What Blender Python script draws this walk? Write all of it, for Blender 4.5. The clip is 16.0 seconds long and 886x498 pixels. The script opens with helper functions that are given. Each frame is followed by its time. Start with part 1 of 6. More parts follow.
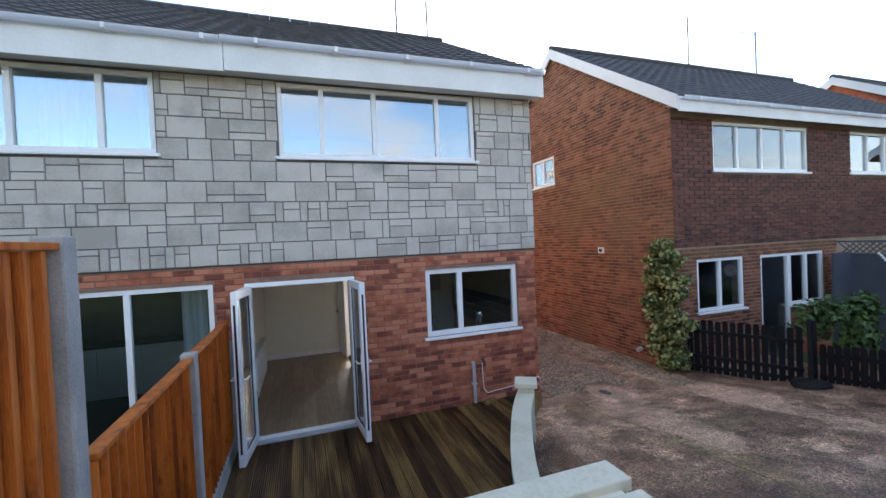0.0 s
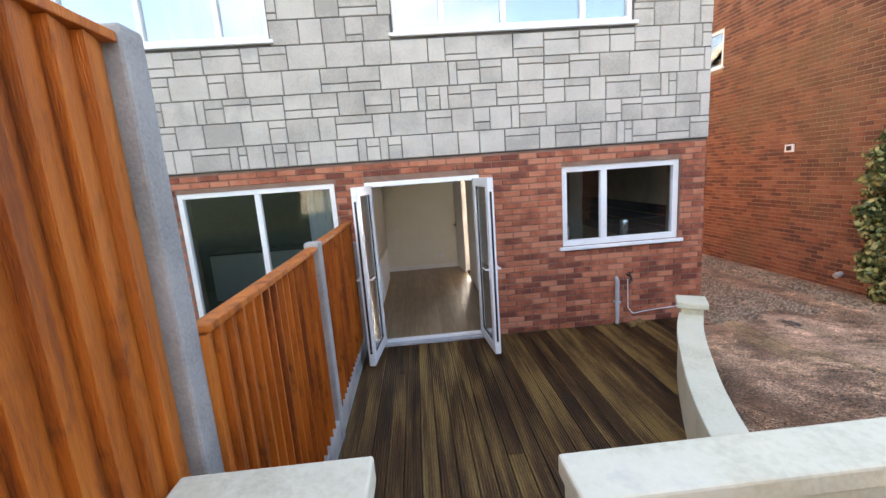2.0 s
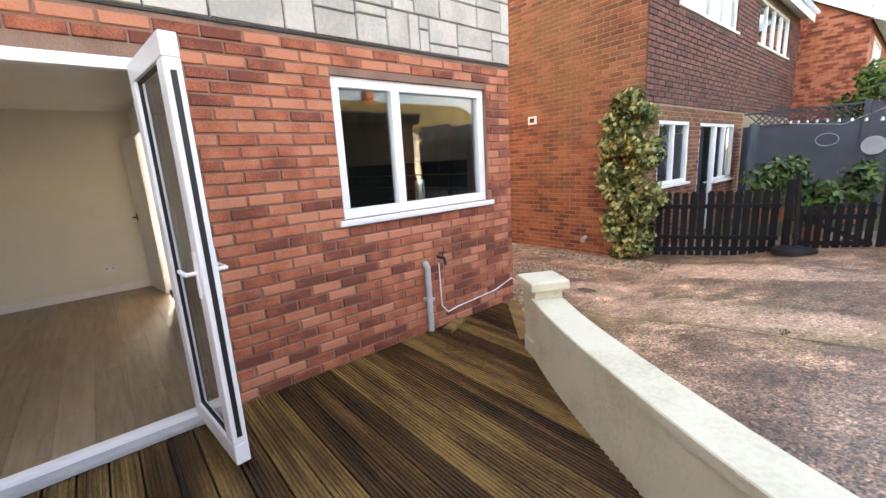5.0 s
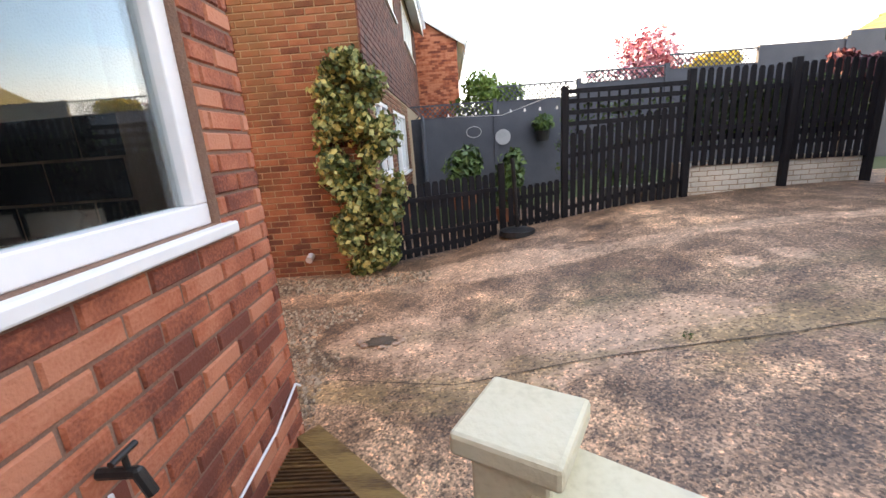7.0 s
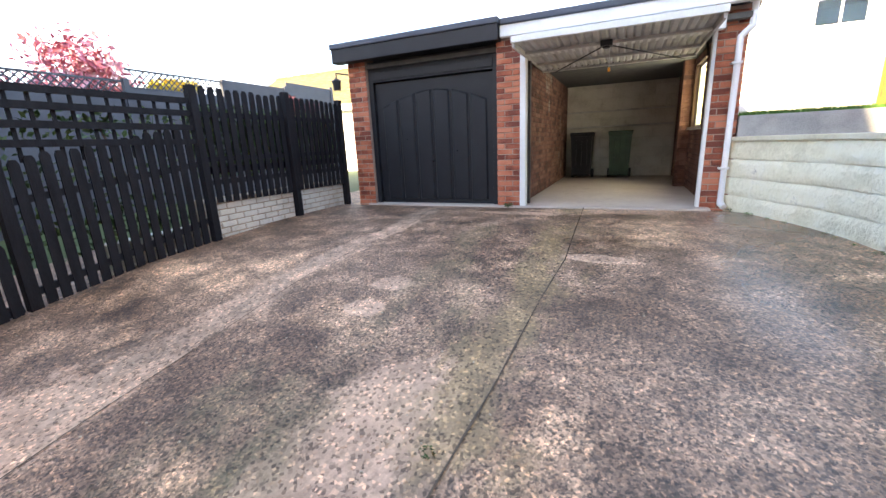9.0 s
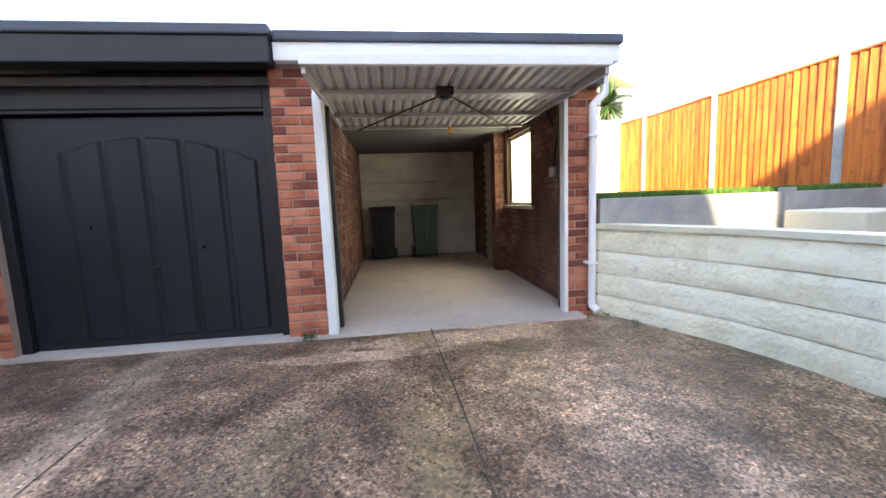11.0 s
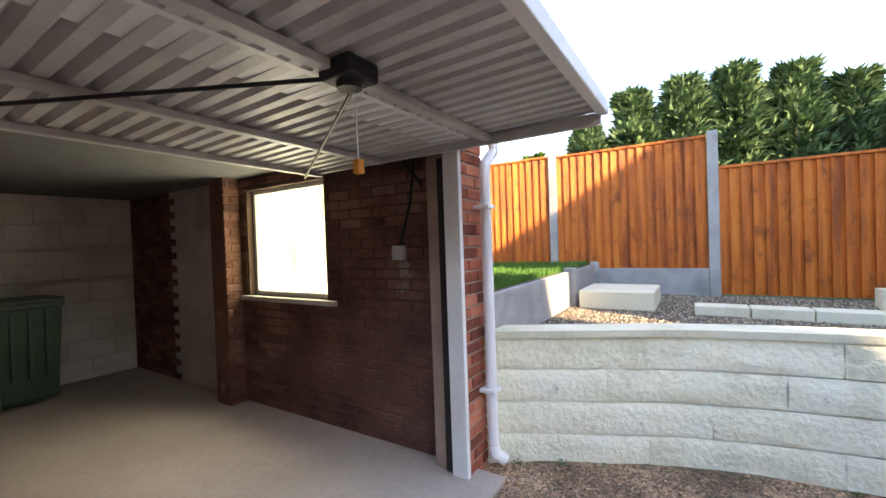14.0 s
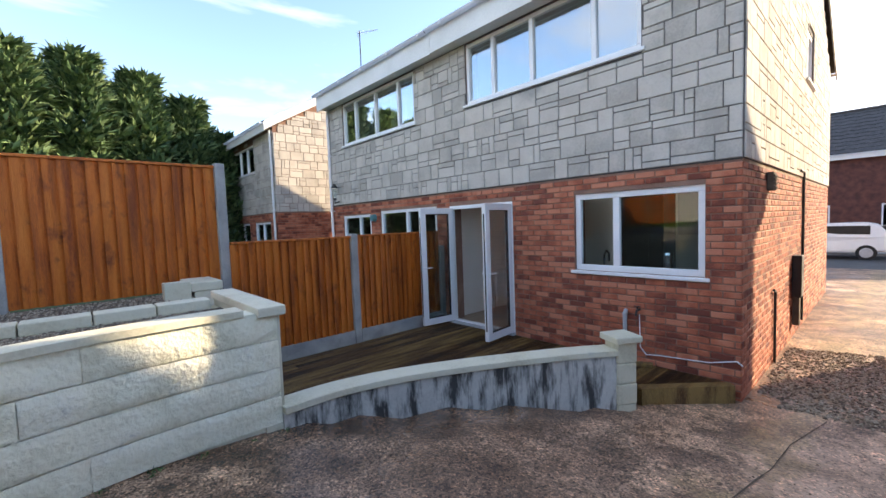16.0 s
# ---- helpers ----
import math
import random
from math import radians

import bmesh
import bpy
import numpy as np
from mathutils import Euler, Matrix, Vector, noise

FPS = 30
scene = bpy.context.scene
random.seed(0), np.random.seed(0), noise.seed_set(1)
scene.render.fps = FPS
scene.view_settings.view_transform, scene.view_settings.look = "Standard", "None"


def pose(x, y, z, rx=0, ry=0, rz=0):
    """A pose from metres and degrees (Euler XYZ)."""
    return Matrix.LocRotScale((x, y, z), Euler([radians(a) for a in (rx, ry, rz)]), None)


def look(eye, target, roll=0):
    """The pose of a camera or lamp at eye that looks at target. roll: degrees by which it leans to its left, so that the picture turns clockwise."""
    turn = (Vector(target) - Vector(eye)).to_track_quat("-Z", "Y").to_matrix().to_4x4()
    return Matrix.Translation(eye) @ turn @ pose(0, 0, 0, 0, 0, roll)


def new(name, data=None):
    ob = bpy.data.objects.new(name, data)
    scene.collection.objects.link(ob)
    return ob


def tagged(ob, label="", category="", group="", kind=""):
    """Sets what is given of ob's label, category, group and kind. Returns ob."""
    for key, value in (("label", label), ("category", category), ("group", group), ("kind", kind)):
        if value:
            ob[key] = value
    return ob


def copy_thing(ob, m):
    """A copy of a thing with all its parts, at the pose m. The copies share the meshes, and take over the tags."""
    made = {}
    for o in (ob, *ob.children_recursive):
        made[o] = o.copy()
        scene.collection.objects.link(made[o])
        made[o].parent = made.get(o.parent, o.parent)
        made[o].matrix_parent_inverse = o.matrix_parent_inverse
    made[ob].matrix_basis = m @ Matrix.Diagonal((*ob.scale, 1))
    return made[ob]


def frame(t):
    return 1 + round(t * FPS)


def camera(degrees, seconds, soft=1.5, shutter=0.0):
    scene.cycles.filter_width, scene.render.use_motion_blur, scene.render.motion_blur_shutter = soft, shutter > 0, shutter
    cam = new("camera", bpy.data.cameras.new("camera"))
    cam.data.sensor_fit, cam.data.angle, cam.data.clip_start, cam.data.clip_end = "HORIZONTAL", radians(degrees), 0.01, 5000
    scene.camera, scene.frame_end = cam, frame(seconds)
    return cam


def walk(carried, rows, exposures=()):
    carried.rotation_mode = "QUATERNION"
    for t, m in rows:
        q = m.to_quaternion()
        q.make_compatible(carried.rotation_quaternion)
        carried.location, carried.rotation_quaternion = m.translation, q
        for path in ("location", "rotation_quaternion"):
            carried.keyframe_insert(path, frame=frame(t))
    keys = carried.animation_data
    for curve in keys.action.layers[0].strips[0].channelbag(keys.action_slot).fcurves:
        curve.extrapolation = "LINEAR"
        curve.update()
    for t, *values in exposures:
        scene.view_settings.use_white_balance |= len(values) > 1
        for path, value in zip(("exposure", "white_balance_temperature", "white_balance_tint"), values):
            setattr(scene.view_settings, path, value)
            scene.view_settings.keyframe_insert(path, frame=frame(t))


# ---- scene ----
cam = camera(95.0, 16.0)
PATH = [
    (0, (0.794, 0.596, 2.533), (1.449, 2.485, 2.496), -2.6),
    (0.5, (0.726, 0.715, 2.515), (1.11, 2.677, 2.462), -2.3),
    (1, (0.656, 0.927, 2.377), (0.914, 2.901, 2.19), -2.6),
    (1.5, (0.697, 1.081, 2.306), (0.857, 3.053, 2.013), -3.4),
    (2, (0.672, 1.371, 2.128), (0.785, 3.335, 1.77), -4.2),
    (2.5, (0.693, 1.695, 1.937), (0.771, 3.656, 1.549), -5.2),
    (3, (0.718, 2.02, 1.831), (0.905, 3.965, 1.402), -4.2),
    (3.5, (0.76, 2.352, 1.63), (1.203, 4.26, 1.223), -3.8),
    (4, (0.823, 2.66, 1.553), (1.544, 4.491, 1.197), -4.0),
    (4.2, (0.862, 2.816, 1.544), (1.688, 4.601, 1.179), -3.9),
    (6.3, (1.978, 5.087, 1.352), (3.803, 5.762, 0.891), -3.6),
    (6.5, (2.148, 5.239, 1.345), (4.024, 5.747, 0.872), -3.8),
    (7, (2.629, 5.579, 1.322), (4.563, 5.642, 0.816), -4.2),
    (7.5, (3.115, 5.815, 1.306), (4.991, 5.368, 0.774), -4.4),
    (8, (3.554, 5.862, 1.287), (5.215, 4.894, 0.736), -4.0),
    (8.5, (3.954, 5.741, 1.276), (5.23, 4.302, 0.728), -3.4),
    (9, (4.236, 5.436, 1.289), (5.033, 3.669, 0.794), -2.6),
    (9.5, (4.447, 4.873, 1.289), (4.789, 2.941, 0.899), -1.9),
    (10, (4.67, 4.299, 1.322), (4.698, 2.324, 1.008), -1.8),
    (10.2, (4.73, 4.075, 1.344), (4.677, 2.098, 1.05), -1.7),
    (12.3, (5.434, 1.635, 1.755), (4.849, -0.271, 1.598), -2.5),
    (12.5, (5.458, 1.423, 1.749), (4.768, -0.449, 1.613), -2.2),
    (13, (5.461, 0.959, 1.818), (4.464, -0.773, 1.728), -2.4),
    (13.5, (5.497, 0.713, 1.822), (4.139, -0.754, 1.774), -2.1),
    (14, (5.506, 0.665, 1.828), (3.815, -0.401, 1.798), -2.0),
    (14.5, (5.509, 0.734, 1.823), (3.579, 0.212, 1.799), -1.9),
    (15, (5.455, 0.861, 1.819), (3.459, 0.984, 1.78), -2.0),
    (15.5, (5.42, 1.107, 1.808), (3.577, 1.88, 1.736), -2.2),
    (16, (5.388, 1.355, 1.793), (3.913, 2.701, 1.669), -2.1),
]
walk(cam, [(t, look(eye, target, roll)) for t, eye, target, roll in PATH],
     exposures=[(0.0, 1.7, 6600, 13), (1.5, 2.3, 7500, 16), (4.0, 3.12, 8400, 18), (7.0, 2.85, 8900, 18), (8.5, 2.95, 7600, 15), (10.2, 2.75, 7000, 12),
                (12.5, 2.95, 7500, 16), (13.5, 2.85, 7400, 16), (14.5, 2.28, 6900, 14), (15.2, 2.0, 6800, 14), (16.0, 1.75, 6800, 15)])

# ---- sky and sun ----
SUN_AZ, SUN_EL = 25.0, 22.5      # degrees from +y towards +x, and above the horizon
world = bpy.data.worlds.new("sky")
scene.world = world
world.use_nodes = True
wn, wl = world.node_tree.nodes, world.node_tree.links
sky = wn.new("ShaderNodeTexSky")
sky.sky_type, sky.sun_disc = "NISHITA", False
sky.sun_elevation, sky.sun_rotation = radians(SUN_EL), radians(SUN_AZ)
sky.dust_density, sky.ozone_density = 0.5, 2.2
wc = wn.new("ShaderNodeTexCoord")
wm = wn.new("ShaderNodeMapping")
wm.inputs["Scale"].default_value = (1.6, 1.1, 4.2)
wl.new(wc.outputs["Generated"], wm.inputs["Vector"])
cl = wn.new("ShaderNodeTexNoise")
cl.inputs["Scale"].default_value, cl.inputs["Detail"].default_value, cl.inputs["Roughness"].default_value = 1.25, 7, 0.55
cl.inputs["Distortion"].default_value = 0.5
wl.new(wm.outputs["Vector"], cl.inputs["Vector"])
cr = wn.new("ShaderNodeValToRGB")
cr.color_ramp.elements[0].position, cr.color_ramp.elements[0].color = 0.49, (0, 0, 0, 1)
cr.color_ramp.elements[1].position, cr.color_ramp.elements[1].color = 0.7, (1, 1, 1, 1)
wl.new(cl.outputs["Fac"], cr.inputs["Fac"])
cm = wn.new("ShaderNodeMix")
cm.data_type = "RGBA"
cm.inputs[7].default_value = (3.7, 3.85, 4.1, 1)
wl.new(cr.outputs["Color"], cm.inputs[0])
wl.new(sky.outputs["Color"], cm.inputs[6])
wl.new(cm.outputs[2], wn["Background"].inputs["Color"])
wn["Background"].inputs["Strength"].default_value = 0.15

sun = new("sun", bpy.data.lights.new("sun", "SUN"))
sun.data.energy, sun.data.angle, sun.data.color = 3.6, radians(0.6), (1.0, 0.82, 0.56)
az, el = radians(SUN_AZ), radians(SUN_EL)
sun.matrix_world = look((0, 0, 20), Vector((0, 0, 20)) - Vector((math.sin(az) * math.cos(el), math.cos(az) * math.cos(el), math.sin(el))))


bw_lamp = new("back_window_daylight", bpy.data.lights.new("back_window_daylight", "AREA"))
bw_lamp.data.shape, bw_lamp.data.size, bw_lamp.data.size_y, bw_lamp.data.energy = "RECTANGLE", 3.4, 1.7, 420
bw_lamp.matrix_world = look((2.0, 14.6, 1.3), (2.0, 10.0, 1.3))

gw_lamp = new("garage_window_daylight", bpy.data.lights.new("garage_window_daylight", "AREA"))
gw_lamp.data.shape, gw_lamp.data.size, gw_lamp.data.size_y, gw_lamp.data.energy = "RECTANGLE", 1.06, 0.94, 4.6
gw_lamp.data.color = (1.0, 0.98, 0.92)
gw_lamp.matrix_world = look((3.09, -2.37, 1.89), (4.5, -2.37, 1.89))

# ---- materials ----
def material(name, colours, rough=0.7, scale=6.0, fine=60.0, bump=0.15, metal=0.0, vary="", spread=0.25, stretch=(1, 1, 1),
             stain=None, stain_scale=0.8, stain_at=(0.5, 0.65), wet=0.0, size=0.01, stain_stretch=None):
    """colours: two or three base colours mixed by coarse and fine noise. vary: 'object' or 'island' shifts the value piece by piece."""
    m = bpy.data.materials.new(name)
    m.use_nodes = True
    n, l = m.node_tree.nodes, m.node_tree.links
    b = n["Principled BSDF"]
    tc = n.new("ShaderNodeTexCoord")
    mp = n.new("ShaderNodeMapping")
    mp.inputs["Scale"].default_value = stretch
    geo = n.new("ShaderNodeNewGeometry")
    l.new(geo.outputs["Position"], mp.inputs["Vector"])
    big = n.new("ShaderNodeTexNoise")
    big.inputs["Scale"].default_value, big.inputs["Detail"].default_value = scale, 5
    small = n.new("ShaderNodeTexNoise")
    small.inputs["Scale"].default_value, small.inputs["Detail"].default_value = fine, 4
    for t in (big, small):
        l.new(mp.outputs["Vector"], t.inputs["Vector"])
    mixf = n.new("ShaderNodeMath")
    mixf.operation = "ADD"
    half = n.new("ShaderNodeMath")
    half.operation, half.inputs[1].default_value = "MULTIPLY", 0.5
    l.new(small.outputs["Fac"], half.inputs[0])
    l.new(big.outputs["Fac"], mixf.inputs[0])
    l.new(half.outputs[0], mixf.inputs[1])
    value = mixf.outputs[0]
    if vary:
        src = n.new("ShaderNodeObjectInfo").outputs["Random"] if vary == "object" else geo.outputs["Random Per Island"]
        k = n.new("ShaderNodeMath")
        k.operation, k.inputs[1].default_value, k.inputs[2].default_value = "MULTIPLY_ADD", spread * 2, -spread
        l.new(src, k.inputs[0])
        add = n.new("ShaderNodeMath")
        add.operation = "ADD"
        l.new(value, add.inputs[0])
        l.new(k.outputs[0], add.inputs[1])
        value = add.outputs[0]
    ramp = n.new("ShaderNodeValToRGB")
    el_ = ramp.color_ramp.elements
    el_[0].position, el_[1].position = 0.5, 1.0
    cs = list(colours)
    el_[0].color, el_[1].color = (*cs[0], 1), (*cs[-1], 1)
    for i, c in enumerate(cs[1:-1]):
        e = el_.new(0.5 + 0.5 * (i + 1) / (len(cs) - 1))
        e.color = (*c, 1)
    l.new(value, ramp.inputs["Fac"])
    colour = ramp.outputs["Color"]
    b.inputs["Roughness"].default_value, b.inputs["Metallic"].default_value = rough, metal
    if stain:
        st = n.new("ShaderNodeTexNoise")
        st.inputs["Scale"].default_value, st.inputs["Detail"].default_value, st.inputs["Roughness"].default_value = stain_scale, 6, 0.65
        if stain_stretch:
            sm = n.new("ShaderNodeMapping")
            sm.inputs["Scale"].default_value = stain_stretch
            l.new(geo.outputs["Position"], sm.inputs["Vector"])
            l.new(sm.outputs["Vector"], st.inputs["Vector"])
        else:
            l.new(geo.outputs["Position"], st.inputs["Vector"])
        sr = n.new("ShaderNodeValToRGB")
        sr.color_ramp.elements[0].position, sr.color_ramp.elements[1].position = stain_at
        l.new(st.outputs["Fac"], sr.inputs["Fac"])
        mx = n.new("ShaderNodeMix")
        mx.data_type = "RGBA"
        mx.inputs[7].default_value = (*stain, 1)
        l.new(sr.outputs["Color"], mx.inputs[0])
        l.new(colour, mx.inputs[6])
        colour = mx.outputs[2]
        if wet:
            wr = n.new("ShaderNodeMath")
            wr.operation, wr.inputs[1].default_value, wr.inputs[2].default_value = "MULTIPLY_ADD", wet, rough
            l.new(sr.outputs["Color"], wr.inputs[0])
            l.new(wr.outputs[0], b.inputs["Roughness"])
    l.new(colour, b.inputs["Base Color"])
    bp = n.new("ShaderNodeBump")
    bp.inputs["Strength"].default_value, bp.inputs["Distance"].default_value = min(1.0, bump * 3), size
    l.new(mixf.outputs[0], bp.inputs["Height"])
    l.new(bp.outputs["Normal"], b.inputs["Normal"])
    return m


def glass(name, gloss=0.3, tint=(0.8, 0.86, 0.86)):
    m = bpy.data.materials.new(name)
    m.use_nodes = True
    n, l = m.node_tree.nodes, m.node_tree.links
    out = n["Material Output"]
    n.remove(n["Principled BSDF"])
    tr, gl, mx = n.new("ShaderNodeBsdfTransparent"), n.new("ShaderNodeBsdfGlossy"), n.new("ShaderNodeMixShader")
    lw_ = n.new("ShaderNodeLayerWeight")
    lw_.inputs["Blend"].default_value = 0.5
    fr = n.new("ShaderNodeMath")
    fr.operation, fr.inputs[1].default_value = "POWER", 2.1
    l.new(lw_.outputs["Facing"], fr.inputs[0])
    ad = n.new("ShaderNodeMath")
    ad.operation, ad.inputs[1].default_value, ad.use_clamp = "ADD", gloss, True
    l.new(fr.outputs[0], ad.inputs[0])
    tr.inputs["Color"].default_value = (*tint, 1)
    gl.inputs["Roughness"].default_value = 0.02
    gl.inputs["Color"].default_value = (0.9, 0.93, 0.95, 1)
    l.new(ad.outputs[0], mx.inputs[0])
    l.new(tr.outputs[0], mx.inputs[1])
    l.new(gl.outputs[0], mx.inputs[2])
    l.new(mx.outputs[0], out.inputs["Surface"])
    return m


def frosted_sheet():
    m = bpy.data.materials.new("frosted_plastic_sheet")
    m.use_nodes = True
    n, l = m.node_tree.nodes, m.node_tree.links
    tl, df, mx = n.new("ShaderNodeBsdfTranslucent"), n["Principled BSDF"], n.new("ShaderNodeMixShader")
    geo, mp, no, rp = n.new("ShaderNodeNewGeometry"), n.new("ShaderNodeMapping"), n.new("ShaderNodeTexNoise"), n.new("ShaderNodeValToRGB")
    mp.inputs["Scale"].default_value = (1, 14, 1.6)
    no.inputs["Scale"].default_value, no.inputs["Detail"].default_value = 1.6, 6
    rp.color_ramp.elements[0].position, rp.color_ramp.elements[0].color = 0.35, (0.62, 0.64, 0.3, 1)
    rp.color_ramp.elements[1].position, rp.color_ramp.elements[1].color = 0.62, (0.9, 0.89, 0.68, 1)
    l.new(geo.outputs["Position"], mp.inputs["Vector"])
    l.new(mp.outputs["Vector"], no.inputs["Vector"])
    l.new(no.outputs["Fac"], rp.inputs["Fac"])
    l.new(rp.outputs["Color"], tl.inputs["Color"])
    l.new(rp.outputs["Color"], df.inputs["Base Color"])
    df.inputs["Roughness"].default_value = 0.4
    mx.inputs[0].default_value = 0.3
    l.new(tl.outputs[0], mx.inputs[1])
    l.new(df.outputs[0], mx.inputs[2])
    l.new(mx.outputs[0], n["Material Output"].inputs["Surface"])
    return m


frosted = frosted_sheet()
BR = [(0.17, 0.043, 0.026), (0.42, 0.12, 0.06), (0.53, 0.2, 0.115)]
brick_m = material("red_brick", BR, 0.85, 5, 90, 0.25, vary="object", spread=0.3)
brick_i = material("red_brick_wall", BR, 0.85, 5, 90, 0.25, vary="island", spread=0.3)
OB = [(0.10, 0.034, 0.02), (0.21, 0.072, 0.037), (0.29, 0.12, 0.065)]
obrick_m = material("brown_brick", OB, 0.9, 3, 90, 0.25, vary="object", spread=0.25, stain=(0.17, 0.085, 0.04), stain_scale=0.6)
obrick_i = material("brown_brick_wall", OB, 0.9, 3, 90, 0.25, vary="island", spread=0.25, stain=(0.17, 0.085, 0.04), stain_scale=0.6)
hung_i = material("dark_tile_hung", [(0.055, 0.02, 0.017), (0.115, 0.04, 0.03), (0.16, 0.058, 0.042)], 0.8, 4, 80, 0.2, vary="island", spread=0.2)
mortar = material("mortar", [(0.2, 0.105, 0.075), (0.33, 0.2, 0.145)], 0.95, 4, 120, 0.3)
pale_mortar = material("pale_mortar", [(0.3, 0.2, 0.155), (0.46, 0.35, 0.28)], 0.95, 4, 120, 0.3)
omortar = material("sandy_mortar", [(0.26, 0.19, 0.125), (0.38, 0.29, 0.2)], 0.95, 4, 120, 0.3)
ST = [(0.38, 0.35, 0.31), (0.50, 0.465, 0.415), (0.57, 0.53, 0.475)]
stone_m = material("stone_cladding", ST, 0.9, 3, 40, 0.3, vary="object", spread=0.2, stain=(0.30, 0.29, 0.27), stain_scale=1.4, stain_at=(0.55, 0.75))
stone_i = material("stone_cladding_wall", ST, 0.9, 3, 40, 0.3, vary="island", spread=0.2)
stone_joint = material("dark_stone_joint", [(0.07, 0.066, 0.064), (0.13, 0.12, 0.115)], 0.95)
upvc = material("white_upvc", [(0.78, 0.79, 0.8), (0.84, 0.84, 0.84)], 0.35, 3, 30, 0.02)
fascia_m = material("white_fascia", [(0.68, 0.68, 0.66), (0.8, 0.8, 0.78)], 0.5, 2, 30, 0.04)
pane_m = glass("window_glass", 0.03)
pane_up = glass("window_glass_upper", 0.27)
tile_m = material("dark_roof_tile", [(0.022, 0.021, 0.022), (0.045, 0.042, 0.042), (0.075, 0.07, 0.066)], 0.75, 5, 60, 0.3)
mosstile_m = material("mossy_roof_tile", [(0.09, 0.075, 0.03), (0.17, 0.14, 0.06), (0.2, 0.15, 0.09)], 0.9, 5, 60, 0.3)
plaster = material("white_plaster", [(0.74, 0.73, 0.69), (0.8, 0.79, 0.76)], 0.85, 2, 60, 0.04)
cream_plaster = material("cream_plaster", [(0.74, 0.72, 0.62), (0.8, 0.78, 0.69)], 0.85, 2, 60, 0.04)
laminate = material("oak_laminate", [(0.17, 0.12, 0.075), (0.25, 0.18, 0.115), (0.31, 0.23, 0.155)], 0.35, 3, 30, 0.05, vary="object", spread=0.15, stretch=(8, 0.7, 1))
DK = [(0.02, 0.01, 0.005), (0.1, 0.05, 0.018), (0.28, 0.18, 0.06)]
deck_m = material("wet_decking", DK, 0.5, 1.4, 28, 0.3, vary="object", spread=0.2, stretch=(9, 0.8, 1), stain=(0.2, 0.12, 0.035), stain_scale=2.4, stain_at=(0.58, 0.8), stain_stretch=(4.5, 0.6, 1))
FN = [(0.24, 0.05, 0.006), (0.52, 0.13, 0.011), (0.64, 0.19, 0.022)]
fence_m = material("orange_fence_board", FN, 0.6, 2.2, 30, 0.4, vary="object", spread=0.1, stretch=(7, 7, 0.7), stain=(0.15, 0.032, 0.006), stain_scale=4.5, stain_at=(0.56, 0.74), stain_stretch=(1.3, 1.3, 0.9))
postc = material("concrete_post", [(0.24, 0.24, 0.235), (0.34, 0.335, 0.32), (0.42, 0.41, 0.39)], 0.9, 4, 80, 0.3)
cream = material("cream_masonry_paint", [(0.55, 0.52, 0.37), (0.68, 0.65, 0.49), (0.72, 0.69, 0.54)], 0.7, 3, 40, 0.2, stain=(0.5, 0.5, 0.42), stain_scale=3, stain_at=(0.62, 0.8))
dirty_cream = material("weathered_white_paint", [(0.5, 0.5, 0.46), (0.68, 0.67, 0.62)], 0.8, 3, 40, 0.3, stain=(0.06, 0.06, 0.058), stain_scale=3.2, stain_at=(0.47, 0.62), stain_stretch=(2.6, 2.6, 0.55))
GB = [(0.72, 0.69, 0.5), (0.87, 0.84, 0.64), (0.89, 0.87, 0.7)]
green_m = material("pale_green_block", GB, 0.8, 4, 30, 0.3, vary="object", spread=0.1, stain=(0.45, 0.44, 0.36), stain_scale=4, stain_at=(0.66, 0.74), size=0.03)
blackp = material("black_gloss_paint", [(0.007, 0.008, 0.011), (0.013, 0.015, 0.019)], 0.5, 4, 50, 0.02)
blackw = material("black_stained_timber", [(0.006, 0.006, 0.008), (0.016, 0.016, 0.02)], 0.7, 4, 60, 0.2, stretch=(4, 4, 0.6))
greyp = material("slate_grey_paint", [(0.055, 0.062, 0.08), (0.085, 0.095, 0.118)], 0.7, 2, 40, 0.1)
steel_w = material("galvanised_white_sheet", [(0.45, 0.44, 0.43), (0.6, 0.59, 0.57)], 0.5, 3, 40, 0.1, stain=(0.4, 0.38, 0.36), stain_scale=2)
black_pl = material("black_plastic", [(0.012, 0.012, 0.013), (0.025, 0.025, 0.026)], 0.5)
green_pl = material("dark_green_plastic", [(0.012, 0.035, 0.018), (0.022, 0.06, 0.03)], 0.45)
grey_pl = material("grey_plastic", [(0.35, 0.36, 0.38), (0.48, 0.49, 0.5)], 0.5)
lead_m = material("black_metal", [(0.015, 0.015, 0.016), (0.03, 0.03, 0.03)], 0.45, metal=0.3)
chrome = material("chrome", [(0.65, 0.66, 0.68), (0.75, 0.76, 0.78)], 0.18, metal=1.0, bump=0.0)
WW = [(0.42, 0.39, 0.33), (0.6, 0.57, 0.5), (0.66, 0.64, 0.57)]
white_i = material("whitewashed_brick", WW, 0.9, 2, 60, 0.3, vary="island", spread=0.08, stain=(0.2, 0.15, 0.1), stain_scale=1.5, stain_at=(0.6, 0.78))
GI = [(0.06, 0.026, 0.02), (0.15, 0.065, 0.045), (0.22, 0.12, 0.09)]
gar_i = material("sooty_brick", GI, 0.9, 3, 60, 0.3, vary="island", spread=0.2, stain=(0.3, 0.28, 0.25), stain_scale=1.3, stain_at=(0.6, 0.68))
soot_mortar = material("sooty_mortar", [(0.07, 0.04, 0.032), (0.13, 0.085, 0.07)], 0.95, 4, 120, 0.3)
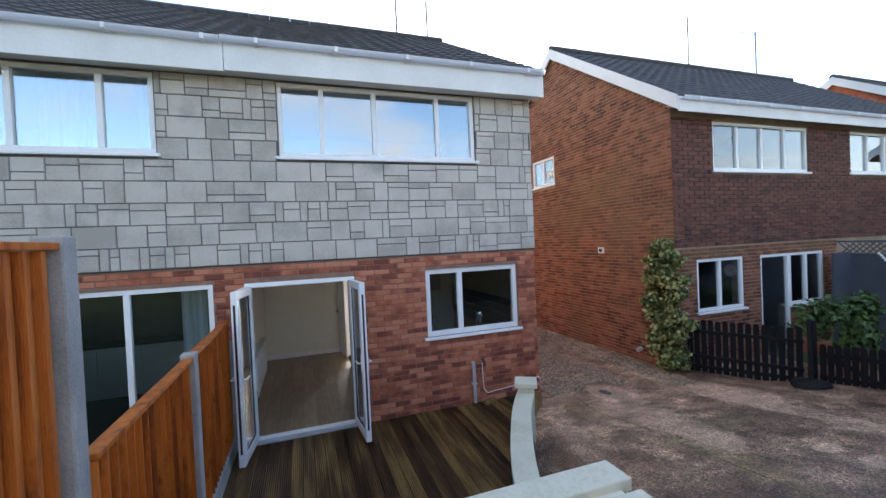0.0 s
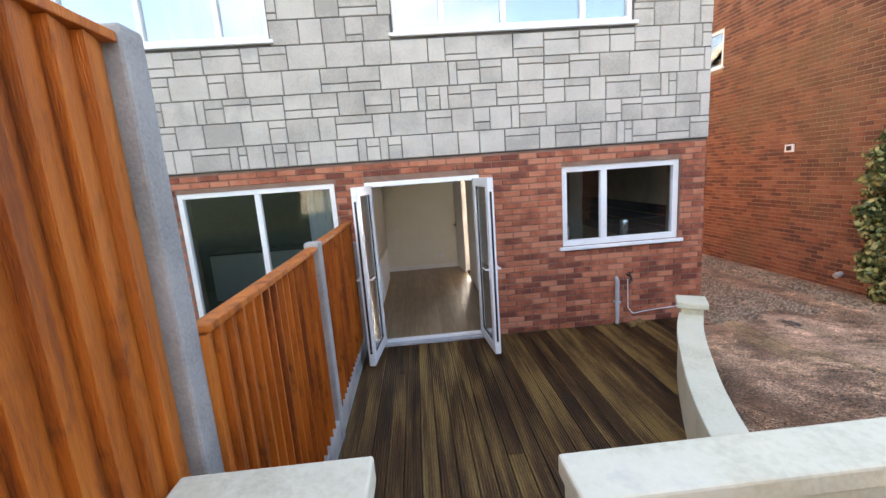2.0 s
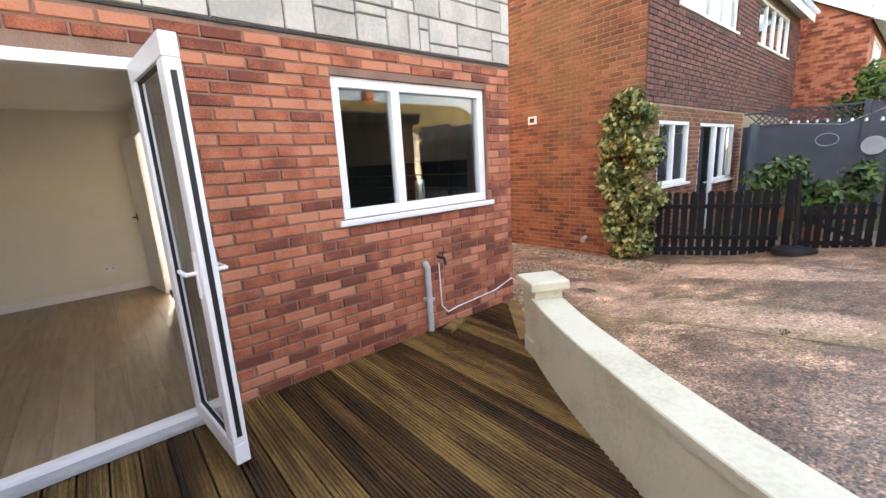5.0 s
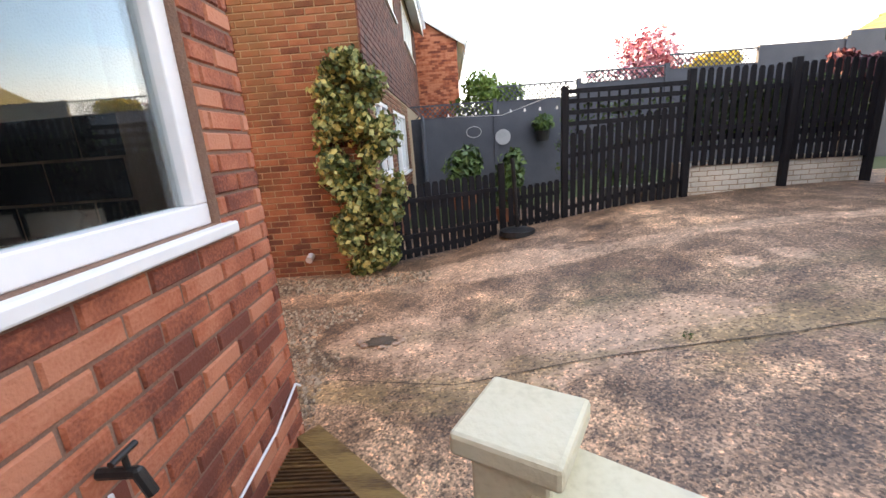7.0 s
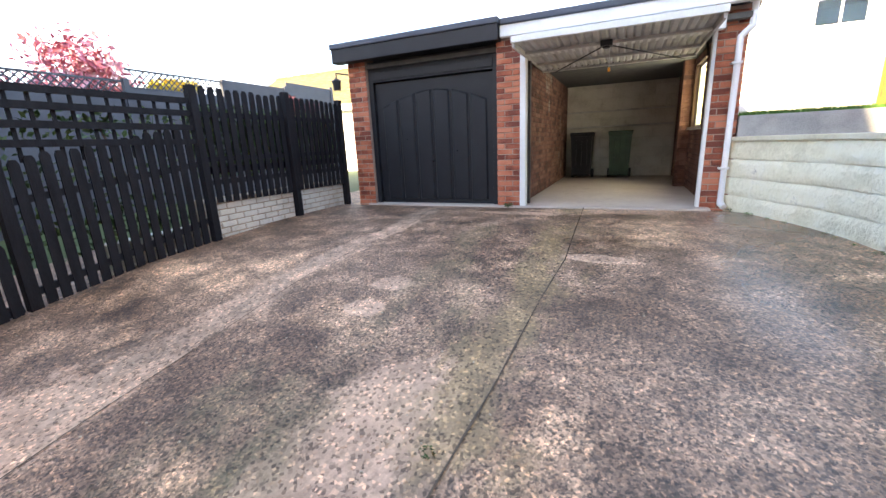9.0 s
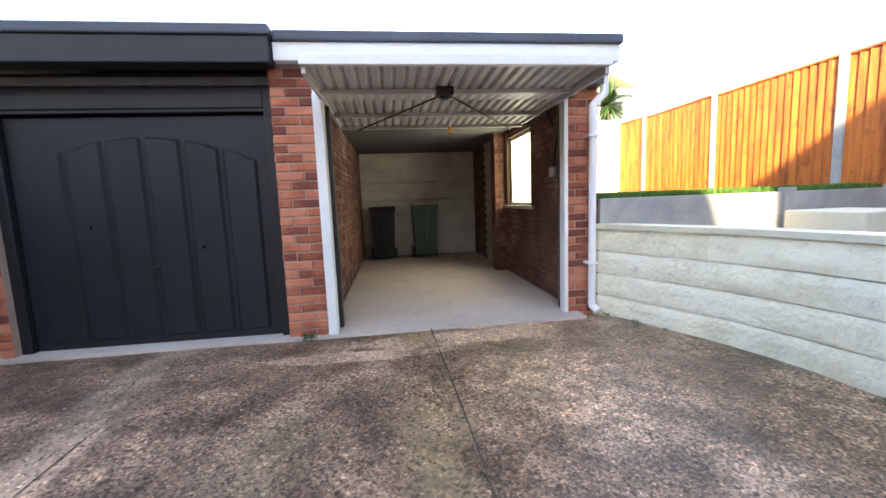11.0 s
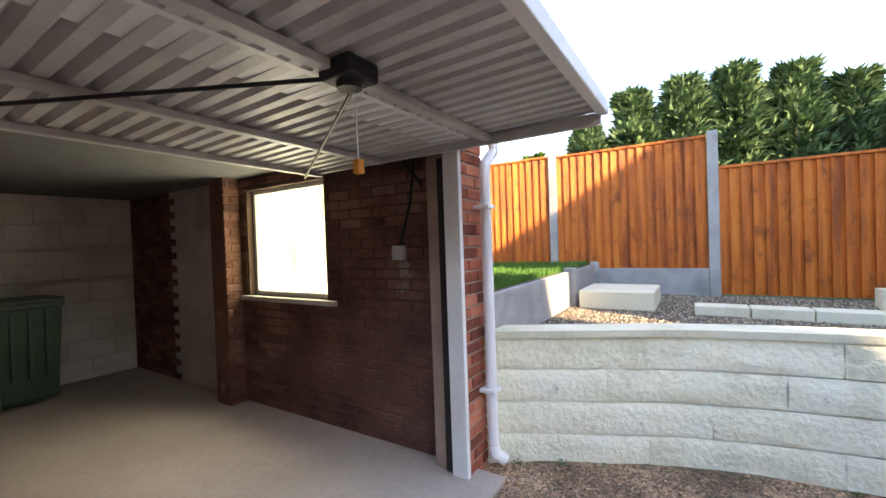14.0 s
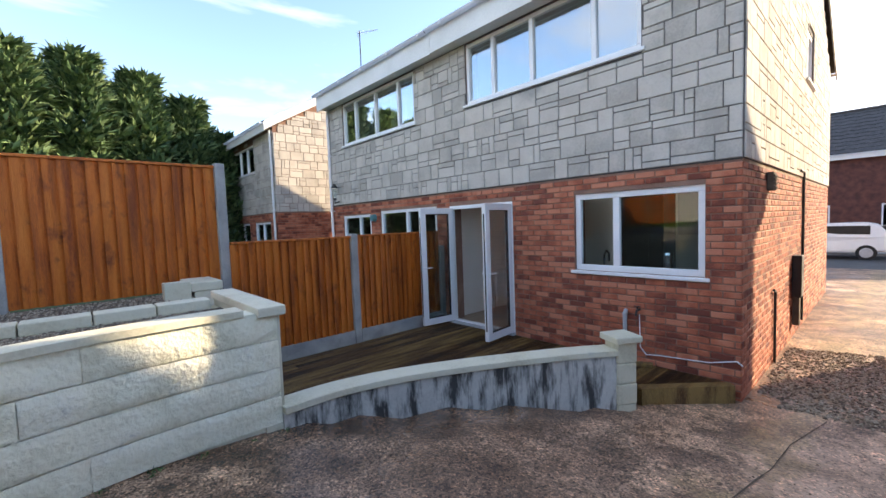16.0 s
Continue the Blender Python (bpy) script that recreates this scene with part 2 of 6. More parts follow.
gfloor = material("garage_concrete", [(0.4, 0.345, 0.3), (0.56, 0.49, 0.43)], 0.7, 1.2, 30, 0.1, stain=(0.27, 0.23, 0.2), stain_scale=2.1, stain_at=(0.58, 0.85))
gravel_m = material("mixed_gravel", [(0.12, 0.09, 0.065), (0.26, 0.2, 0.14), (0.42, 0.36, 0.27)], 0.9, 30, 120, 0.2, vary="island", spread=0.3)
soil = material("dark_soil", [(0.06, 0.045, 0.03), (0.12, 0.09, 0.065)], 0.95, 10, 80, 0.4)
grass_m = material("lawn_grass", [(0.03, 0.09, 0.008), (0.06, 0.16, 0.018), (0.09, 0.2, 0.03)], 0.8, 6, 60, 0.1, vary="island", spread=0.2)
field_m = material("rough_grass", [(0.04, 0.07, 0.02), (0.07, 0.1, 0.035)], 0.9, 0.3, 6, 0.2)
asphalt = material("asphalt", [(0.04, 0.04, 0.042), (0.07, 0.07, 0.07)], 0.85, 2, 80, 0.2)
ivy_m = material("ivy_leaf", [(0.035, 0.07, 0.02), (0.13, 0.17, 0.05), (0.38, 0.38, 0.14)], 0.5, 4, 40, 0.1, vary="island", spread=0.32)
shrub_m = material("shrub_leaf", [(0.02, 0.05, 0.012), (0.05, 0.11, 0.025), (0.1, 0.17, 0.04)], 0.6, 4, 40, 0.1, vary="island", spread=0.3)
conifer_m = material("conifer_foliage", [(0.035, 0.075, 0.035), (0.11, 0.19, 0.075), (0.2, 0.28, 0.12)], 0.7, 2, 40, 0.1, vary="island", spread=0.38)
lime_m = material("lime_foliage", [(0.06, 0.12, 0.015), (0.13, 0.21, 0.03)], 0.7, 2, 40, 0.1, vary="island", spread=0.3)
pink_m = material("pink_blossom", [(0.3, 0.06, 0.09), (0.5, 0.16, 0.21), (0.58, 0.3, 0.33)], 0.7, 2, 40, 0.1, vary="island", spread=0.3)
yellow_m = material("yellow_blossom", [(0.5, 0.36, 0.02), (0.65, 0.5, 0.05)], 0.7, 2, 40, 0.1, vary="island", spread=0.3)
bark = material("bark", [(0.05, 0.035, 0.025), (0.12, 0.09, 0.065)], 0.95, 8, 60, 0.4)
hill_m = material("dry_grass_hill", [(0.12, 0.1, 0.04), (0.18, 0.15, 0.06)], 0.95, 0.2, 3, 0.1)
white_r = material("white_render", [(0.78, 0.77, 0.74), (0.85, 0.84, 0.8)], 0.85, 2, 60, 0.1)
curtain_m = material("white_net_curtain", [(0.6, 0.6, 0.62), (0.78, 0.78, 0.8)], 0.9, 3, 30, 0.1, stretch=(6, 6, 0.4))
# low base colour paints in the dimness of rooms behind glass
room_shade = material("room_shade_colour", [(0.08, 0.08, 0.078), (0.12, 0.12, 0.115)], 0.9)
unit_m = material("dark_kitchen_unit", [(0.02, 0.02, 0.022), (0.035, 0.035, 0.036)], 0.4)
light_unit = material("pale_kitchen_unit", [(0.4, 0.4, 0.39), (0.5, 0.5, 0.48)], 0.4)
darktile = material("black_wall_tile", [(0.012, 0.013, 0.014), (0.02, 0.021, 0.022)], 0.2, bump=0.02, vary="object", spread=0.1)
darkred_m = material("dark_red_leaf", [(0.05, 0.012, 0.02), (0.12, 0.03, 0.045)], 0.6, vary="island")
teal = material("teal_plastic", [(0.06, 0.19, 0.2), (0.1, 0.26, 0.27)], 0.4)
orange_pl = material("orange_plastic", [(0.7, 0.25, 0.02), (0.8, 0.32, 0.03)], 0.4)
car_white = material("white_car_paint", [(0.8, 0.8, 0.8), (0.84, 0.84, 0.84)], 0.2, bump=0.0)
rubber = material("tyre_rubber", [(0.012, 0.012, 0.012), (0.02, 0.02, 0.02)], 0.8)
bare_conc = material("bare_pale_concrete", [(0.27, 0.19, 0.14), (0.42, 0.3, 0.22), (0.5, 0.38, 0.29)], 0.55, 3, 50, 0.25, stain=(0.26, 0.2, 0.16), stain_scale=6, stain_at=(0.52, 0.62))
terracotta = material("terracotta", [(0.3, 0.1, 0.05), (0.42, 0.17, 0.09)], 0.8)


def concrete_drive():
    """Old in-situ concrete: exposed pebbles, pale pinkish laitance, dark algae and damp."""
    m = material("drive_concrete", [(0.10, 0.072, 0.052), (0.25, 0.18, 0.132), (0.4, 0.3, 0.225)], 0.4, 3.0, 45, 0.35,
                 stain=(0.58, 0.43, 0.31), stain_scale=0.8, stain_at=(0.54, 0.62), wet=0.4)
    n, l = m.node_tree.nodes, m.node_tree.links
    b = n["Principled BSDF"]
    old = b.inputs["Base Color"].links[0].from_socket
    geo = n.new("ShaderNodeNewGeometry")
    vo = n.new("ShaderNodeTexVoronoi")
    vo.inputs["Scale"].default_value = 95
    l.new(geo.outputs["Position"], vo.inputs["Vector"])
    hv = n.new("ShaderNodeSeparateColor")
    l.new(vo.outputs["Color"], hv.inputs[0])
    rp = n.new("ShaderNodeValToRGB")
    rp.color_ramp.elements[0].position, rp.color_ramp.elements[0].color = 0.0, (0.3, 0.3, 0.3, 1)
    rp.color_ramp.elements[1].position, rp.color_ramp.elements[1].color = 1.0, (1.95, 1.75, 1.6, 1)
    l.new(hv.outputs[0], rp.inputs["Fac"])
    mul = n.new("ShaderNodeMix")
    mul.data_type, mul.blend_type = "RGBA", "MULTIPLY"
    mul.inputs[0].default_value = 0.9
    l.new(old, mul.inputs[6])
    l.new(rp.outputs["Color"], mul.inputs[7])
    dk = n.new("ShaderNodeTexNoise")
    dk.inputs["Scale"].default_value, dk.inputs["Detail"].default_value, dk.inputs["Roughness"].default_value = 0.9, 6, 0.7
    l.new(geo.outputs["Position"], dk.inputs["Vector"])
    dr = n.new("ShaderNodeValToRGB")
    dr.color_ramp.elements[0].position, dr.color_ramp.elements[0].color = 0.36, (0.5, 0.47, 0.44, 1)
    dr.color_ramp.elements[1].position, dr.color_ramp.elements[1].color = 0.56, (1, 1, 1, 1)
    l.new(dk.outputs["Fac"], dr.inputs["Fac"])
    mu2 = n.new("ShaderNodeMix")
    mu2.data_type, mu2.blend_type = "RGBA", "MULTIPLY"
    mu2.inputs[0].default_value = 1.0
    l.new(mul.outputs[2], mu2.inputs[6])
    l.new(dr.outputs["Color"], mu2.inputs[7])
    colour = mu2.outputs[2]
    xyz = n.new("ShaderNodeSeparateXYZ")
    l.new(geo.outputs["Position"], xyz.inputs[0])

    def calc(op, a, c, third=None):
        k = n.new("ShaderNodeMath")
        k.operation = op
        for i, q in enumerate((a, c, third)):
            if isinstance(q, (int, float)):
                k.inputs[i].default_value = q
            elif q is not None:
                l.new(q, k.inputs[i])
        return k.outputs[0]

    def band(colour, x0, lean, width, tint, scale, at, stretch):
        """Ragged growth and worn laitance along one slab's edge."""
        off = calc("ABSOLUTE", calc("SUBTRACT", calc("MULTIPLY_ADD", xyz.outputs[1], -lean, xyz.outputs[0]), x0), 0.0)
        near = calc("SUBTRACT", 1.0, calc("DIVIDE", off, width))
        mp = n.new("ShaderNodeMapping")
        mp.inputs["Scale"].default_value = stretch
        l.new(geo.outputs["Position"], mp.inputs["Vector"])
        no = n.new("ShaderNodeTexNoise")
        no.inputs["Scale"].default_value, no.inputs["Detail"].default_value, no.inputs["Roughness"].default_value = scale, 9, 0.72
        l.new(mp.outputs["Vector"], no.inputs["Vector"])
        r = n.new("ShaderNodeValToRGB")
        r.color_ramp.elements[0].position, r.color_ramp.elements[1].position = at
        l.new(calc("MULTIPLY_ADD", calc("MAXIMUM", near, -1.0), 0.24, no.outputs["Fac"]), r.inputs["Fac"])
        mx = n.new("ShaderNodeMix")
        mx.data_type = "RGBA"
        mx.inputs[7].default_value = (*tint, 1)
        l.new(calc("MULTIPLY", r.outputs["Color"], 0.75), mx.inputs[0])
        l.new(colour, mx.inputs[6])
        return mx.outputs[2]

    def noise_of(scale, detail, rough):
        no = n.new("ShaderNodeTexNoise")
        no.inputs["Scale"].default_value, no.inputs["Detail"].default_value, no.inputs["Roughness"].default_value = scale, detail, rough
        l.new(geo.outputs["Position"], no.inputs["Vector"])
        return no.outputs["Fac"]

    def times(colour, fac, p0, c0, p1, c1):
        r = n.new("ShaderNodeValToRGB")
        r.color_ramp.elements[0].position, r.color_ramp.elements[0].color = p0, (*c0, 1)
        r.color_ramp.elements[1].position, r.color_ramp.elements[1].color = p1, (*c1, 1)
        l.new(fac, r.inputs["Fac"])
        mx = n.new("ShaderNodeMix")
        mx.data_type, mx.blend_type = "RGBA", "MULTIPLY"
        mx.inputs[0].default_value = 1.0
        l.new(colour, mx.inputs[6])
        l.new(r.outputs["Color"], mx.inputs[7])
        return mx.outputs[2]

    ragged = noise_of(4.5, 9, 0.75)

    def spot(colour, cx, cy, rx, ry, tint, strength=0.85):
        """Bare, pale concrete where the surface has worn through in a ragged shape."""
        u = calc("DIVIDE", calc("SUBTRACT", xyz.outputs[0], cx), rx)
        w = calc("DIVIDE", calc("SUBTRACT", xyz.outputs[1], cy), ry)
        d = calc("SQRT", calc("MULTIPLY_ADD", u, u, calc("MULTIPLY", w, w)), 0.0)
        r = n.new("ShaderNodeMapRange")
        r.inputs["From Min"].default_value, r.inputs["From Max"].default_value = 1.12, 0.9
        r.inputs["To Max"].default_value = strength
        l.new(calc("MULTIPLY_ADD", ragged, 1.9, calc("SUBTRACT", d, 1.1)), r.inputs["Value"])
        mx = n.new("ShaderNodeMix")
        mx.data_type = "RGBA"
        mx.inputs[7].default_value = (*tint, 1)
        l.new(r.outputs[0], mx.inputs[0])
        l.new(colour, mx.inputs[6])
        return mx.outputs[2]

    pale = (0.52, 0.365, 0.265)
    for cx, cy, rx, ry in ((5.2, 5.1, 0.42, 0.75), (5.6, 6.05, 0.3, 0.55), (5.2, 4.2, 0.3, 0.5), (6.85, 4.6, 0.2, 0.9), (6.82, 3.3, 0.16, 0.8),
                           (6.78, 2.2, 0.14, 0.6), (6.7, 1.2, 0.12, 0.5), (5.85, 2.85, 0.14, 0.12), (5.85, 3.25, 0.13, 0.1), (4.4, 1.95, 0.26, 0.09),
                           (5.3, 0.12, 0.6, 0.09), (4.5, -0.1, 0.8, 0.13), (7.2, 5.2, 0.3, 0.7)):
        colour = spot(colour, cx, cy, rx, ry, pale)
    colour = band(colour, 4.78, 0.02, 0.5, (0.27, 0.2, 0.105), 2.0, (0.62, 0.74), (1.5, 0.7, 1))
    colour = band(colour, 6.85, 0.0, 0.55, (0.36, 0.27, 0.2), 1.6, (0.66, 0.78), (1.7, 0.7, 1))
    colour = band(colour, 5.6, 0.0, 1.1, (0.15, 0.14, 0.075), 0.9, (0.66, 0.9), (1.3, 0.6, 1))
    colour = times(colour, noise_of(2.6, 10, 0.8), 0.36, (0.5, 0.46, 0.42), 0.66, (1.5, 1.42, 1.34))
    grit = n.new("ShaderNodeTexVoronoi")
    grit.inputs["Scale"].default_value = 66
    l.new(geo.outputs["Position"], grit.inputs["Vector"])
    gsep = n.new("ShaderNodeSeparateColor")
    l.new(grit.outputs["Color"], gsep.inputs[0])
    colour = times(colour, gsep.outputs[1], 0.0, (0.3, 0.28, 0.26), 0.35, (1, 1, 1))
    colour = times(colour, gsep.outputs[2], 0.8, (1, 1, 1), 1.0, (2.0, 1.85, 1.7))
    l.new(colour, b.inputs["Base Color"])
    pool = n.new("ShaderNodeTexNoise")
    pool.inputs["Scale"].default_value, pool.inputs["Detail"].default_value = 0.7, 4
    l.new(geo.outputs["Position"], pool.inputs["Vector"])
    side_ = calc("MULTIPLY_ADD", xyz.outputs[0], -0.16, calc("ADD", pool.outputs["Fac"], 0.72))
    pr_ = n.new("ShaderNodeMapRange")
    pr_.inputs["From Min"].default_value, pr_.inputs["From Max"].default_value = 0.42, 0.7
    pr_.inputs["To Min"].default_value, pr_.inputs["To Max"].default_value = 0.62, 0.24
    l.new(side_, pr_.inputs["Value"])
    l.new(pr_.outputs[0], b.inputs["Roughness"])
    return m


drive_m = concrete_drive()
for matt in (blackp, blackw, black_pl):
    matt.node_tree.nodes["Principled BSDF"].inputs["Specular IOR Level"].default_value = 0.4 if matt is blackp else 0.18


# ---- builders ----
def box(bm, x0, x1, y0, y1, z0, z1, bevel=0.0):
    m = Matrix.LocRotScale(((x0 + x1) / 2, (y0 + y1) / 2, (z0 + z1) / 2), None, (abs(x1 - x0), abs(y1 - y0), abs(z1 - z0)))
    r = bmesh.ops.create_cube(bm, size=1.0, matrix=m)
    if bevel:
        es = {e for v in r["verts"] for e in v.link_edges}
        bmesh.ops.bevel(bm, geom=list(es), offset=bevel, segments=2, affect="EDGES", profile=0.5)
    return bm


def rod(bm, a, b, r, r2=None, seg=10):
    a, b = Vector(a), Vector(b)
    d = b - a
    m = Matrix.Translation((a + b) / 2) @ d.to_track_quat("Z", "Y").to_matrix().to_4x4()
    bmesh.ops.create_cone(bm, cap_ends=True, segments=seg, radius1=r, radius2=r if r2 is None else r2, depth=d.length, matrix=m)
    return bm


def B(*a, bevel=0.0):
    return box(bmesh.new(), *a, bevel=bevel)


def R(a, b, r, r2=None, seg=10):
    return rod(bmesh.new(), a, b, r, r2, seg)


def bend(points, r, seg=8):
    bm = bmesh.new()
    for a, b in zip(points, points[1:]):
        rod(bm, a, b, r, None, seg)
    for p in points[1:-1]:
        bmesh.ops.create_uvsphere(bm, u_segments=seg, v_segments=6, radius=r, matrix=Matrix.Translation(p))
    return bm


def part(name, bm, mat, parent=None, label="", kind=""):
    me = bpy.data.meshes.new(name)
    bm.normal_update()
    bm.to_mesh(me)
    bm.free()
    me.materials.append(mat)
    ob = new(name, me)
    if parent:
        ob.parent = parent
    return tagged(ob, label, kind=kind)


def mesh_part(name, verts, faces, mat, parent=None, label="", kind=""):
    me = bpy.data.meshes.new(name)
    me.from_pydata(verts, [], faces)
    me.materials.append(mat)
    ob = new(name, me)
    if parent:
        ob.parent = parent
    return tagged(ob, label, kind=kind)


def thing(name, label, category, group="", kind=""):
    return tagged(new(name), label, category, group, kind)


def grid_boxes(bm, a0, a1, z0, z1, holes, put):
    """Fill a rectangle but for its holes with rectangles, given to put(a, b, za, zb)."""
    cuts = sorted({a0, a1, *[h[0] for h in holes], *[h[1] for h in holes]})
    cuts = [c for c in cuts if a0 <= c <= a1]
    for a, b in zip(cuts, cuts[1:]):
        mid = (a + b) / 2
        hs = sorted((h[2], h[3]) for h in holes if h[0] < mid < h[1])
        z = z0
        for h0, h1 in hs:
            if h0 > z:
                put(a, b, z, h0)
            z = h1
        if z < z1:
            put(a, b, z, z1)
    return bm


def solid_wall(axis, a0, a1, d0, d1, z0, z1, holes):
    """One joined wall with its openings cut through."""
    As = sorted({a0, a1, *[v for h in holes for v in h[:2] if a0 < v < a1]})
    Zs = sorted({z0, z1, *[v for h in holes for v in h[2:] if z0 < v < z1]})
    bm, made = bmesh.new(), {}

    def solid(i, k):
        if not (0 <= i < len(As) - 1 and 0 <= k < len(Zs) - 1):
            return False
        ca, cz = (As[i] + As[i + 1]) / 2, (Zs[k] + Zs[k + 1]) / 2
        return not any(h[0] < ca < h[1] and h[2] < cz < h[3] for h in holes)

    def vert(i, k, s):
        if (i, k, s) not in made:
            d = d1 if s else d0
            made[i, k, s] = bm.verts.new((As[i], d, Zs[k]) if axis == "y" else (d, As[i], Zs[k]))
        return made[i, k, s]
    for i in range(len(As) - 1):
        for k in range(len(Zs) - 1):
            if not solid(i, k):
                continue
            for s in (0, 1):
                bm.faces.new([vert(*q, s) for q in ((i, k), (i + 1, k), (i + 1, k + 1), (i, k + 1))])
            for di, dk, p, q in ((-1, 0, (i, k), (i, k + 1)), (1, 0, (i + 1, k), (i + 1, k + 1)), (0, -1, (i, k), (i + 1, k)), (0, 1, (i, k + 1), (i + 1, k + 1))):
                if not solid(i + di, k + dk):
                    bm.faces.new([vert(*p, 0), vert(*q, 0), vert(*q, 1), vert(*p, 1)])
    bmesh.ops.recalc_face_normals(bm, faces=bm.faces[:])
    return bm


def wall_y(name, x0, x1, y0, y1, z0, z1, holes, mat, parent=None, label="", kind=""):
    return part(name, solid_wall("y", x0, x1, y0, y1, z0, z1, holes), mat, parent, label, kind)


def wall_x(name, x0, x1, y0, y1, z0, z1, holes, mat, parent=None, label="", kind=""):
    return part(name, solid_wall("x", y0, y1, x0, x1, z0, z1, holes), mat, parent, label, kind)


class Pieces:
    """Rectangular pieces laid on an upright plane: the chosen stretch as objects, the rest joined."""

    def __init__(self, parent, name, axis, at, sign, proud, mat_part, mat_rest, near=None, limit=300):
        self.parent, self.name, self.axis, self.at, self.sign, self.proud = parent, name, axis, at, sign, proud
        self.mp, self.mr, self.near, self.limit, self.n = mat_part, mat_rest, near, limit, 0
        self.v, self.f, self.cache = [], [], {}

    def place(self, s, d, z):
        return (s, self.at + self.sign * d, z) if self.axis == "y" else (self.at + self.sign * d, s, z)

    def corners(self, w, h, s0=0.0, z0=0.0, local=True, jit=0.0):
        c, p = min(0.006, w / 4, h / 4), self.proud + jit
        pts = [(0, 0, 0), (w, 0, 0), (w, 0, h), (0, 0, h), (c, p, c), (w - c, p, c), (w - c, p, h - c), (c, p, h - c)]
        return pts

    FACES = [(7, 6, 5, 4), (4, 5, 1, 0), (5, 6, 2, 1), (6, 7, 3, 2), (7, 4, 0, 3)]

    def add(self, s0, s1, z0, z1):
        w, h = s1 - s0, z1 - z0
        if w < 0.02 or h < 0.015:
            return
        # keep faces outward: the mesh runs along n x up
        u = self.sign * (-1 if self.axis == "y" else 1)     # direction of local x on the world's axis
        u = -u
        start = s0 if u > 0 else s1
        inside = self.near and self.near[0] <= (s0 + s1) / 2 <= self.near[1] and self.near[2] <= z0 <= self.near[3]
        if inside and self.n < self.limit:
            key = (round(w * 200), round(h * 200))
            if key not in self.cache:
                me = bpy.data.meshes.new(self.name)
                me.from_pydata(self.corners(w, h), [], self.FACES)
                me.materials.append(self.mp)
                self.cache[key] = me
            ob = new(self.name, self.cache[key])
            ob.parent = self.parent
            tilt = random.uniform(0, 0.002)
            p = self.place(start, tilt, z0)
            if self.axis == "y":
                rot = Matrix(((u, 0, 0), (0, self.sign, 0), (0, 0, 1)))
            else:
                rot = Matrix(((0, self.sign, 0), (u, 0, 0), (0, 0, 1)))
            ob.matrix_basis = Matrix.Translation(p) @ rot.to_4x4()
            self.n += 1
            return
        k = len(self.v)
        jit = random.uniform(0, 0.003)
        for x, d, z in self.corners(w, h, jit=jit):
            self.v.append(self.place(start + u * x, d, z0 + z))
        self.f += [tuple(i + k for i in f) for f in self.FACES]

    def done(self, name):
        if self.f:
            mesh_part(name, self.v, self.f, self.mr, self.parent, kind="stuff")


def free_spans(s0, s1, z0, z1, holes):
    spans = [(s0, s1)]
    for a, b, c, d in holes:
        if z1 > c + 0.005 and z0 < d - 0.005:
            spans = [q for p in spans for q in ((p[0], min(p[1], a)), (max(p[0], b), p[1])) if q[1] - q[0] > 0.02]
    return spans


def bricks(p, s0, s1, z0, z1, holes=(), length=0.225, course=0.075, joint=0.011, top=None, flemish=False):
    k, z = 0, z0
    while z + 0.03 < z1:
        zt = min(z + course - joint, z1)
        for a, b in free_spans(s0, s1, z, zt, holes):
            if top:
                a, b = max(a, top(zt)[0]), min(b, top(zt)[1])
            s = s0 - (length / 2 if k % 2 else 0)
            i = 0
            while s < b:
                e = s + (length if not (flemish and i % 2) else length / 2)
                c, d = max(s, a), min(e - joint, b)
                if d - c > 0.03:
                    p.add(c, d, z, zt)
                s, i = e, i + 1
        z, k = z + course, k + 1


def ashlar(p, s0, s1, z0, z1, holes=(), rows=9, top=None, seed=3):
    """Reconstituted stone panels of mixed sizes: whole blocks, and blocks split into a slab and a strip."""
    rng = random.Random(seed)
    h, g = (z1 - z0) / rows, 0.007
    for r in range(rows):
        z = z0 + r * h
        s = s0 - rng.uniform(0, 0.3)
        while s < s1:
            w = rng.choice((0.2, 0.26, 0.31, 0.37, 0.43))
            kind = rng.random()
            if kind < 0.42:
                cells = [(0, w, 0, h)]
            elif kind < 0.66:
                t = h * rng.choice((0.28, 0.34))
                cells = [(0, w, 0, h - t), (0, w, h - t, h)]
            elif kind < 0.86:
                t = h * rng.choice((0.28, 0.36))
                cells = [(0, w, 0, t), (0, w, t, h)]
            else:
                t = 0.1
                cells = [(0, t, 0, h), (t, w, 0, h * 0.62), (t, w, h * 0.62, h)]
            for a, b, c, d in cells:
                za, zb = z + c, z + d - g
                for q0, q1 in free_spans(max(s0, s + a), min(s1, s + b - g), za, zb, holes):
                    if top:
                        q0, q1 = max(q0, top(zb)[0]), min(q1, top(zb)[1])
                    cuts = [(h0, h1) for (x0, x1, h0, h1) in holes if x0 < q0 + 0.01 and x1 > q1 - 0.01]
                    if q1 - q0 > 0.03:
                        p.add(q0, q1, za, zb)
            s += w


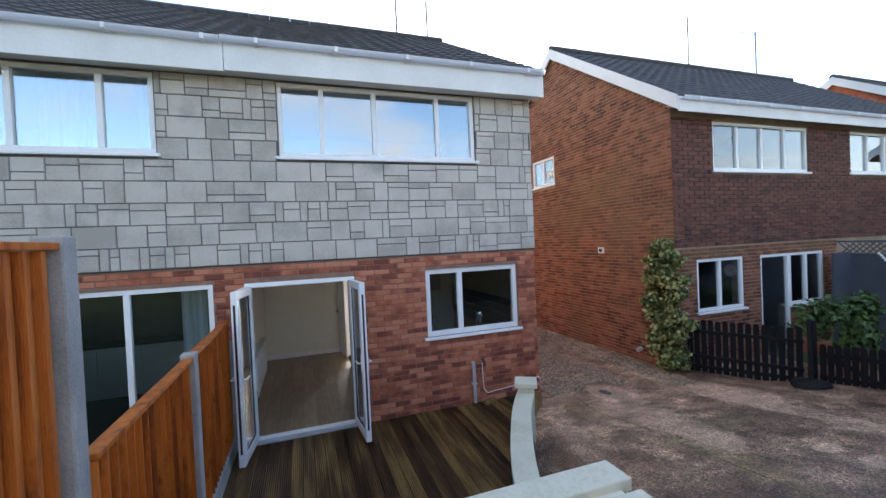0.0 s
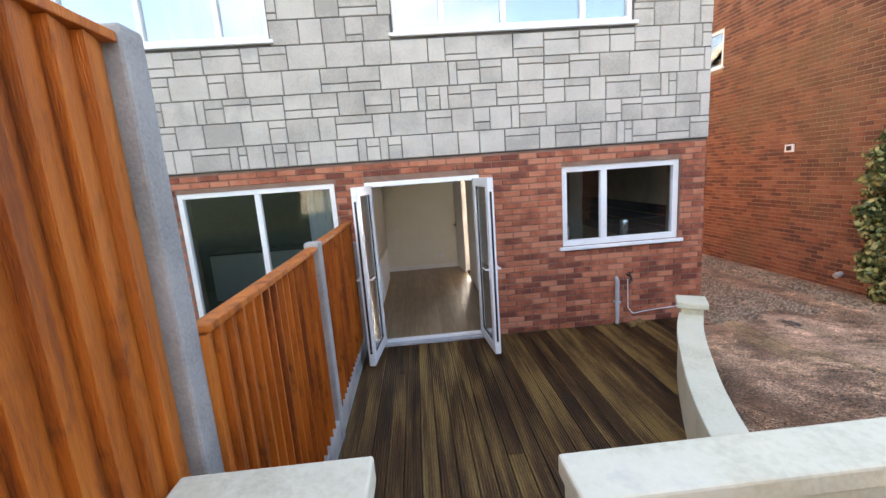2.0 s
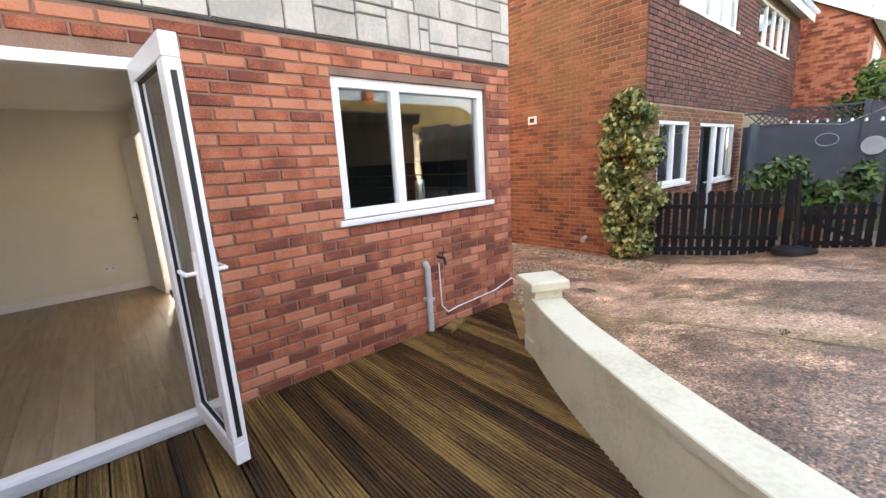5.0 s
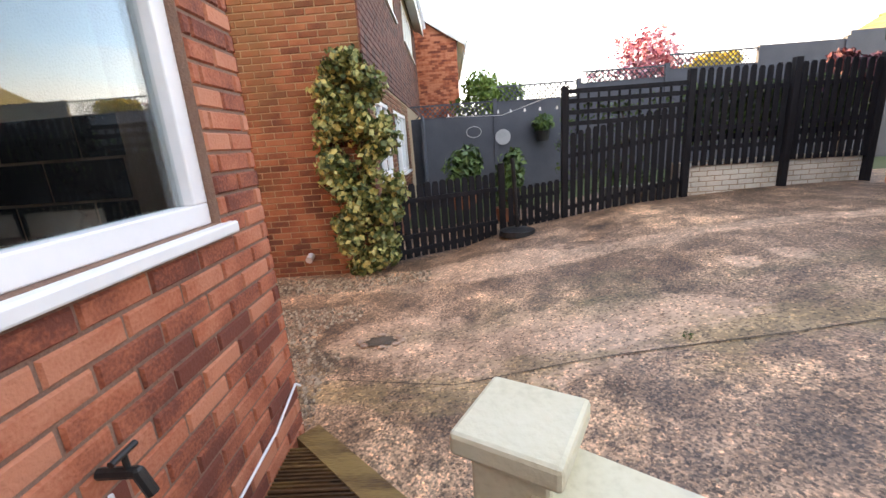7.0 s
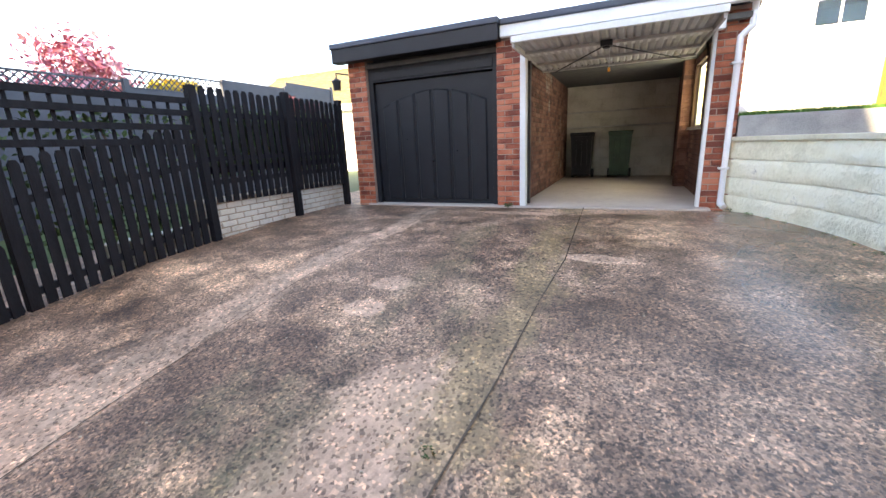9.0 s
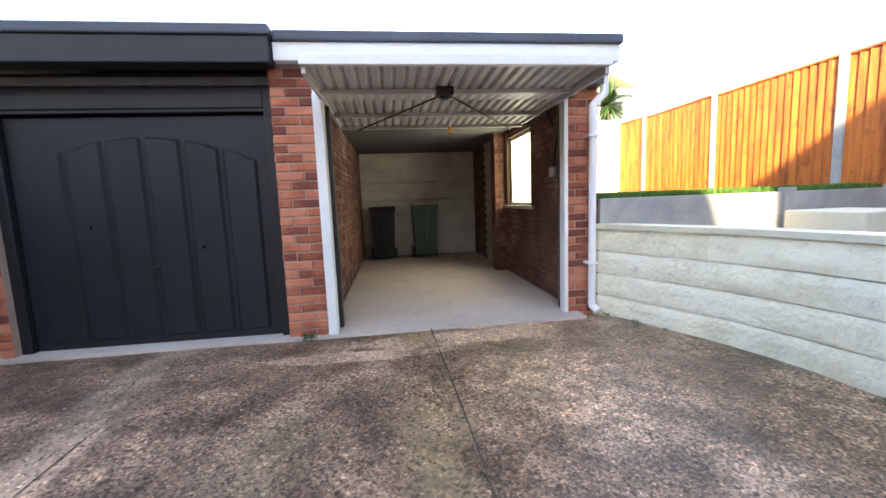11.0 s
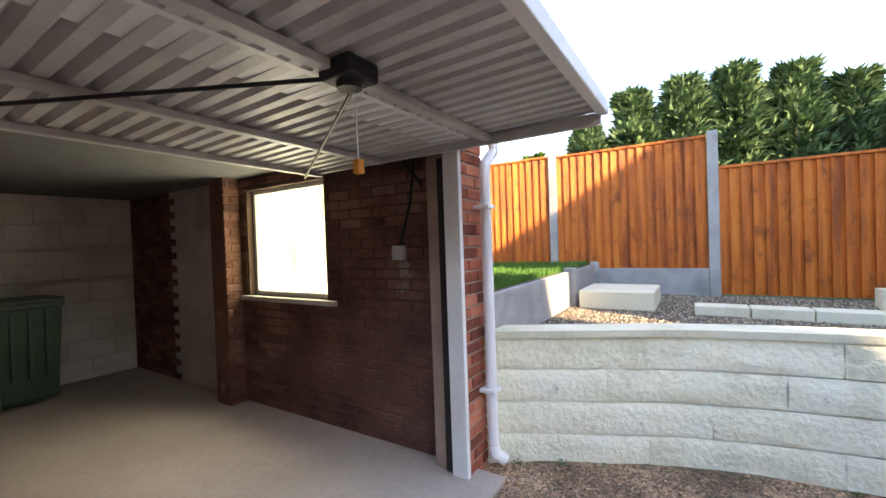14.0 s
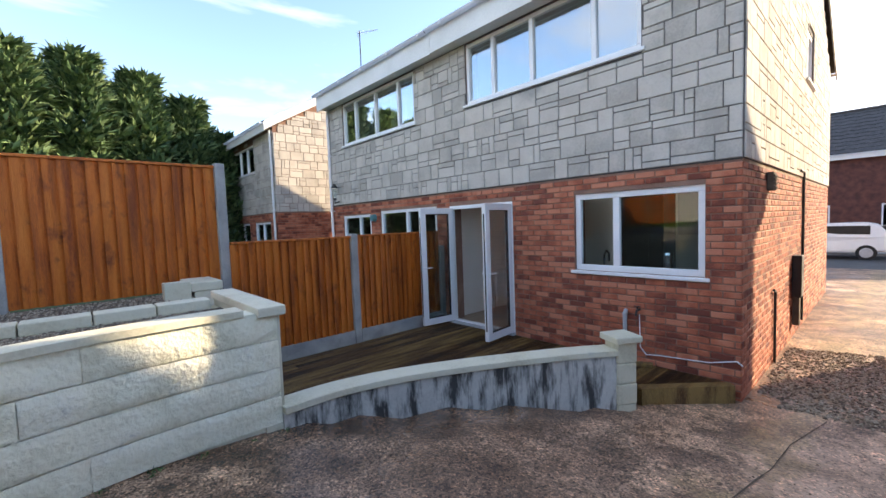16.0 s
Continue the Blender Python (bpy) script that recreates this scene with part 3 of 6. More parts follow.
def window(parent, x0, x1, z0, z1, y, lights, glass_m, sill=True, frame_w=0.06, depth=0.07, face=-1, axis="y", name="window", transom=()):
    """A uPVC casement: outer frame, mullions at the fractions given, one pane a light, and a sill."""
    win = new(name)
    win.parent = parent

    def bb(a0, a1, d0, d1, c0, c1, bevel=0.0):
        lo, hi = sorted((y + face * d0, y + face * d1))
        return B(a0, a1, lo, hi, c0, c1, bevel=bevel) if axis == "y" else B(lo, hi, a0, a1, c0, c1, bevel=bevel)
    f = bmesh.new()

    def fb(a0, a1, c0, c1, d0=-0.05, d1=0.02):
        lo, hi = sorted((y + face * d0, y + face * d1))
        if axis == "y":
            box(f, a0, a1, lo, hi, c0, c1, 0.006)
        else:
            box(f, lo, hi, a0, a1, c0, c1, 0.006)
    fb(x0, x1, z1 - frame_w, z1)
    fb(x0, x1, z0, z0 + frame_w)
    fb(x0, x0 + frame_w, z0 + frame_w, z1 - frame_w)
    fb(x1 - frame_w, x1, z0 + frame_w, z1 - frame_w)
    cuts = [x0 + frame_w / 2] + [x0 + (x1 - x0) * q for q in lights] + [x1 - frame_w / 2]
    for c in cuts[1:-1]:
        fb(c - frame_w * 0.55, c + frame_w * 0.55, z0 + frame_w, z1 - frame_w)
    for i, tz in enumerate(transom):
        if tz:
            fb(cuts[i], cuts[i + 1], tz - 0.025, tz + 0.025, -0.045, 0.018)
    part("window_frame", f, upvc, win)
    for a, b in zip(cuts, cuts[1:]):
        pn = part("pane", bb(a + frame_w * 0.45, b - frame_w * 0.45, -0.03, -0.018, z0 + frame_w * 0.9, z1 - frame_w * 0.9), glass_m, win)
        pn.visible_shadow = False
    if sill:
        part("window_sill", bb(x0 - 0.05, x1 + 0.05, -0.02, 0.09, z0 - 0.045, z0 - 0.002, 0.008), upvc, win)
    return win


def roof_slope(bm, x0, x1, ye, ze, yr, zr, step=0.075, rows=16, thick=0.03):
    """Overlapping courses of wavy tiles from eave to ridge."""
    n = int((x1 - x0) / step)
    for r in range(rows):
        t0, t1 = r / rows, (r + 1.12) / rows
        v0, v1 = [], []
        for i in range(n + 1):
            x = x0 + (x1 - x0) * i / n
            w = 0.022 * (1 if i % 4 in (1, 2) else 0)
            v0.append(bm.verts.new((x, ye + (yr - ye) * t0, ze + (zr - ze) * t0 + thick + w)))
            v1.append(bm.verts.new((x, ye + (yr - ye) * t1, ze + (zr - ze) * t1 + w + 0.004)))
        lip = [bm.verts.new((v.co.x, v.co.y, v.co.z - 0.035)) for v in v0]
        for i in range(n):
            bm.faces.new((v0[i], v0[i + 1], v1[i + 1], v1[i]))
            bm.faces.new((lip[i], lip[i + 1], v0[i + 1], v0[i]))


def roof(parent, x0, x1, yf, yb, ze, zr, mat, over=0.28, step=0.075, rows=16):
    ym = (yf + yb) / 2
    rf = new("roof")
    rf.parent = parent
    bm = bmesh.new()
    roof_slope(bm, x0, x1, yf - over, ze, ym, zr, step, rows)
    part("tiles", bm, mat, rf)
    bm = bmesh.new()
    roof_slope(bm, x0, x1, yb + over, ze, ym, zr, step * 2, rows)
    part("tiles", bm, mat, rf)
    bm = bmesh.new()
    box(bm, x0, x1, yf - over, yf - 0.03, ze - 0.12, ze - 0.1)
    part("soffit", bm, fascia_m, rf)
    part("soffit", B(x0, x1, yb + 0.03, yb + over, ze - 0.12, ze - 0.1), fascia_m, rf)
    # timber deck below the tiles
    v = [(x0, yf - over, ze - 0.03), (x1, yf - over, ze - 0.03), (x1, ym, zr - 0.03), (x0, ym, zr - 0.03), (x0, yb + over, ze - 0.03), (x1, yb + over, ze - 0.03)]
    mesh_part("roof_deck", v, [(0, 1, 2, 3), (3, 2, 5, 4)], bark, rf)
    bm = bmesh.new()
    x = x0
    while x < x1 - 0.05:
        rod(bm, (x, ym, zr + 0.02), (min(x + 0.42, x1), ym, zr + 0.02), 0.1, 0.105, 10)
        x += 0.43
    part("ridge_tiles", bm, mat, rf)
    return rf


def verge(parent, x, yf, yb, ze, zr, over=0.28, depth=0.22, side=1):
    """White barge boards up one gable."""
    ym = (yf + yb) / 2
    for y0 in (yf - over, yb + over):
        bm = bmesh.new()
        vs = []
        for d in (0.0, 0.03 * side):
            vs.append([bm.verts.new(c) for c in ((x + d, y0, ze + 0.03), (x + d, ym, zr + 0.03), (x + d, ym, zr + 0.03 - depth * 1.2), (x + d, y0, ze + 0.03 - depth * 1.2))])
        a, b = vs
        bm.faces.new(a), bm.faces.new(b[::-1])
        for i in range(4):
            bm.faces.new((a[i], a[(i + 1) % 4], b[(i + 1) % 4], b[i]))
        bmesh.ops.recalc_face_normals(bm, faces=bm.faces[:])
        part("barge_board", bm, fascia_m, parent)


def gutter(parent, x0, x1, y, z):
    bm = bmesh.new()
    n = 8
    prev = None
    for x in (x0, x1):
        ring = [bm.verts.new((x, y + 0.055 * math.cos(math.pi * i / n + math.pi), z + 0.055 * math.sin(math.pi * i / n + math.pi))) for i in range(n + 1)]
        if prev:
            for i in range(n):
                bm.faces.new((prev[i], prev[i + 1], ring[i + 1], ring[i]))
        prev = ring
    bmesh.ops.solidify(bm, geom=bm.faces[:], thickness=0.006)
    x = x0 + 0.4
    while x < x1:
        box(bm, x - 0.02, x + 0.02, y - 0.062, y + 0.06, z - 0.062, z + 0.004)
        x += 0.95
    return part("gutter", bm, upvc, parent)


def leaves(name, parent, mat, centres, count, size, seed, label="", flat=0.5):
    """Many small bent leaves scattered over the given lumps (x, y, z, rx, ry, rz)."""
    rng = random.Random(seed)
    v, f = [], []
    for _ in range(count):
        cx, cy, cz, rx, ry, rz = rng.choice(centres)
        d = Vector((rng.gauss(0, 1), rng.gauss(0, 1), rng.gauss(0, 1))).normalized() * (rng.random() ** 0.4)
        c = Vector((cx + d.x * rx, cy + d.y * ry, cz + d.z * rz))
        n = (d + Vector((rng.uniform(-1, 1), rng.uniform(-1, 1), rng.uniform(-1, 1))) * 0.8).normalized()
        t = n.orthogonal().normalized()
        t = (Matrix.Rotation(rng.uniform(0, 6.28), 3, n) @ t)
        b = n.cross(t)
        s = size * rng.uniform(0.6, 1.3)
        k = len(v)
        v += [c - t * s, c + b * s * flat + n * s * 0.15, c + t * s, c - b * s * flat + n * s * 0.15]
        f += [(k, k + 1, k + 2), (k, k + 2, k + 3)]
    return mesh_part(name, [tuple(x) for x in v], f, mat, parent, label)


# ---- ground ----
CURVE = [(2.28, 2.44), (2.29, 2.9), (2.42, 3.4), (2.66, 3.95), (2.96, 4.5), (3.25, 4.98), (3.53, 5.37)]


def curve_at(y):
    for (xa, ya), (xb, yb) in zip(CURVE, CURVE[1:]):
        if y <= yb:
            return xa + (xb - xa) * (y - ya) / (yb - ya)
    return CURVE[-1][0]


def lerp_table(t, table):
    for (a, va), (b, vb) in zip(table, table[1:]):
        if t <= b:
            return va + (vb - va) * max(0.0, (t - a) / (b - a))
    return table[-1][1]


GROUND = [(-60, 0.3), (-0.75, 0.28), (-0.4, 0.375), (1.0, 0.36), (2.3, 0.30), (3.0, 0.25), (4.6, 0.02), (5.6, -0.16), (7.0, -0.2), (30, -0.3), (400, -0.3)]


def ground_z(x, y):
    if -0.2 < x < 3.6 and 2.7 < y < 6.42 and x < curve_at(y) + 0.14:
        return -0.25
    return lerp_table(y, GROUND) + 0.008 * noise.noise(Vector((x * 0.8, y * 0.8, 0)))


def spaced(cuts):
    out = []
    for a, b, s in cuts:
        v = a
        while v < b - 1e-6:
            out.append(v)
            v += s
    return out + [cuts[-1][1]]


def build_ground():
    xs = spaced([(-400, -40, 90), (-40, 0, 8), (0, 10, 0.25), (10, 40, 6), (40, 400, 90)])
    ys = spaced([(-400, -40, 90), (-40, -0.5, 7.9), (-0.5, 9, 0.25), (9, 21, 2), (21, 27, 3), (27, 42, 5), (42, 400, 89.5)])
    bm = bmesh.new()
    vs = [[bm.verts.new((x, y, ground_z(x, y))) for x in xs] for y in ys]
    for j in range(len(ys) - 1):
        for i in range(len(xs) - 1):
            fc = bm.faces.new((vs[j][i], vs[j][i + 1], vs[j + 1][i + 1], vs[j + 1][i]))
            cx, cy = (xs[i] + xs[i + 1]) / 2, (ys[j] + ys[j + 1]) / 2
            fc.material_index = 1 if 0 < cx < 10 and -8 < cy < 21 else 2 if 21 < cy < 27 else 0
            fc.smooth = True
    g = part("ground", bm, field_m, None, "worn concrete drive with damp stains between the houses", "structure")
    g.data.materials.append(drive_m)
    g.data.materials.append(asphalt)
    tagged(g, category="ground")


build_ground()


def strip(name, pts, w, mat, label, category, lift=0.006):
    """A narrow ribbon that follows the ground."""
    bm = bmesh.new()
    prev = None
    rng = random.Random(len(pts))
    for (xa, ya), (xb, yb) in zip(pts, pts[1:]):
        n = max(1, int(math.hypot(xb - xa, yb - ya) / 0.12))
        for i in range(n + 1):
            x, y = xa + (xb - xa) * i / n, ya + (yb - ya) * i / n
            d = Vector((yb - ya, xa - xb, 0)).normalized() * (w / 2) * rng.uniform(0.4, 1.3)
            cur = [bm.verts.new((x - d.x, y - d.y, ground_z(x, y) + lift)), bm.verts.new((x + d.x, y + d.y, ground_z(x, y) + lift))]
            if prev:
                bm.faces.new((prev[0], prev[1], cur[1], cur[0]))
            prev = cur
    return tagged(part(name, bm, mat, None, label, "structure"), category=category)


strip("drive_joint", [(4.72, -0.4), (4.65, 2.03), (4.75, 3.7), (4.87, 4.9), (4.88, 5.65), (5.05, 6.43)], 0.011, soil, "dark gap between concrete drive slabs", "joint")
strip("drive_joint", [(6.62, 0.3), (6.68, 2.3), (6.66, 3.4), (6.6, 6.3)], 0.008, soil, "dark gap between concrete drive slabs", "joint")


def pothole(cx, cy, r, seed):
    """A broken dip in the drive: a dark, rough bowl with a crumbled rim of stones."""
    rng = random.Random(seed)
    bm = bmesh.new()
    n = 22
    rings = [[bm.verts.new((cx + 0.55 * r * q * k_ * math.cos(t), cy + r * q * k_ * math.sin(t), ground_z(cx, cy) + h))
              for t, k_ in ((2 * math.pi * i / n, 0.8 + 0.5 * noise.noise(Vector((math.cos(i * 0.57), math.sin(i * 0.57), seed)))) for i in range(n))]
             for q, h in ((0.4, 0.009), (0.8, 0.01), (1.0, 0.012))]
    bm.faces.new(rings[0])
    for a, b in zip(rings, rings[1:]):
        for i in range(n):
            bm.faces.new((a[i], b[i], b[(i + 1) % n], a[(i + 1) % n]))
    tagged(part("pothole", bm, soil, None, "dark broken hole in the concrete drive", "structure"), category="hole")
    for i in range(16):
        t, s_ = rng.uniform(0, 6.28), rng.uniform(0.012, 0.03)
        bm = bmesh.new()
        bmesh.ops.create_icosphere(bm, subdivisions=1, radius=s_, matrix=Matrix.LocRotScale((cx + 0.6 * r * math.cos(t), cy + r * math.sin(t), ground_z(cx, cy) + 0.012), None, (1, 1.3, 0.6)))
        st_ = thing("loose_stone", "small loose lump of broken concrete", "stone", "broken concrete")
        part("lump", bm, bare_conc, st_)


pothole(5.55, 6.22, 0.17, 3)


def pebbles(name, label, area, count, size, mat, zf, seed):
    rng = random.Random(seed)
    v, f = [], []
    while count:
        x, y = rng.uniform(area[0], area[1]), rng.uniform(area[2], area[3])
        count -= 1
        z0 = zf(x, y)
        if z0 is None:
            continue
        s, a = size * rng.uniform(0.5, 1.3), rng.uniform(0, 3)
        k = len(v)
        for i in range(5):
            t = a + i * 1.2566
            v.append((x + s * math.cos(t), y + s * 0.8 * math.sin(t), z0))
        for i in range(5):
            t = a + i * 1.2566
            v.append((x + s * 0.55 * math.cos(t), y + s * 0.45 * math.sin(t), z0 + s * rng.uniform(0.5, 0.9)))
        f += [(k + i, k + (i + 1) % 5, k + 5 + (i + 1) % 5, k + 5 + i) for i in range(5)] + [tuple(range(k + 5, k + 10))]
    return tagged(mesh_part(name, v, f, mat, None, label, "stuff"), category="gravel")


# ---- the pair of houses ----
FY, GX, LX, BY = 6.42, 4.39, -4.32, 15.0     # front face, gable face, far end, back
EAVE, RIDGE, BAND = 5.05, 7.75, 2.354
house = thing("semi_detached_house", "pair of red brick houses with grey stone cladding above", "house")
FD = (0.063, 1.467, 0.0, 2.1)
KW = (2.515, 4.06, 1.1, 2.12)
PD = (-2.15, -0.3, 0.0, 2.12)
W3 = (-3.8, -2.55, 1.0, 2.07)
UW = (0.57, 3.41, 3.76, 4.75)
UW2 = (-3.6, -0.82, 3.76, 4.75)
low_holes = [FD, KW, PD, W3]
up_holes = [UW, UW2]
front = wall_y("front_wall", LX, GX, FY, FY + 0.28, -0.4, EAVE - 0.1, low_holes + up_holes, mortar, house, "red brick wall below grey stone cladding")
GW = (10.75, 11.75, 4.05, 4.95)
side = wall_x("gable_wall", GX - 0.28, GX, FY + 0.28, BY, -0.4, EAVE - 0.1, [GW], omortar, house, "gable wall in brick and stone cladding")
wall_x("end_wall", LX, LX + 0.28, FY + 0.28, BY, -0.4, EAVE - 0.1, [], mortar, house)
wall_y("back_wall", LX + 0.28, GX - 0.28, BY - 0.28, BY, -0.4, EAVE - 0.1, [(0.2, 3.8, 0.4, 2.2), (0.5, 3.4, 3.6, 4.7)], mortar, house)


def gable_tri(parent, xa, xb, yf, yb, z0, z1, mat):
    ym = (yf + yb) / 2
    v = [(x, y, z) for x in (xa, xb) for y, z in ((yf, z0), (yb, z0), (ym, z1))]
    return mesh_part("gable_top", v, [(0, 2, 1), (3, 4, 5), (0, 1, 4, 3), (1, 2, 5, 4), (2, 0, 3, 5)], mat, parent)


gable_tri(house, GX - 0.28, GX, FY, BY, EAVE - 0.1, RIDGE - 0.15, stone_joint)
gable_tri(house, LX, LX + 0.28, FY, BY, EAVE - 0.1, RIDGE - 0.15, stone_joint)
roof(house, LX - 0.05, GX + 0.12, FY, BY, EAVE + 0.08, RIDGE, tile_m, rows=17)
verge(house, GX + 0.09, FY, BY, EAVE + 0.08, RIDGE)
verge(house, LX - 0.05, FY, BY, EAVE + 0.08, RIDGE, side=-1)
part("fascia_board", B(LX - 0.06, 0.0, FY - 0.29, FY - 0.26, 4.72, 5.09, bevel=0.005), fascia_m, house)
part("fascia_board", B(0.005, GX + 0.12, FY - 0.29, FY - 0.26, 4.735, 5.1, bevel=0.005), fascia_m, house)
part("soffit_board", B(LX - 0.06, GX + 0.12, FY - 0.255, FY - 0.012, 4.77, 4.79), fascia_m, house)
gutter(house, LX - 0.08, -0.02, FY - 0.35, 5.1)
gutter(house, -0.015, GX + 0.1, FY - 0.35, 5.11)
part("lead_strip", B(LX, GX, FY - 0.012, FY, BAND - 0.012, BAND + 0.0), lead_m, house)
part("cladding_backing", grid_boxes(*(lambda bm: (bm, LX, GX, BAND, 4.768, up_holes, lambda a, b, c, d: box(bm, a, b, FY - 0.012, FY, c, d)))(bmesh.new())), stone_joint, front)
part("cladding_backing", grid_boxes(*(lambda bm: (bm, FY, BY, BAND, EAVE - 0.1, [GW], lambda a, b, c, d: box(bm, GX, GX + 0.01, a, b, c, d)))(bmesh.new())), stone_joint, side)

window(house, *UW, FY + 0.03, (0.2, 0.455, 0.79), pane_up)
window(house, *UW2, FY + 0.03, (0.2, 0.5, 0.8), pane_up)
window(house, *KW, FY + 0.05, (0.36,), pane_m, frame_w=0.075, transom=())
window(house, *W3, FY + 0.03, (0.6,), pane_m, transom=())
window(house, *GW, GX - 0.03, (0.45,), pane_up, face=1, axis="x")
win = window(house, *PD, FY + 0.03, (0.5,), pane_m, sill=False, name="patio_door")
part("threshold", B(PD[0], PD[1], FY - 0.05, FY + 0.1, -0.02, 0.02), grey_pl, win)

# rooms
rooms = [("ceiling", (LX + 0.28, GX - 0.28, FY + 0.28, BY - 0.28, 2.36, 2.62), plaster),
         ("ceiling", (LX + 0.28, GX - 0.28, FY + 0.28, BY - 0.28, 4.86, 4.95), plaster)]
for nm, b, m in rooms:
    tagged(part(nm, B(*b), m, None, "plain white painted plaster ceiling", "structure"), category="ceiling")
# these floors have the rooms' shade put into their colour
tagged(part("floor", B(LX + 0.28, -0.12, FY + 0.28, BY - 0.28, -0.05, 0.0), room_shade, None, "floor of the house next door, coloured dark to look dim", "structure"), category="floor")
tagged(part("floor", B(1.78, GX - 0.28, FY + 0.28, BY - 0.28, -0.05, 0.0), room_shade, None, "kitchen floor, coloured dark to look dim", "structure"), category="floor")
fl = tagged(part("floor", B(-0.06, 1.66, FY + 0.02, 12.0, -0.06, 0.018), soil, None, "oak laminate floor of an empty room", "structure"), category="floor")
for i in range(9):
    y = FY + 0.03
    j = 0
    while y < 11.9:
        ln = 1.25 if j or i % 2 else 0.6
        part("plank", B(-0.055 + i * 0.19, -0.055 + i * 0.19 + 0.188, y, min(y + ln - 0.003, 11.95), 0.018, 0.026), laminate, fl)
        y, j = y + ln, j + 1
tagged(wall_x("wall_west", -0.12, -0.06, FY + 0.28, 12.0, 0.0, 2.36, [], plaster, None, "smooth white plaster party wall", "structure"), category="wall")
tagged(wall_x("wall_east", 1.66, 1.78, FY + 0.28, 12.0, 0.0, 2.36, [(9.4, 10.15, 0.0, 2.02)], plaster, None, "white partition wall with a doorway", "structure"), category="wall")
tagged(wall_y("wall_north", -0.06, 1.66, 10.55, 10.65, 0.026, 2.36, [], cream_plaster, None, "plain cream wall with a socket", "structure"), category="wall")
tagged(wall_y("wall_kitchen", 2.7, GX - 0.28, 9.6, 9.7, 0.0, 2.36, [], plaster, None, "plain pale kitchen wall", "structure"), category="wall")
# darkened in colour so the patio door looks into a dim room
tagged(wall_y("wall_next_door", LX + 0.28, -0.12, 10.2, 10.3, 0.0, 2.36, [], room_shade, None, "wall of the room next door, coloured dark to look dim", "structure"), category="wall")
tagged(wall_y("wall_upper", LX + 0.28, GX - 0.28, 9.8, 9.9, 2.62, 4.86, [], plaster, None, "plain white bedroom wall", "structure"), category="wall")
tagged(part("baseboard", B(-0.06, 1.66, 10.53, 10.55, 0.026, 0.12, bevel=0.004), upvc, None, "white painted skirting board", "structure"), category="skirting")

rad = thing("radiator", "white steel panel radiator on the party wall", "radiator")
bm = B(-0.02, 0.03, 7.7, 9.3, 0.17, 0.8, bevel=0.01)
part("panel", bm, upvc, rad)
for i in range(35):
    part("flute", B(0.03, 0.036, 7.74 + i * 0.044, 7.764 + i * 0.044, 0.24, 0.76, bevel=0.002), upvc, rad)
part("top_grille", B(-0.03, 0.034, 7.7, 9.3, 0.802, 0.812), upvc, rad)
part("valve", R((0.0, 7.67, 0.2), (0.0, 7.67, 0.3), 0.014), chrome, rad)
part("pipe", R((0.0, 7.67, 0.026), (0.0, 7.67, 0.2), 0.008), chrome, rad)
part("bracket", B(-0.06, -0.02, 8.0, 8.04, 0.3, 0.7), upvc, rad)
sk = thing("wall_socket", "white double socket low on the cream wall", "socket")
part("plate", B(1.05, 1.2, 10.54, 10.55, 0.3, 0.385, bevel=0.003), upvc, sk)
part("switch", B(1.08, 1.1, 10.535, 10.54, 0.35, 0.37), grey_pl, sk)
part("switch", B(1.15, 1.17, 10.535, 10.54, 0.35, 0.37), grey_pl, sk)
idoor = thing("internal_door", "white flush internal door standing open", "door")
part("door_leaf", B(0, 0.04, 0, 0.72, 0.03, 2.0, bevel=0.004), upvc, idoor)
part("handle", bend([(-0.01, 0.66, 1.0), (-0.05, 0.66, 1.0), (-0.05, 0.54, 1.0)], 0.009), lead_m, idoor, "black lever handle")
part("handle_plate", B(-0.008, 0, 0.64, 0.68, 0.95, 1.05), lead_m, idoor)
idoor.matrix_basis = pose(1.62, 9.86, 0, 0, 0, 8)


def french_leaf(x, y, angle, mirror, label):
    d = thing("french_door", label, "door", "open french doors")
    w, h = 0.69, 2.02
    s = -1 if mirror else 1
    bm = bmesh.new()
    for a0, a1, c0, c1 in ((0, w, 0, 0.11), (0, w, h - 0.1, h), (0, 0.1, 0.11, h - 0.1), (w - 0.1, w, 0.11, h - 0.1)):
        box(bm, s * a0, s * a1, -0.035, 0.035, c0, c1, 0.006)
    part("door_frame", bm, upvc, d)
    pn = part("pane", B(s * 0.09, s * (w - 0.09), -0.012, 0.012, 0.1, h - 0.09), pane_m, d)
    pn.visible_shadow = False
    bm = bmesh.new()
    for a0, a1, c0, c1 in ((0.1, w - 0.1, 0.11, 0.122), (0.1, w - 0.1, h - 0.112, h - 0.1), (0.1, 0.112, 0.122, h - 0.112), (w - 0.112, w - 0.1, 0.122, h - 0.112)):
        box(bm, s * a0, s * a1, -0.02, 0.02, c0, c1)
    part("gasket", bm, black_pl, d)
    part("lock_strip", B(s * w, s * (w + 0.002), -0.012, 0.012, 0.15, h - 0.15), lead_m, d)
    for f in (-1, 1):
        hd = part("handle_plate", B(s * (w - 0.065), s * (w - 0.035), f * 0.035, f * 0.047, 0.88, 1.1, bevel=0.004), upvc, d)
        part("handle", bend([(s * (w - 0.05), f * 0.04, 1.0), (s * (w - 0.05), f * 0.085, 1.0), (s * (w - 0.17), f * 0.085, 1.0)], 0.01), upvc, d)
    for z in (0.25, 1.0, 1.75):
        part("hinge", R((0, -0.045, z), (0, -0.045, z + 0.09), 0.012), upvc, d)
    d.matrix_basis = pose(x, y, 0.045, 0, 0, angle)
    return d


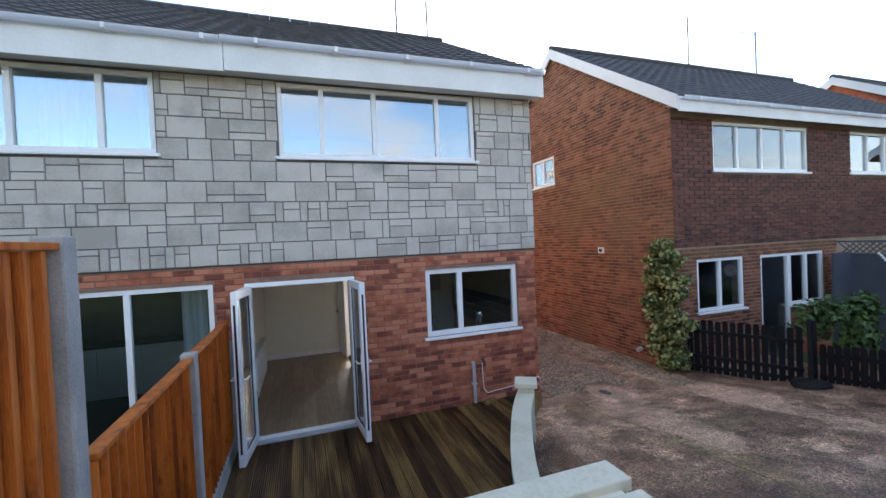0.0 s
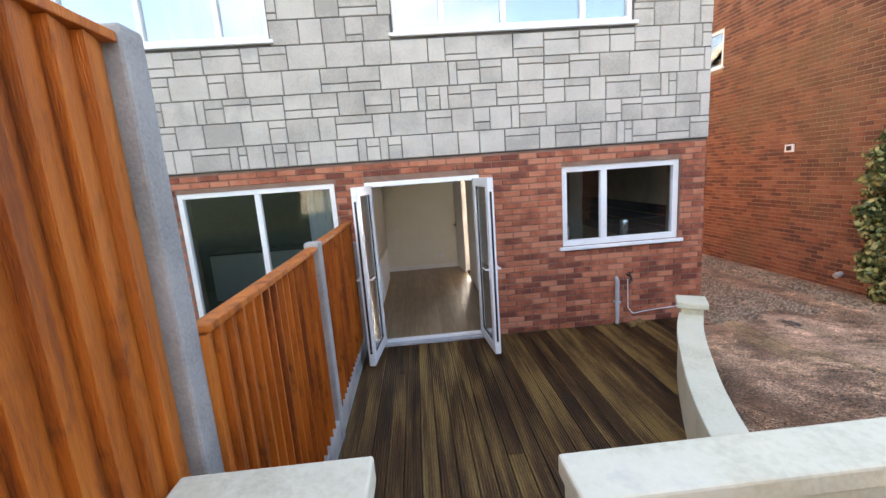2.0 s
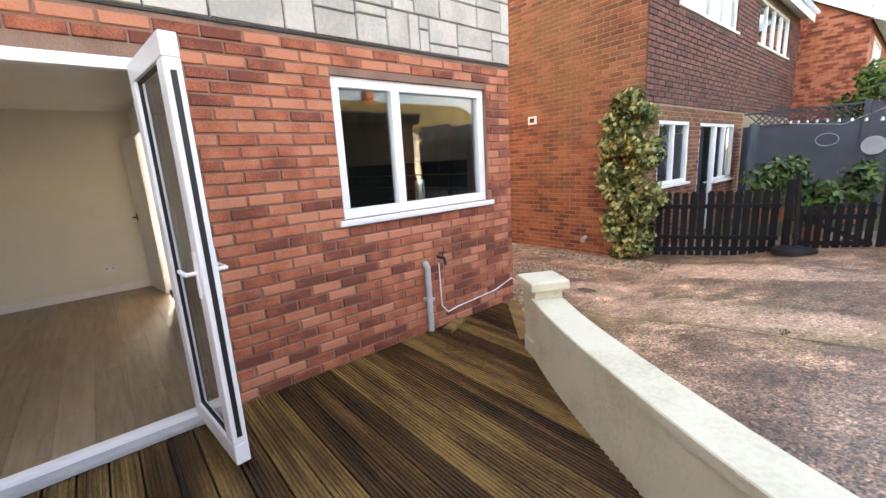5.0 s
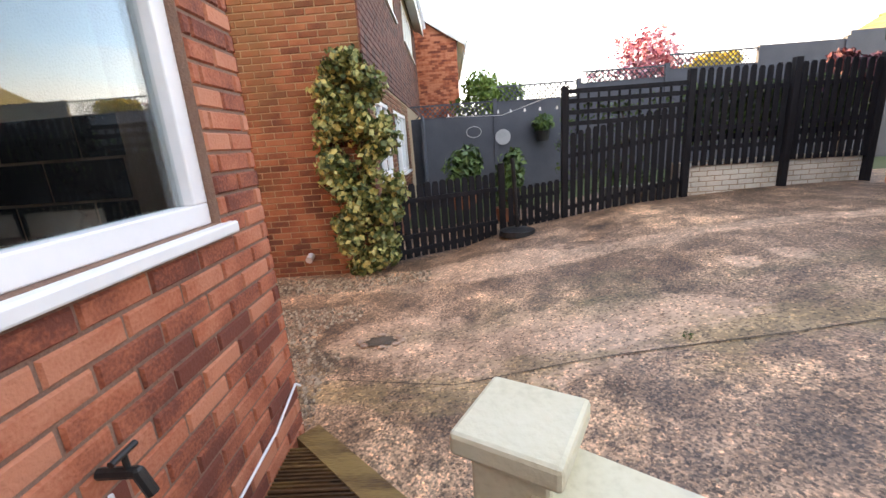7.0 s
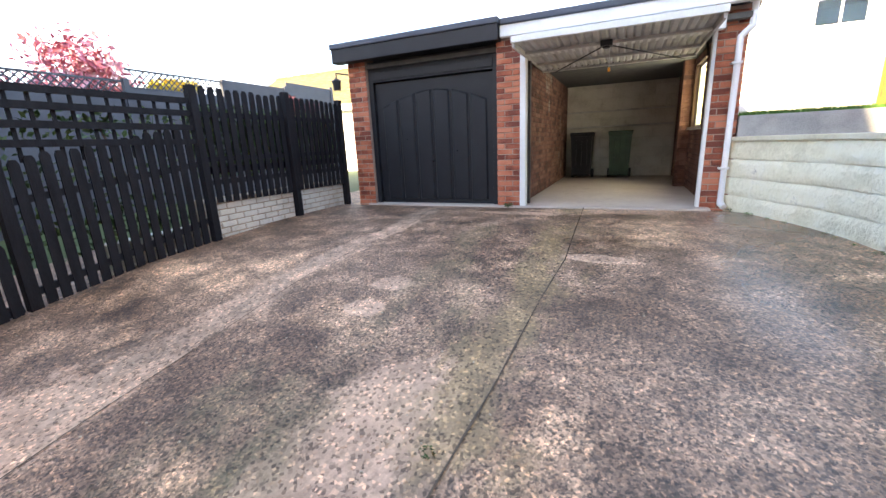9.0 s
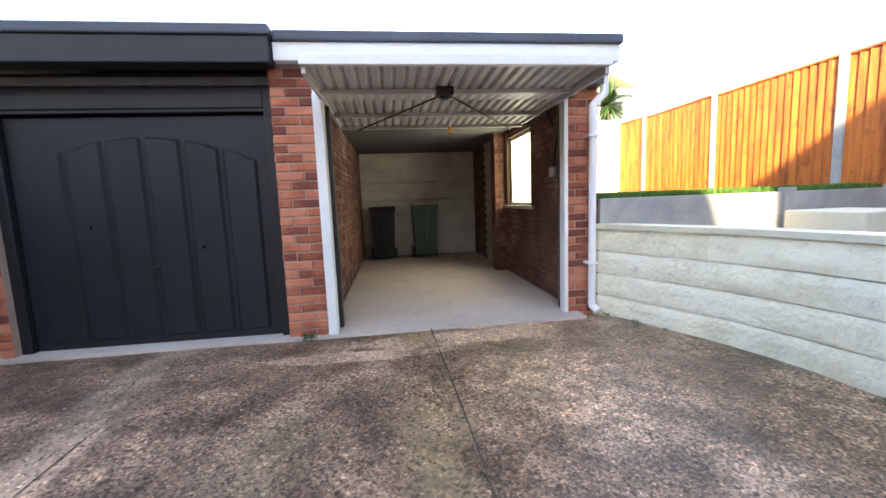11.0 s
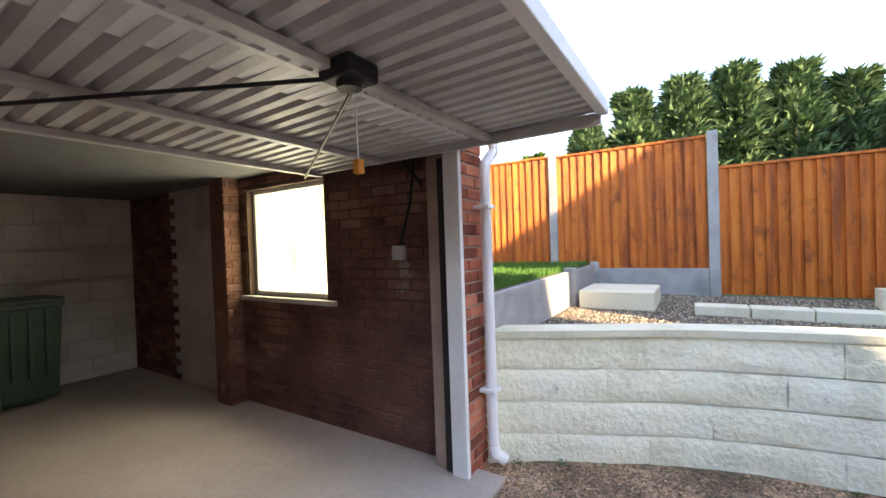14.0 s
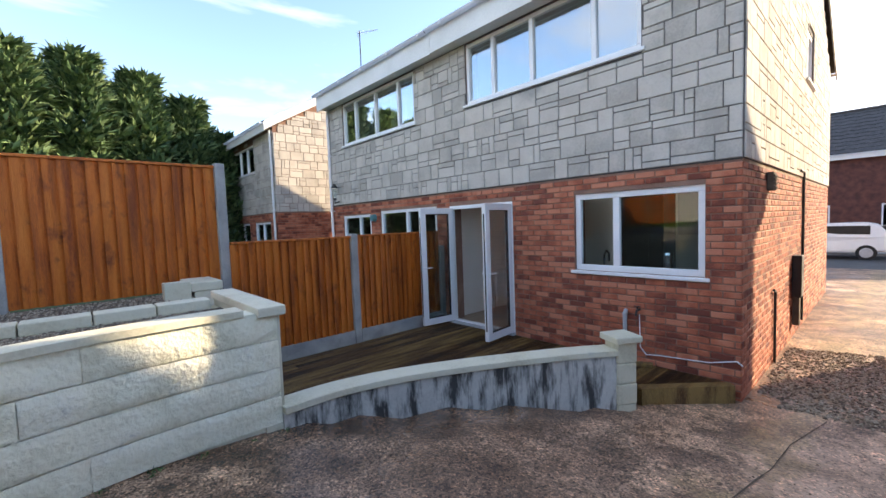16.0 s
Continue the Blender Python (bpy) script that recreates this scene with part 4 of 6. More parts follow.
french_leaf(FD[0] + 0.05, FY + 0.0, -97, False, "white glazed french door leaf standing open beside the fence")
french_leaf(FD[1] - 0.05, FY + 0.0, 95, True, "white glazed french door leaf standing open against the brickwork")
bm = bmesh.new()
for a in ((FD[0], FD[0] + 0.06, 0.06, 2.04), (FD[1] - 0.06, FD[1], 0.06, 2.04), (FD[0], FD[1], 2.04, 2.1), (FD[0], FD[1], 0.0, 0.06)):
    box(bm, a[0], a[1], FY - 0.01, FY + 0.06, a[2], a[3], 0.005)
dfr = new("door_opening")
dfr.parent = house
part("door_frame", bm, upvc, dfr)
part("threshold", B(FD[0] - 0.02, FD[1] + 0.02, FY - 0.09, FY - 0.012, 0.002, 0.035, bevel=0.005), grey_pl, dfr)

# wall pieces: red brick below, stone above
pf = Pieces(front, "brick", "y", FY, -1, 0.009, brick_m, brick_i, near=(1.4, 4.4, 0.0, 2.2), limit=300)
bricks(pf, LX, GX, -0.3, BAND - 0.015, [(h[0] - 0.005, h[1] + 0.005, h[2] - (0.05 if h[2] > 0.5 else 0), h[3] + 0.005) for h in low_holes])
pf.done("brickwork")
ps = Pieces(front, "stone", "y", FY - 0.012, -1, 0.014, stone_m, stone_i, near=(-4.4, 4.4, 2, 5), limit=300)
ashlar(ps, LX, GX, BAND + 0.004, 4.76, [(h[0] - 0.01, h[1] + 0.01, h[2] - 0.05, h[3] + 0.01) for h in up_holes], rows=9, seed=5)
ps.done("stonework")
pg = Pieces(side, "brick", "x", GX, 1, 0.009, brick_m, brick_i, near=(6.42, 8.2, -0.2, 2.3), limit=280)
bricks(pg, FY - 0.009, BY, -0.3, BAND - 0.015)
pg.done("brickwork")


def gable_top(z):
    k = max(0.0, (z - (EAVE - 0.1)) / (RIDGE - EAVE))
    half = (BY - FY) / 2 * (1 - k)
    m = (BY + FY) / 2
    return (m - half, m + half)


pq = Pieces(side, "stone", "x", GX + 0.01, 1, 0.014, stone_m, stone_i, near=(6.4, 8.5, 2, 5), limit=80)
ashlar(pq, FY - 0.02, BY, BAND + 0.004, RIDGE - 0.3, [GW], rows=19, top=gable_top, seed=9)
pq.done("stonework")

# fittings on the wall
wp = thing("waste_pipe", "grey plastic waste pipe at the foot of the brickwork", "pipe")
part("pipe", bend([(3.21, FY - 0.06, 0.02), (3.21, FY - 0.06, 0.6), (3.21, FY - 0.02, 0.64)], 0.026, 12), grey_pl, wp)
part("clip", B(3.175, 3.245, FY - 0.09, FY - 0.01, 0.3, 0.325), grey_pl, wp)
tap = thing("garden_tap", "old dark outside tap on the brick wall", "tap")
part("body", bend([(3.37, FY - 0.01, 0.66), (3.37, FY - 0.1, 0.66), (3.37, FY - 0.12, 0.6)], 0.014), lead_m, tap)
part("tap_handle", R((3.335, FY - 0.08, 0.71), (3.405, FY - 0.08, 0.71), 0.008), lead_m, tap)
part("spindle", R((3.37, FY - 0.08, 0.66), (3.37, FY - 0.08, 0.71), 0.007), lead_m, tap)
wire = thing("white_cable", "thin white cable run along the wall foot", "cable")
part("cable", bend([(3.37, FY - 0.02, 0.6), (3.38, FY - 0.02, 0.2), (3.45, FY - 0.02, 0.12), (3.6, FY - 0.02, 0.14), (4.1, FY - 0.02, 0.17), (4.36, FY - 0.02, 0.24), (4.41, FY - 0.02, 0.2)], 0.006, 6), upvc, wire)
ofc = thing("timber_offcut", "short offcut of pale decking timber", "timber")
part("board", B(0, 0.28, 0, 0.09, 0.0, 0.04, bevel=0.004), deck_m, ofc)
ofc.matrix_basis = pose(3.3, 6.2, 0.006, 0, 0, 20)
vent = thing("wall_vent", "brown plastic wall vent on the gable", "vent")
part("cowl", B(GX + 0.01, GX + 0.08, 7.55, 7.75, 2.05, 2.27, bevel=0.01), bark, vent)
for i in range(4):
    part("slat", B(GX + 0.08, GX + 0.09, 7.56, 7.74, 2.08 + i * 0.045, 2.1 + i * 0.045), bark, vent)
mb = thing("meter_box", "slim dark meter box on the gable wall", "meter box")
part("box", B(GX + 0.01, GX + 0.13, 9.6, 9.85, 0.45, 1.1, bevel=0.01), lead_m, mb)
part("foot", B(GX + 0.02, GX + 0.1, 9.65, 9.8, 0.0, 0.45), bark, mb)
gp = thing("wall_pipe", "thin dark pipes running up the gable", "pipe")
part("pipe", bend([(GX + 0.03, 10.6, -0.1), (GX + 0.03, 10.6, 2.45), (GX + 0.03, 10.2, 2.45)], 0.02), lead_m, gp)
part("short_pipe", bend([(GX + 0.03, 8.1, -0.2), (GX + 0.03, 8.1, 0.75), (GX + 0.03, 8.0, 0.78)], 0.016), lead_m, gp)
lan = thing("wall_lantern", "black coach lantern high on the wall", "lamp")
part("bracket", bend([(-3.93, FY - 0.02, 2.45), (-3.93, FY - 0.15, 2.4), (-3.93, FY - 0.15, 2.5)], 0.012), lead_m, lan)
part("cap", R((-3.93, FY - 0.15, 2.78), (-3.93, FY - 0.15, 2.88), 0.1, 0.02, 6), lead_m, lan)
part("glass", R((-3.93, FY - 0.15, 2.52), (-3.93, FY - 0.15, 2.78), 0.05, 0.08, 6), pane_m, lan)
part("base", R((-3.93, FY - 0.15, 2.49), (-3.93, FY - 0.15, 2.52), 0.05, None, 6), lead_m, lan)
sn = thing("security_light", "small teal green round wall light", "lamp")
part("body", R((-2.38, FY - 0.01, 1.98), (-2.38, FY - 0.1, 1.98), 0.085, 0.07, 16), teal, sn)
part("lens", R((-2.38, FY - 0.1, 1.98), (-2.38, FY - 0.115, 1.98), 0.05, 0.04, 16), teal, sn)
dp = thing("drainpipe", "white plastic downpipe at the end of the house", "pipe")
part("pipe", R((LX + 0.06, FY - 0.07, 0.0), (LX + 0.06, FY - 0.07, 4.95), 0.034), upvc, dp)
for z in (0.8, 2.2, 3.6):
    part("bracket", B(LX + 0.01, LX + 0.11, FY - 0.11, FY - 0.005, z, z + 0.03), upvc, dp)


def aerial(x, y, z, h, label, yaw=0):
    a = thing("tv_aerial", label, "aerial")
    part("mast", R((0, 0, 0), (0, 0, h), 0.022, None, 6), lead_m, a)
    part("boom", R((-0.1, 0, h - 0.1), (0.75, 0, h - 0.02), 0.01, None, 6), grey_pl, a)
    for i in range(9):
        t = 0.05 + i * 0.08
        part("element", R((t, -0.18 + i * 0.008, h - 0.09 + 0.1 * t), (t, 0.18 - i * 0.008, h - 0.09 + 0.1 * t), 0.005, None, 5), grey_pl, a)
    for k in range(4):
        part("reflector", R((-0.07, -0.16, h - 0.2 + k * 0.06), (-0.07, 0.16, h - 0.2 + k * 0.06), 0.005, None, 5), grey_pl, a)
    a.matrix_basis = pose(x, y, z, 0, 0, yaw)
    return a


aerial(3.4, 11.0, 7.4, 2.0, "thin television aerial on a tall mast", 200)
aerial(4.2, 10.9, 7.3, 1.6, "leaning thin television aerial on the ridge", 20)

# kitchen seen through its window
ku = thing("kitchen_unit", "black kitchen base unit under the window", "cabinet", "kitchen units")
part("body", B(0, 0.6, 0, 0.56, 0.1, 0.86), unit_m, ku)
part("door", B(0.005, 0.595, 0.56, 0.58, 0.12, 0.85, bevel=0.003), unit_m, ku)
part("plinth", B(0, 0.6, 0, 0.5, 0.0, 0.1), unit_m, ku)
ku.matrix_basis = pose(1.9, FY + 0.3, 0)
for i in range(1, 3):
    copy_thing(ku, pose(1.9 + i * 0.61, FY + 0.3, 0))
wt = thing("worktop", "black laminate worktop with steel sink", "worktop")
part("slab", B(1.85, 4.09, FY + 0.28, FY + 0.9, 0.87, 0.91, bevel=0.004), unit_m, wt)
part("sink", B(2.3, 2.8, FY + 0.4, FY + 0.8, 0.911, 0.916), chrome, wt)
ft = thing("kitchen_tap", "chrome kitchen mixer tap with spring neck", "tap")
part("spout", bend([(2.75, FY + 0.36, 0.91), (2.75, FY + 0.36, 1.28), (2.75, FY + 0.42, 1.34), (2.75, FY + 0.5, 1.3), (2.75, FY + 0.5, 1.18)], 0.014), chrome, ft)
part("base", R((2.75, FY + 0.36, 0.91), (2.75, FY + 0.36, 0.96), 0.025), chrome, ft)
kt = thing("steel_canister", "brushed steel canister on the kitchen sill", "canister")
part("body", R((3.55, FY + 0.42, 0.91), (3.55, FY + 0.42, 1.3), 0.055, None, 20), chrome, kt)
part("lid", R((3.55, FY + 0.42, 1.3), (3.55, FY + 0.42, 1.33), 0.057, 0.05, 20), chrome, kt)
pp = thing("potted_succulent", "small succulent in a grey pot", "plant")
part("pot", R((3.2, FY + 0.4, 0.91), (3.2, FY + 0.4, 1.0), 0.035, 0.045, 14), grey_pl, pp)
leaves("plant", pp, shrub_m, [(3.2, FY + 0.4, 1.03, 0.05, 0.05, 0.04)], 60, 0.02, 4)
kwall = tagged(part("wall_tiles", B(4.095, 4.108, FY + 0.3, 9.6, 0.9, 1.5), mortar, None, "black tiled splashback on the kitchen wall", "structure"), category="tiles")
for r in range(4):
    for i in range(9):
        y0 = FY + 0.32 + i * 0.3 - (0.15 if r % 2 else 0)
        part("tile", B(4.088, 4.095, max(y0, FY + 0.3), y0 + 0.29, 0.91 + r * 0.15, 1.05 + r * 0.15, bevel=0.002), darktile, kwall)
wcab = thing("wall_cupboard", "pale wall cupboard in the kitchen", "cabinet")
part("body", B(2.9, 3.7, 9.25, 9.6, 1.45, 2.2), light_unit, wcab)
part("door", B(2.905, 3.295, 9.23, 9.25, 1.455, 2.195, bevel=0.003), light_unit, wcab)
part("door", B(3.305, 3.695, 9.23, 9.25, 1.455, 2.195, bevel=0.003), light_unit, wcab)
fr = thing("tall_unit", "black tall kitchen unit with oven", "cabinet")
part("body", B(1.85, 2.75, 9.0, 9.6, 0.0, 2.2), unit_m, fr)
part("oven", B(1.9, 2.5, 8.98, 9.0, 1.0, 1.6), lead_m, fr)
sd = thing("sideboard", "pale kitchen units in the room next door", "cabinet")
part("body", B(-3.4, -0.7, 9.4, 10.0, 0.0, 0.9), light_unit, sd)
part("worktop", B(-3.42, -0.68, 9.37, 10.0, 0.9, 0.94), unit_m, sd)
for i in range(4):
    part("door", B(-3.37 + i * 0.67, -2.73 + i * 0.67, 9.38, 9.4, 0.12, 0.86, bevel=0.003), light_unit, sd)


def curtain(x0, x1, z0, z1, y, label):
    bm = bmesh.new()
    n = int((x1 - x0) / 0.025)
    a = [bm.verts.new((x0 + (x1 - x0) * i / n, y + 0.02 * math.sin(i * 1.1) + 0.008 * math.sin(i * 2.7), z0)) for i in range(n + 1)]
    b = [bm.verts.new((v.co.x, v.co.y, z1)) for v in a]
    for i in range(n):
        bm.faces.new((a[i], a[i + 1], b[i + 1], b[i]))
    bmesh.ops.solidify(bm, geom=bm.faces[:], thickness=0.004)
    c = thing("curtain", label, "curtain", "net curtains")
    part("cloth", bm, curtain_m, c)
    part("rail", R((x0, y, z1 + 0.01), (x1, y, z1 + 0.01), 0.01), upvc, c)


curtain(-3.4, -2.75, 3.7, 4.83, FY + 0.35, "white net curtain drawn aside in the upper window")
curtain(-2.1, -1.5, 3.7, 4.83, FY + 0.35, "white net curtain drawn aside in the upper window")
curtain(-1.1, -0.75, 3.7, 4.83, FY + 0.35, "white net curtain drawn aside in the upper window")
curtain(-0.75, -0.38, 0.05, 2.2, FY + 0.4, "cream curtain beside the patio door")

# ---- deck ----
def curve_y(x):
    if x <= CURVE[0][0]:
        return 2.6
    for (xa, ya), (xb, yb) in zip(CURVE, CURVE[1:]):
        if x <= xb:
            return ya + (yb - ya) * (x - xa) / (xb - xa)
    return 5.5


def deck_board(x0, x1, y0, y1, parent):
    """A board with five shallow grooves along it."""
    prof = [(x0, -0.028), (x0, -0.003), (x0 + 0.004, 0.0)]
    w = x1 - x0
    for i in range(5):
        c = x0 + w * (i + 0.9) / 5.8
        prof += [(c - 0.007, 0.0), (c - 0.0045, -0.009), (c + 0.0045, -0.009), (c + 0.007, 0.0)]
    prof += [(x1 - 0.004, 0.0), (x1, -0.003), (x1, -0.028)]
    n = len(prof)
    v = [(x, y, z) for y in (y0, y1) for x, z in prof]
    f = [(i, i + 1, n + i + 1, n + i) for i in range(n - 1)] + [tuple(range(n))[::-1], tuple(range(n, 2 * n))]
    return mesh_part("deck_board", v, f, deck_m, parent)


deck = tagged(part("deck", B(-0.12, 2.3, 2.6, FY - 0.012, -0.12, -0.06), soil, None, "wet dark brown grooved timber decking", "structure"), category="deck")
x = -0.1
rngd = random.Random(8)
while x < 4.2:
    y0 = curve_y(x + 0.06) if x < 3.45 else 5.62 + max(0.0, x - 3.55) * 1.05
    y1 = FY - 0.012
    cut = rngd.uniform(max(y0, 3.2), 5.6)
    if y1 - y0 > 2.5 and rngd.random() < 0.45:
        deck_board(x, x + 0.12, y0, cut - 0.003, deck)
        deck_board(x, x + 0.12, cut + 0.003, y1, deck)
    else:
        deck_board(x, x + 0.12, y0, y1, deck)
    x += 0.131


def ribbon_wall(pts, w, zb, zt, n=6):
    """A wall along a bent line, between the given heights at each point."""
    bm = bmesh.new()
    rings = []
    for i, (x, y) in enumerate(pts):
        a, b = pts[max(0, i - 1)], pts[min(len(pts) - 1, i + 1)]
        d = Vector((b[1] - a[1], a[0] - b[0], 0)).normalized() * w / 2
        zz0, zz1 = (zb(x, y), zt(x, y))
        rings.append([bm.verts.new(c) for c in ((x - d.x, y - d.y, zz0), (x + d.x, y + d.y, zz0), (x + d.x, y + d.y, zz1), (x - d.x, y - d.y, zz1))])
    for a, b in zip(rings, rings[1:]):
        for i in range(4):
            bm.faces.new((a[i], a[(i + 1) % 4], b[(i + 1) % 4], b[i]))
    bm.faces.new(rings[0][::-1]), bm.faces.new(rings[-1])
    bmesh.ops.recalc_face_normals(bm, faces=bm.faces[:])
    return bm


def smooth_line(pts, n):
    out = []
    for i in range(len(pts) - 1):
        p0, p1, p2, p3 = pts[max(0, i - 1)], pts[i], pts[i + 1], pts[min(len(pts) - 1, i + 2)]
        for k in range(n):
            t = k / n
            out.append(tuple(0.5 * (2 * p1[j] + (p2[j] - p0[j]) * t + (2 * p0[j] - 5 * p1[j] + 4 * p2[j] - p3[j]) * t * t
                                    + (3 * p1[j] - p0[j] - 3 * p2[j] + p3[j]) * t ** 3) for j in (0, 1)))
    return out + [pts[-1]]


LOW = smooth_line(CURVE, 5)
part("edge_board", ribbon_wall([(3.66, 5.66), (4.32, 6.36)], 0.12, lambda x, y: -0.22, lambda x, y: 0.004), deck_m, deck)
lw = thing("low_garden_wall", "low curved wall in cream paint, stained black outside", "wall")
bm = ribbon_wall(LOW, 0.17, lambda x, y: -0.3, lambda x, y: 0.41)
part("wall_body", bm, dirty_cream, lw)
bm = ribbon_wall(LOW, 0.23, lambda x, y: 0.41, lambda x, y: 0.47)
bmesh.ops.bevel(bm, geom=[e for e in bm.edges if e.calc_length() > 0.02], offset=0.006, segments=1, affect="EDGES")
part("coping", bm, cream, lw)
inner = [(x - 0.094 * 0.86, y + 0.094 * 0.5) for x, y in LOW]
part("render_coat", ribbon_wall(inner, 0.02, lambda x, y: -0.05, lambda x, y: 0.405), cream, lw)
gp2 = thing("gate_pier", "cream painted block pier with flat cap", "pier")
px, py = 3.57, 5.43
bm = bmesh.new()
for i in range(4):
    o = 0.004 * (i % 2)
    box(bm, px - 0.105 - o, px + 0.105 + o, py - 0.105 - o, py + 0.105 + o, -0.3 + i * 0.21, -0.3 + (i + 1) * 0.21 - 0.004, 0.012)
part("pier", bm, cream, gp2)
cap = B(px - 0.148, px + 0.148, py - 0.148, py + 0.148, 0.535, 0.605, bevel=0.014)
part("cap", cap, cream, gp2)
gp2.matrix_basis = Matrix.Translation((px, py, 0)) @ pose(0, 0, 0, 0, 0, -30) @ Matrix.Translation((-px, -py, 0))

# ---- raised garden ----
PW = smooth_line([(3.1, -0.56), (2.82, 0.02), (2.58, 0.55), (2.42, 1.15), (2.34, 1.75), (2.34, 2.44)], 5)
TOPZ = 1.235


def garden_inside(x, y):
    for (xa, ya), (xb, yb) in zip(PW, PW[1:]):
        if ya <= y <= yb:
            return x < xa + (xb - xa) * (y - ya) / max(1e-6, yb - ya) - 0.16
    return True


pw = thing("retaining_wall", "curved retaining wall of pale green painted rough blocks", "wall")
back = [(x - 0.13, y) for x, y in PW]
part("wall_core", ribbon_wall(back, 0.2, lambda x, y: 0.1, lambda x, y: 1.19), green_m, pw)
part("coping", ribbon_wall([(x - 0.085, y) for x, y in PW if y < 2.29], 0.21, lambda x, y: 1.19, lambda x, y: TOPZ), cream, pw)


def rough_block(at, c0, c1, z0, z1, seed, parent):
    """One rock-faced block between two points of the wall's line."""
    rng = random.Random(seed)
    u = Vector((*at(c1), 0)) - Vector((*at(c0), 0))
    nrm = Vector((u.y, -u.x, 0)).normalized()
    nu, nz = 10, 5
    v, f = [], []
    for j in range(nz + 1):
        for i in range(nu + 1):
            s, t = i / nu, j / nz
            edge = 0.55 + min(s, 1 - s) * 11 if min(s, 1 - s) < 0.04 else 1.0
            edge = min(edge, 0.35 + min(t, 1 - t) * 3.2 if min(t, 1 - t) < 0.2 else 1.0)
            p = Vector((*at(c0 + (c1 - c0) * (0.002 + 0.996 * s)), 0))
            d = -0.008 + edge * (0.014 + 0.017 * (noise.noise(Vector((p.x * 6 + seed, p.y * 6, (z0 + (z1 - z0) * t) * 9))) + rng.uniform(-0.2, 0.3)))
            v.append(tuple(p + nrm * d + Vector((0, 0, z0 + 0.004 + (z1 - z0 - 0.008) * t))))
    for j in range(nz):
        for i in range(nu):
            k = j * (nu + 1) + i
            f.append((k, k + 1, k + nu + 2, k + nu + 1))
    ob = mesh_part("block", v, f, green_m, parent)
    for p in ob.data.polygons:
        p.use_smooth = True
    return ob


def block_course(line, z0, h, n, parent, shift):
    m = len(line) - 1
    cuts = [0] + [min(m, max(0, (k + shift) * m / n)) for k in range(n + 1)] + [m]
    cuts = sorted(set(cuts))

    def at(t):
        i = min(int(t), m - 1)
        return tuple(line[i][j] + (line[i + 1][j] - line[i][j]) * (t - i) for j in (0, 1))
    for k, (c0, c1) in enumerate(zip(cuts, cuts[1:])):
        if c1 - c0 > 0.05:
            rough_block(at, c0, c1, z0, z0 + h, k * 7 + int(z0 * 100), parent)


for r in range(4):
    block_course(PW, 0.34 + r * 0.2125, 0.2125, 3, pw, 0.37 * (r % 3))
# front to the deck, with a gap for the steps
pfw = thing("planter_wall", "cream painted wall with thick coping beside the steps", "wall")
part("wall_core", B(1.06, 2.335, 2.32, 2.46, -0.1, 1.165), cream, pfw)
part("coping", B(1.05, 2.385, 2.295, 2.495, 1.165, TOPZ + 0.004, bevel=0.01), cream, pfw)
part("side_wall", B(1.06, 1.26, 0.62, 2.315, 0.2, 1.1), cream, pfw)
for k in range(4):
    part("kerb_block", B(1.05, 1.25, 0.62 + k * 0.41, 1.02 + k * 0.41, 1.1, 1.19, bevel=0.01), cream, pfw)
psw = thing("planter_wall", "short cream painted wall beside the fence", "wall")
part("wall_core", B(-0.12, 0.46, 2.28, 2.52, -0.1, 1.17), cream, psw)
part("coping", B(-0.13, 0.47, 2.25, 2.55, 1.17, TOPZ + 0.03, bevel=0.01), cream, psw)
part("side_wall", B(0.26, 0.44, 2.02, 2.25, 0.2, 1.28), cream, psw)
steps = thing("garden_steps", "narrow concrete steps from deck to garden", "steps")
for i in range(6):
    part("step", B(0.44, 1.06, 1.0 + 0.26 * i, 2.56 if i == 5 else 1.0 + 0.26 * (i + 1) + 0.02, -0.1, 0.96 - 0.18 * i, bevel=0.008), postc, steps)
tagged(part("garden_bed", B(-0.2, 2.2, -0.52, 1.0, 0.3, 1.1), soil, None, "raised bed covered in gravel", "structure"), category="ground")
tagged(part("garden_bed", B(1.26, 2.2, 1.0, 2.385, 0.3, 1.1), soil, None, "raised bed covered in gravel", "structure"), category="ground")
tagged(part("garden_bed", B(2.2, 2.55, -0.52, 0.14, 0.3, 1.1), soil, None, "raised bed covered in gravel", "structure"), category="ground")
tagged(part("garden_bed", B(-0.2, 0.26, 1.0, 2.3, 0.3, 1.1), soil, None, "raised bed covered in gravel", "structure"), category="ground")
pebbles("gravel", "loose brown and grey gravel in the raised bed", (-0.15, 3.0, -0.48, 2.36), 15000, 0.014,
        gravel_m, lambda x, y: 1.098 if garden_inside(x, y) and not (0.44 < x < 1.06 and y > 1.0) and not (1.05 < x < 1.26 and y > 0.6) else None, 3)
stb = thing("stone_block_seat", "cream painted slab step up to the lawn", "step")
part("slab", B(0.5, 1.2, -0.4, 0.3, 1.1, 1.29, bevel=0.015), cream, stb)
le = thing("lawn_edging", "grey concrete gravel boards edging the lawn", "edging")
for x0, x1 in ((-0.2, 1.0), (1.1, 3.05)):
    part("board", B(x0, x1, -0.56, -0.51, 1.05, 1.47, bevel=0.006), postc, le)
for x0 in (-0.25, 1.0):
    part("post", B(x0, x0 + 0.1, -0.58, -0.46, 1.0, 1.51, bevel=0.012), postc, le)
tagged(part("lawn_bed", B(-0.2, 3.02, -5.7, -0.56, 0.4, 1.47), soil, None, "raised lawn behind concrete edging", "structure"), category="lawn")


